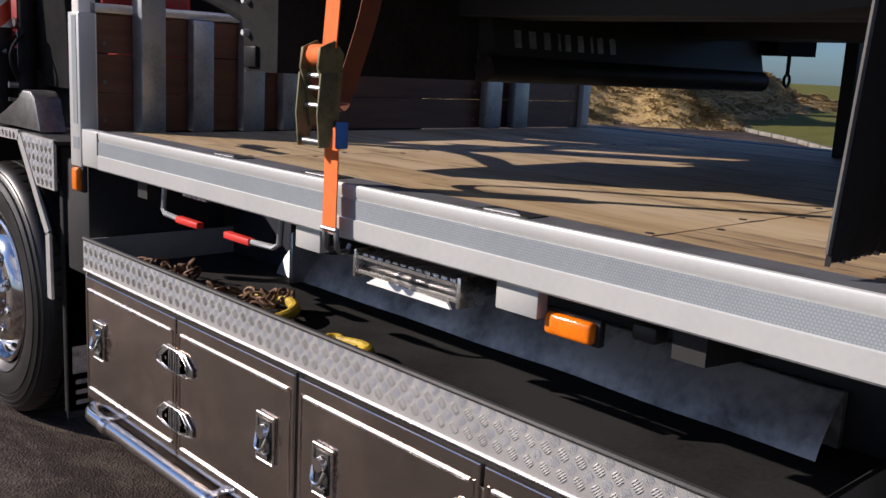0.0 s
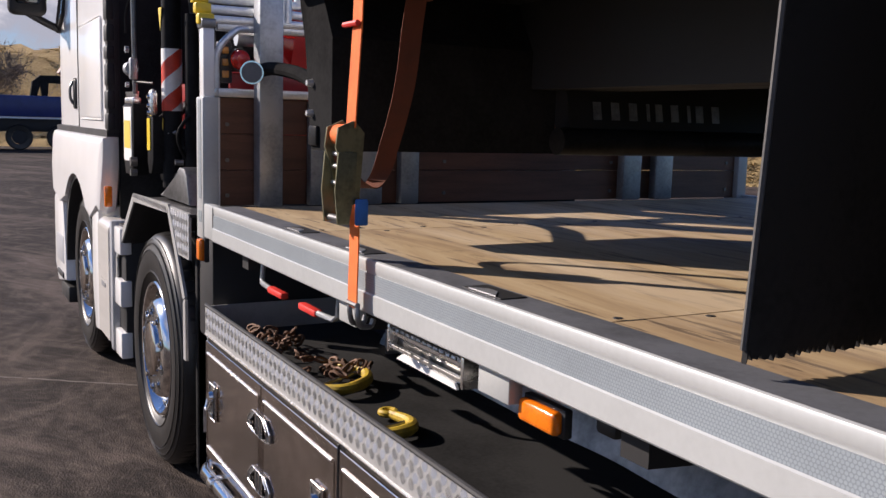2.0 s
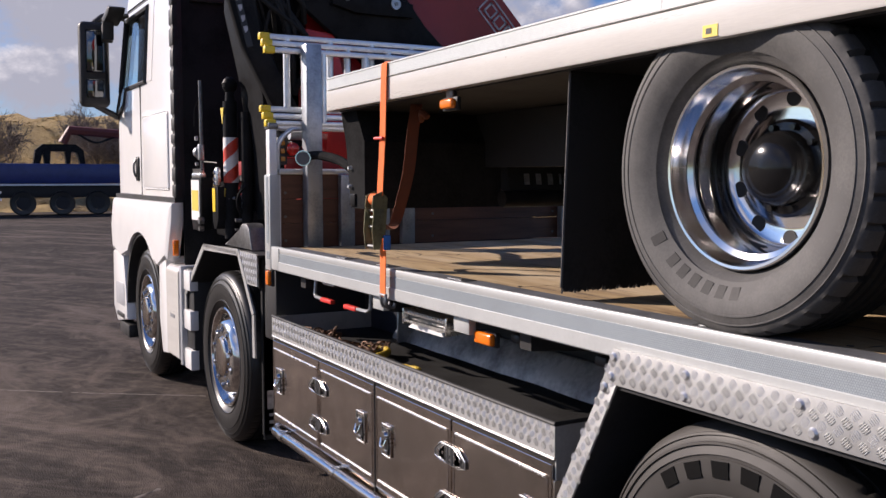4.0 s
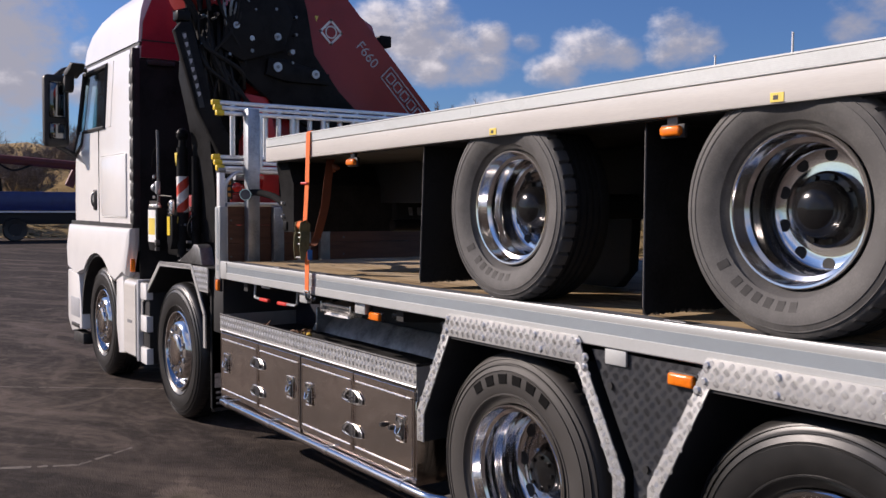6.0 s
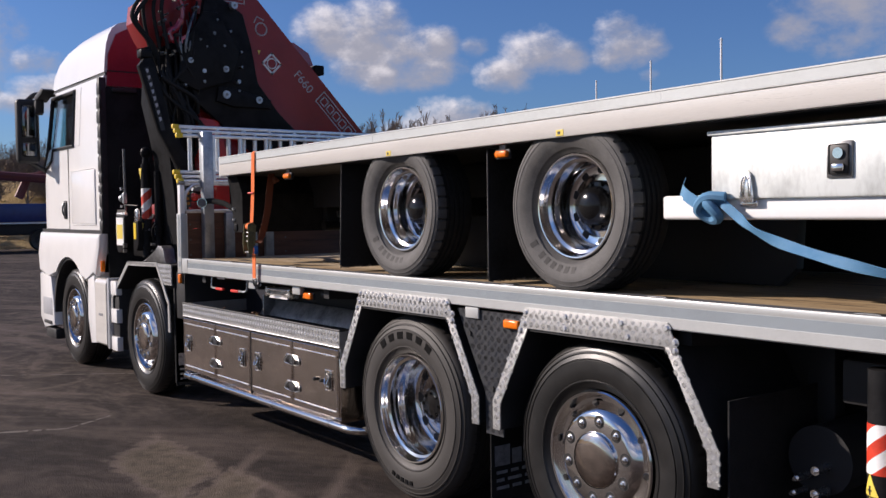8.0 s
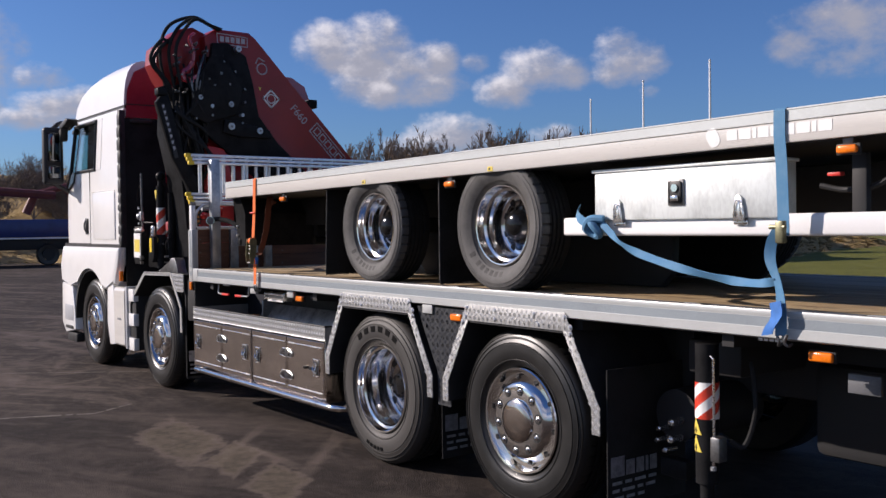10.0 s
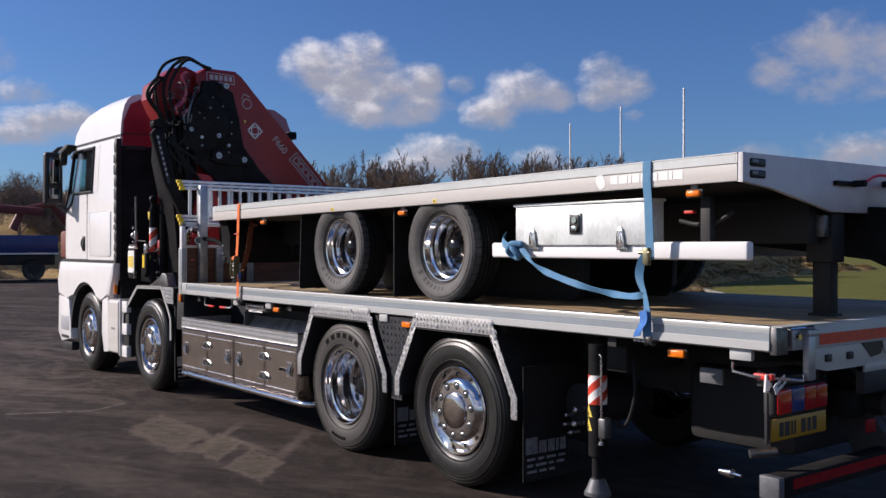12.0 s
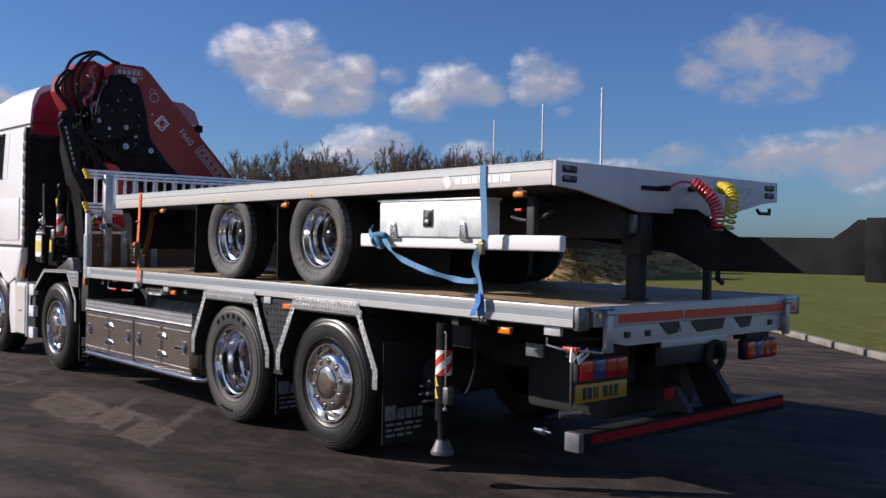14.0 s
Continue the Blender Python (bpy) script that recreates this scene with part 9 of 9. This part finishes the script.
for k, (ctrl, lab) in enumerate((([(0.71, 0.23, 0.790), (0.81, 0.26, 0.800), (0.91, 0.23, 0.800), (0.95, 0.15, 0.795), (0.89, 0.09, 0.790)], "worn yellow lifting hook lying in the tray"),
                                 ([(1.17, 0.18, 0.787), (1.25, 0.192, 0.790), (1.305, 0.168, 0.792), (1.31, 0.11, 0.788), (1.265, 0.092, 0.785)], "worn yellow lifting hook lying in the tray"))):
    hk = thing("lifting_hook", (ctrl[0][0], ctrl[0][1], 0.767), lab, "hook", "hooks in the tray")
    bm = B()
    pts = curve_pts(ctrl, 6)
    tube(bm, pts, [0.011 + 0.005 * math.sin(math.pi * i / (len(pts) - 1)) for i in range(len(pts))], 10)
    part("hook_body", bm, M("ochre"), hk)
    bm = B()
    c = Vector(ctrl[0])
    tube(bm, [tuple(c + Vector((-0.015 + 0.018 * math.cos(a), 0.018 * math.sin(a), 0))) for a in [2 * math.pi * i / 16 for i in range(16)]], 0.009, 8, closed=True)
    part("hook_eye", bm, M("ochre"), hk)
    bm = B()
    tube(bm, [ctrl[1], tuple(Vector(ctrl[-1]).lerp(Vector(ctrl[1]), 0.15))], 0.006, 8)
    part("hook_latch", bm, M("steel"), hk)

# ---- the blue lorry at the far side of the yard ----
lorry = thing("lorry", (-38, 2.0, 0), "blue dropside lorry with a red timber crane parked far off", "lorry")
bm = B()
box(bm, -39.6, -37.4, -4.0, 9.5, 1.30, 2.12, 0.05)
part("dropside", bm, M("bluepaint"), lorry, "blue dropside body")
bm = B()
box(bm, -37.4, -37.36, -4.0, 9.5, 1.22, 1.29)
part("side_stripe", bm, M("white_ink"), lorry)
bm = B()
box(bm, -39.5, -37.6, -4.0, 9.4, 0.72, 1.25, 0.05)
part("lorry_chassis", bm, M("black"), lorry)
tyre_far = mesh_of("tyre", lathe(B(), [(0.28, 0.0), (0.46, -0.02), (0.5, 0.03), (0.5, 0.25), (0.28, 0.28)], 28), M("rubber"))
for y in (2.4, 3.9, 5.3, 8.4):
    m = pose(-37.4, y, 0.5, 0, 0, 90)
    part("tyre", tyre_far, None, lorry, m=m)
    bm = B()
    cyl(bm, (-37.5, y, 0.5), (-37.38, y, 0.5), 0.27, seg=20)
    part("wheel_disc", bm, M("black"), lorry)
bm = B()
box(bm, -39.6, -37.5, -6.4, -4.2, 0.9, 3.3, 0.12)
part("lorry_cab", bm, M("bluepaint"), lorry)
bm = B()
for z in (0.62, 0.90):
    box(bm, -37.42, -37.38, -3.5, 1.6, z, z + 0.1)
part("side_guard", bm, M("alu"), lorry)
bm = B()
tube(bm, [(-38.4, 4.1, 3.0), (-38.4, 4.4, 3.55), (-38.4, 6.0, 3.45), (-38.4, 9.0, 3.25)], 0.20, 8)
part("crane_arm", bm, M("old_red"), lorry, "red timber crane arm")
bm = B()
prism(bm, [(2.9, 2.1), (3.0, 2.7), (3.3, 2.95), (4.6, 2.95), (4.9, 2.7), (4.95, 2.1), (4.75, 2.1), (4.65, 2.6), (4.4, 2.65), (4.35, 2.1), (4.2, 2.1), (4.15, 2.65), (3.6, 2.65), (3.55, 2.1), (3.35, 2.1), (3.3, 2.6), (3.15, 2.1)], "x", -38.6, -38.2)
part("timber_grab", bm, M("crane_black"), lorry, "dark timber grab")
bm = B()
tube(bm, curve_pts([(-38.35, 4.7, 3.4), (-38.3, 5.4, 3.05), (-38.35, 6.2, 3.3)], 6), 0.05, 6)
part("crane_hose", bm, M("flap"), lorry)
# red plant beyond the cab
digger = thing("excavator", (-39.5, 11.5, 0), "red tracked machine parked below the bank", "excavator")
bm = B()
box(bm, -41, -38.5, 10.6, 13.6, 1.0, 2.4, 0.15)
part("machine_body", bm, M("old_red"), digger)
bm = B()
box(bm, -40.8, -38.6, 10.4, 13.8, 0.02, 0.95, 0.25)
part("tracks", bm, M("black"), digger)
bm = B()
tube(bm, [(-39.2, 10.9, 2.2), (-39.0, 9.6, 3.7), (-38.8, 8.2, 3.3), (-38.8, 7.8, 2.4)], 0.2, 8)
part("machine_arm", bm, M("old_red"), digger)
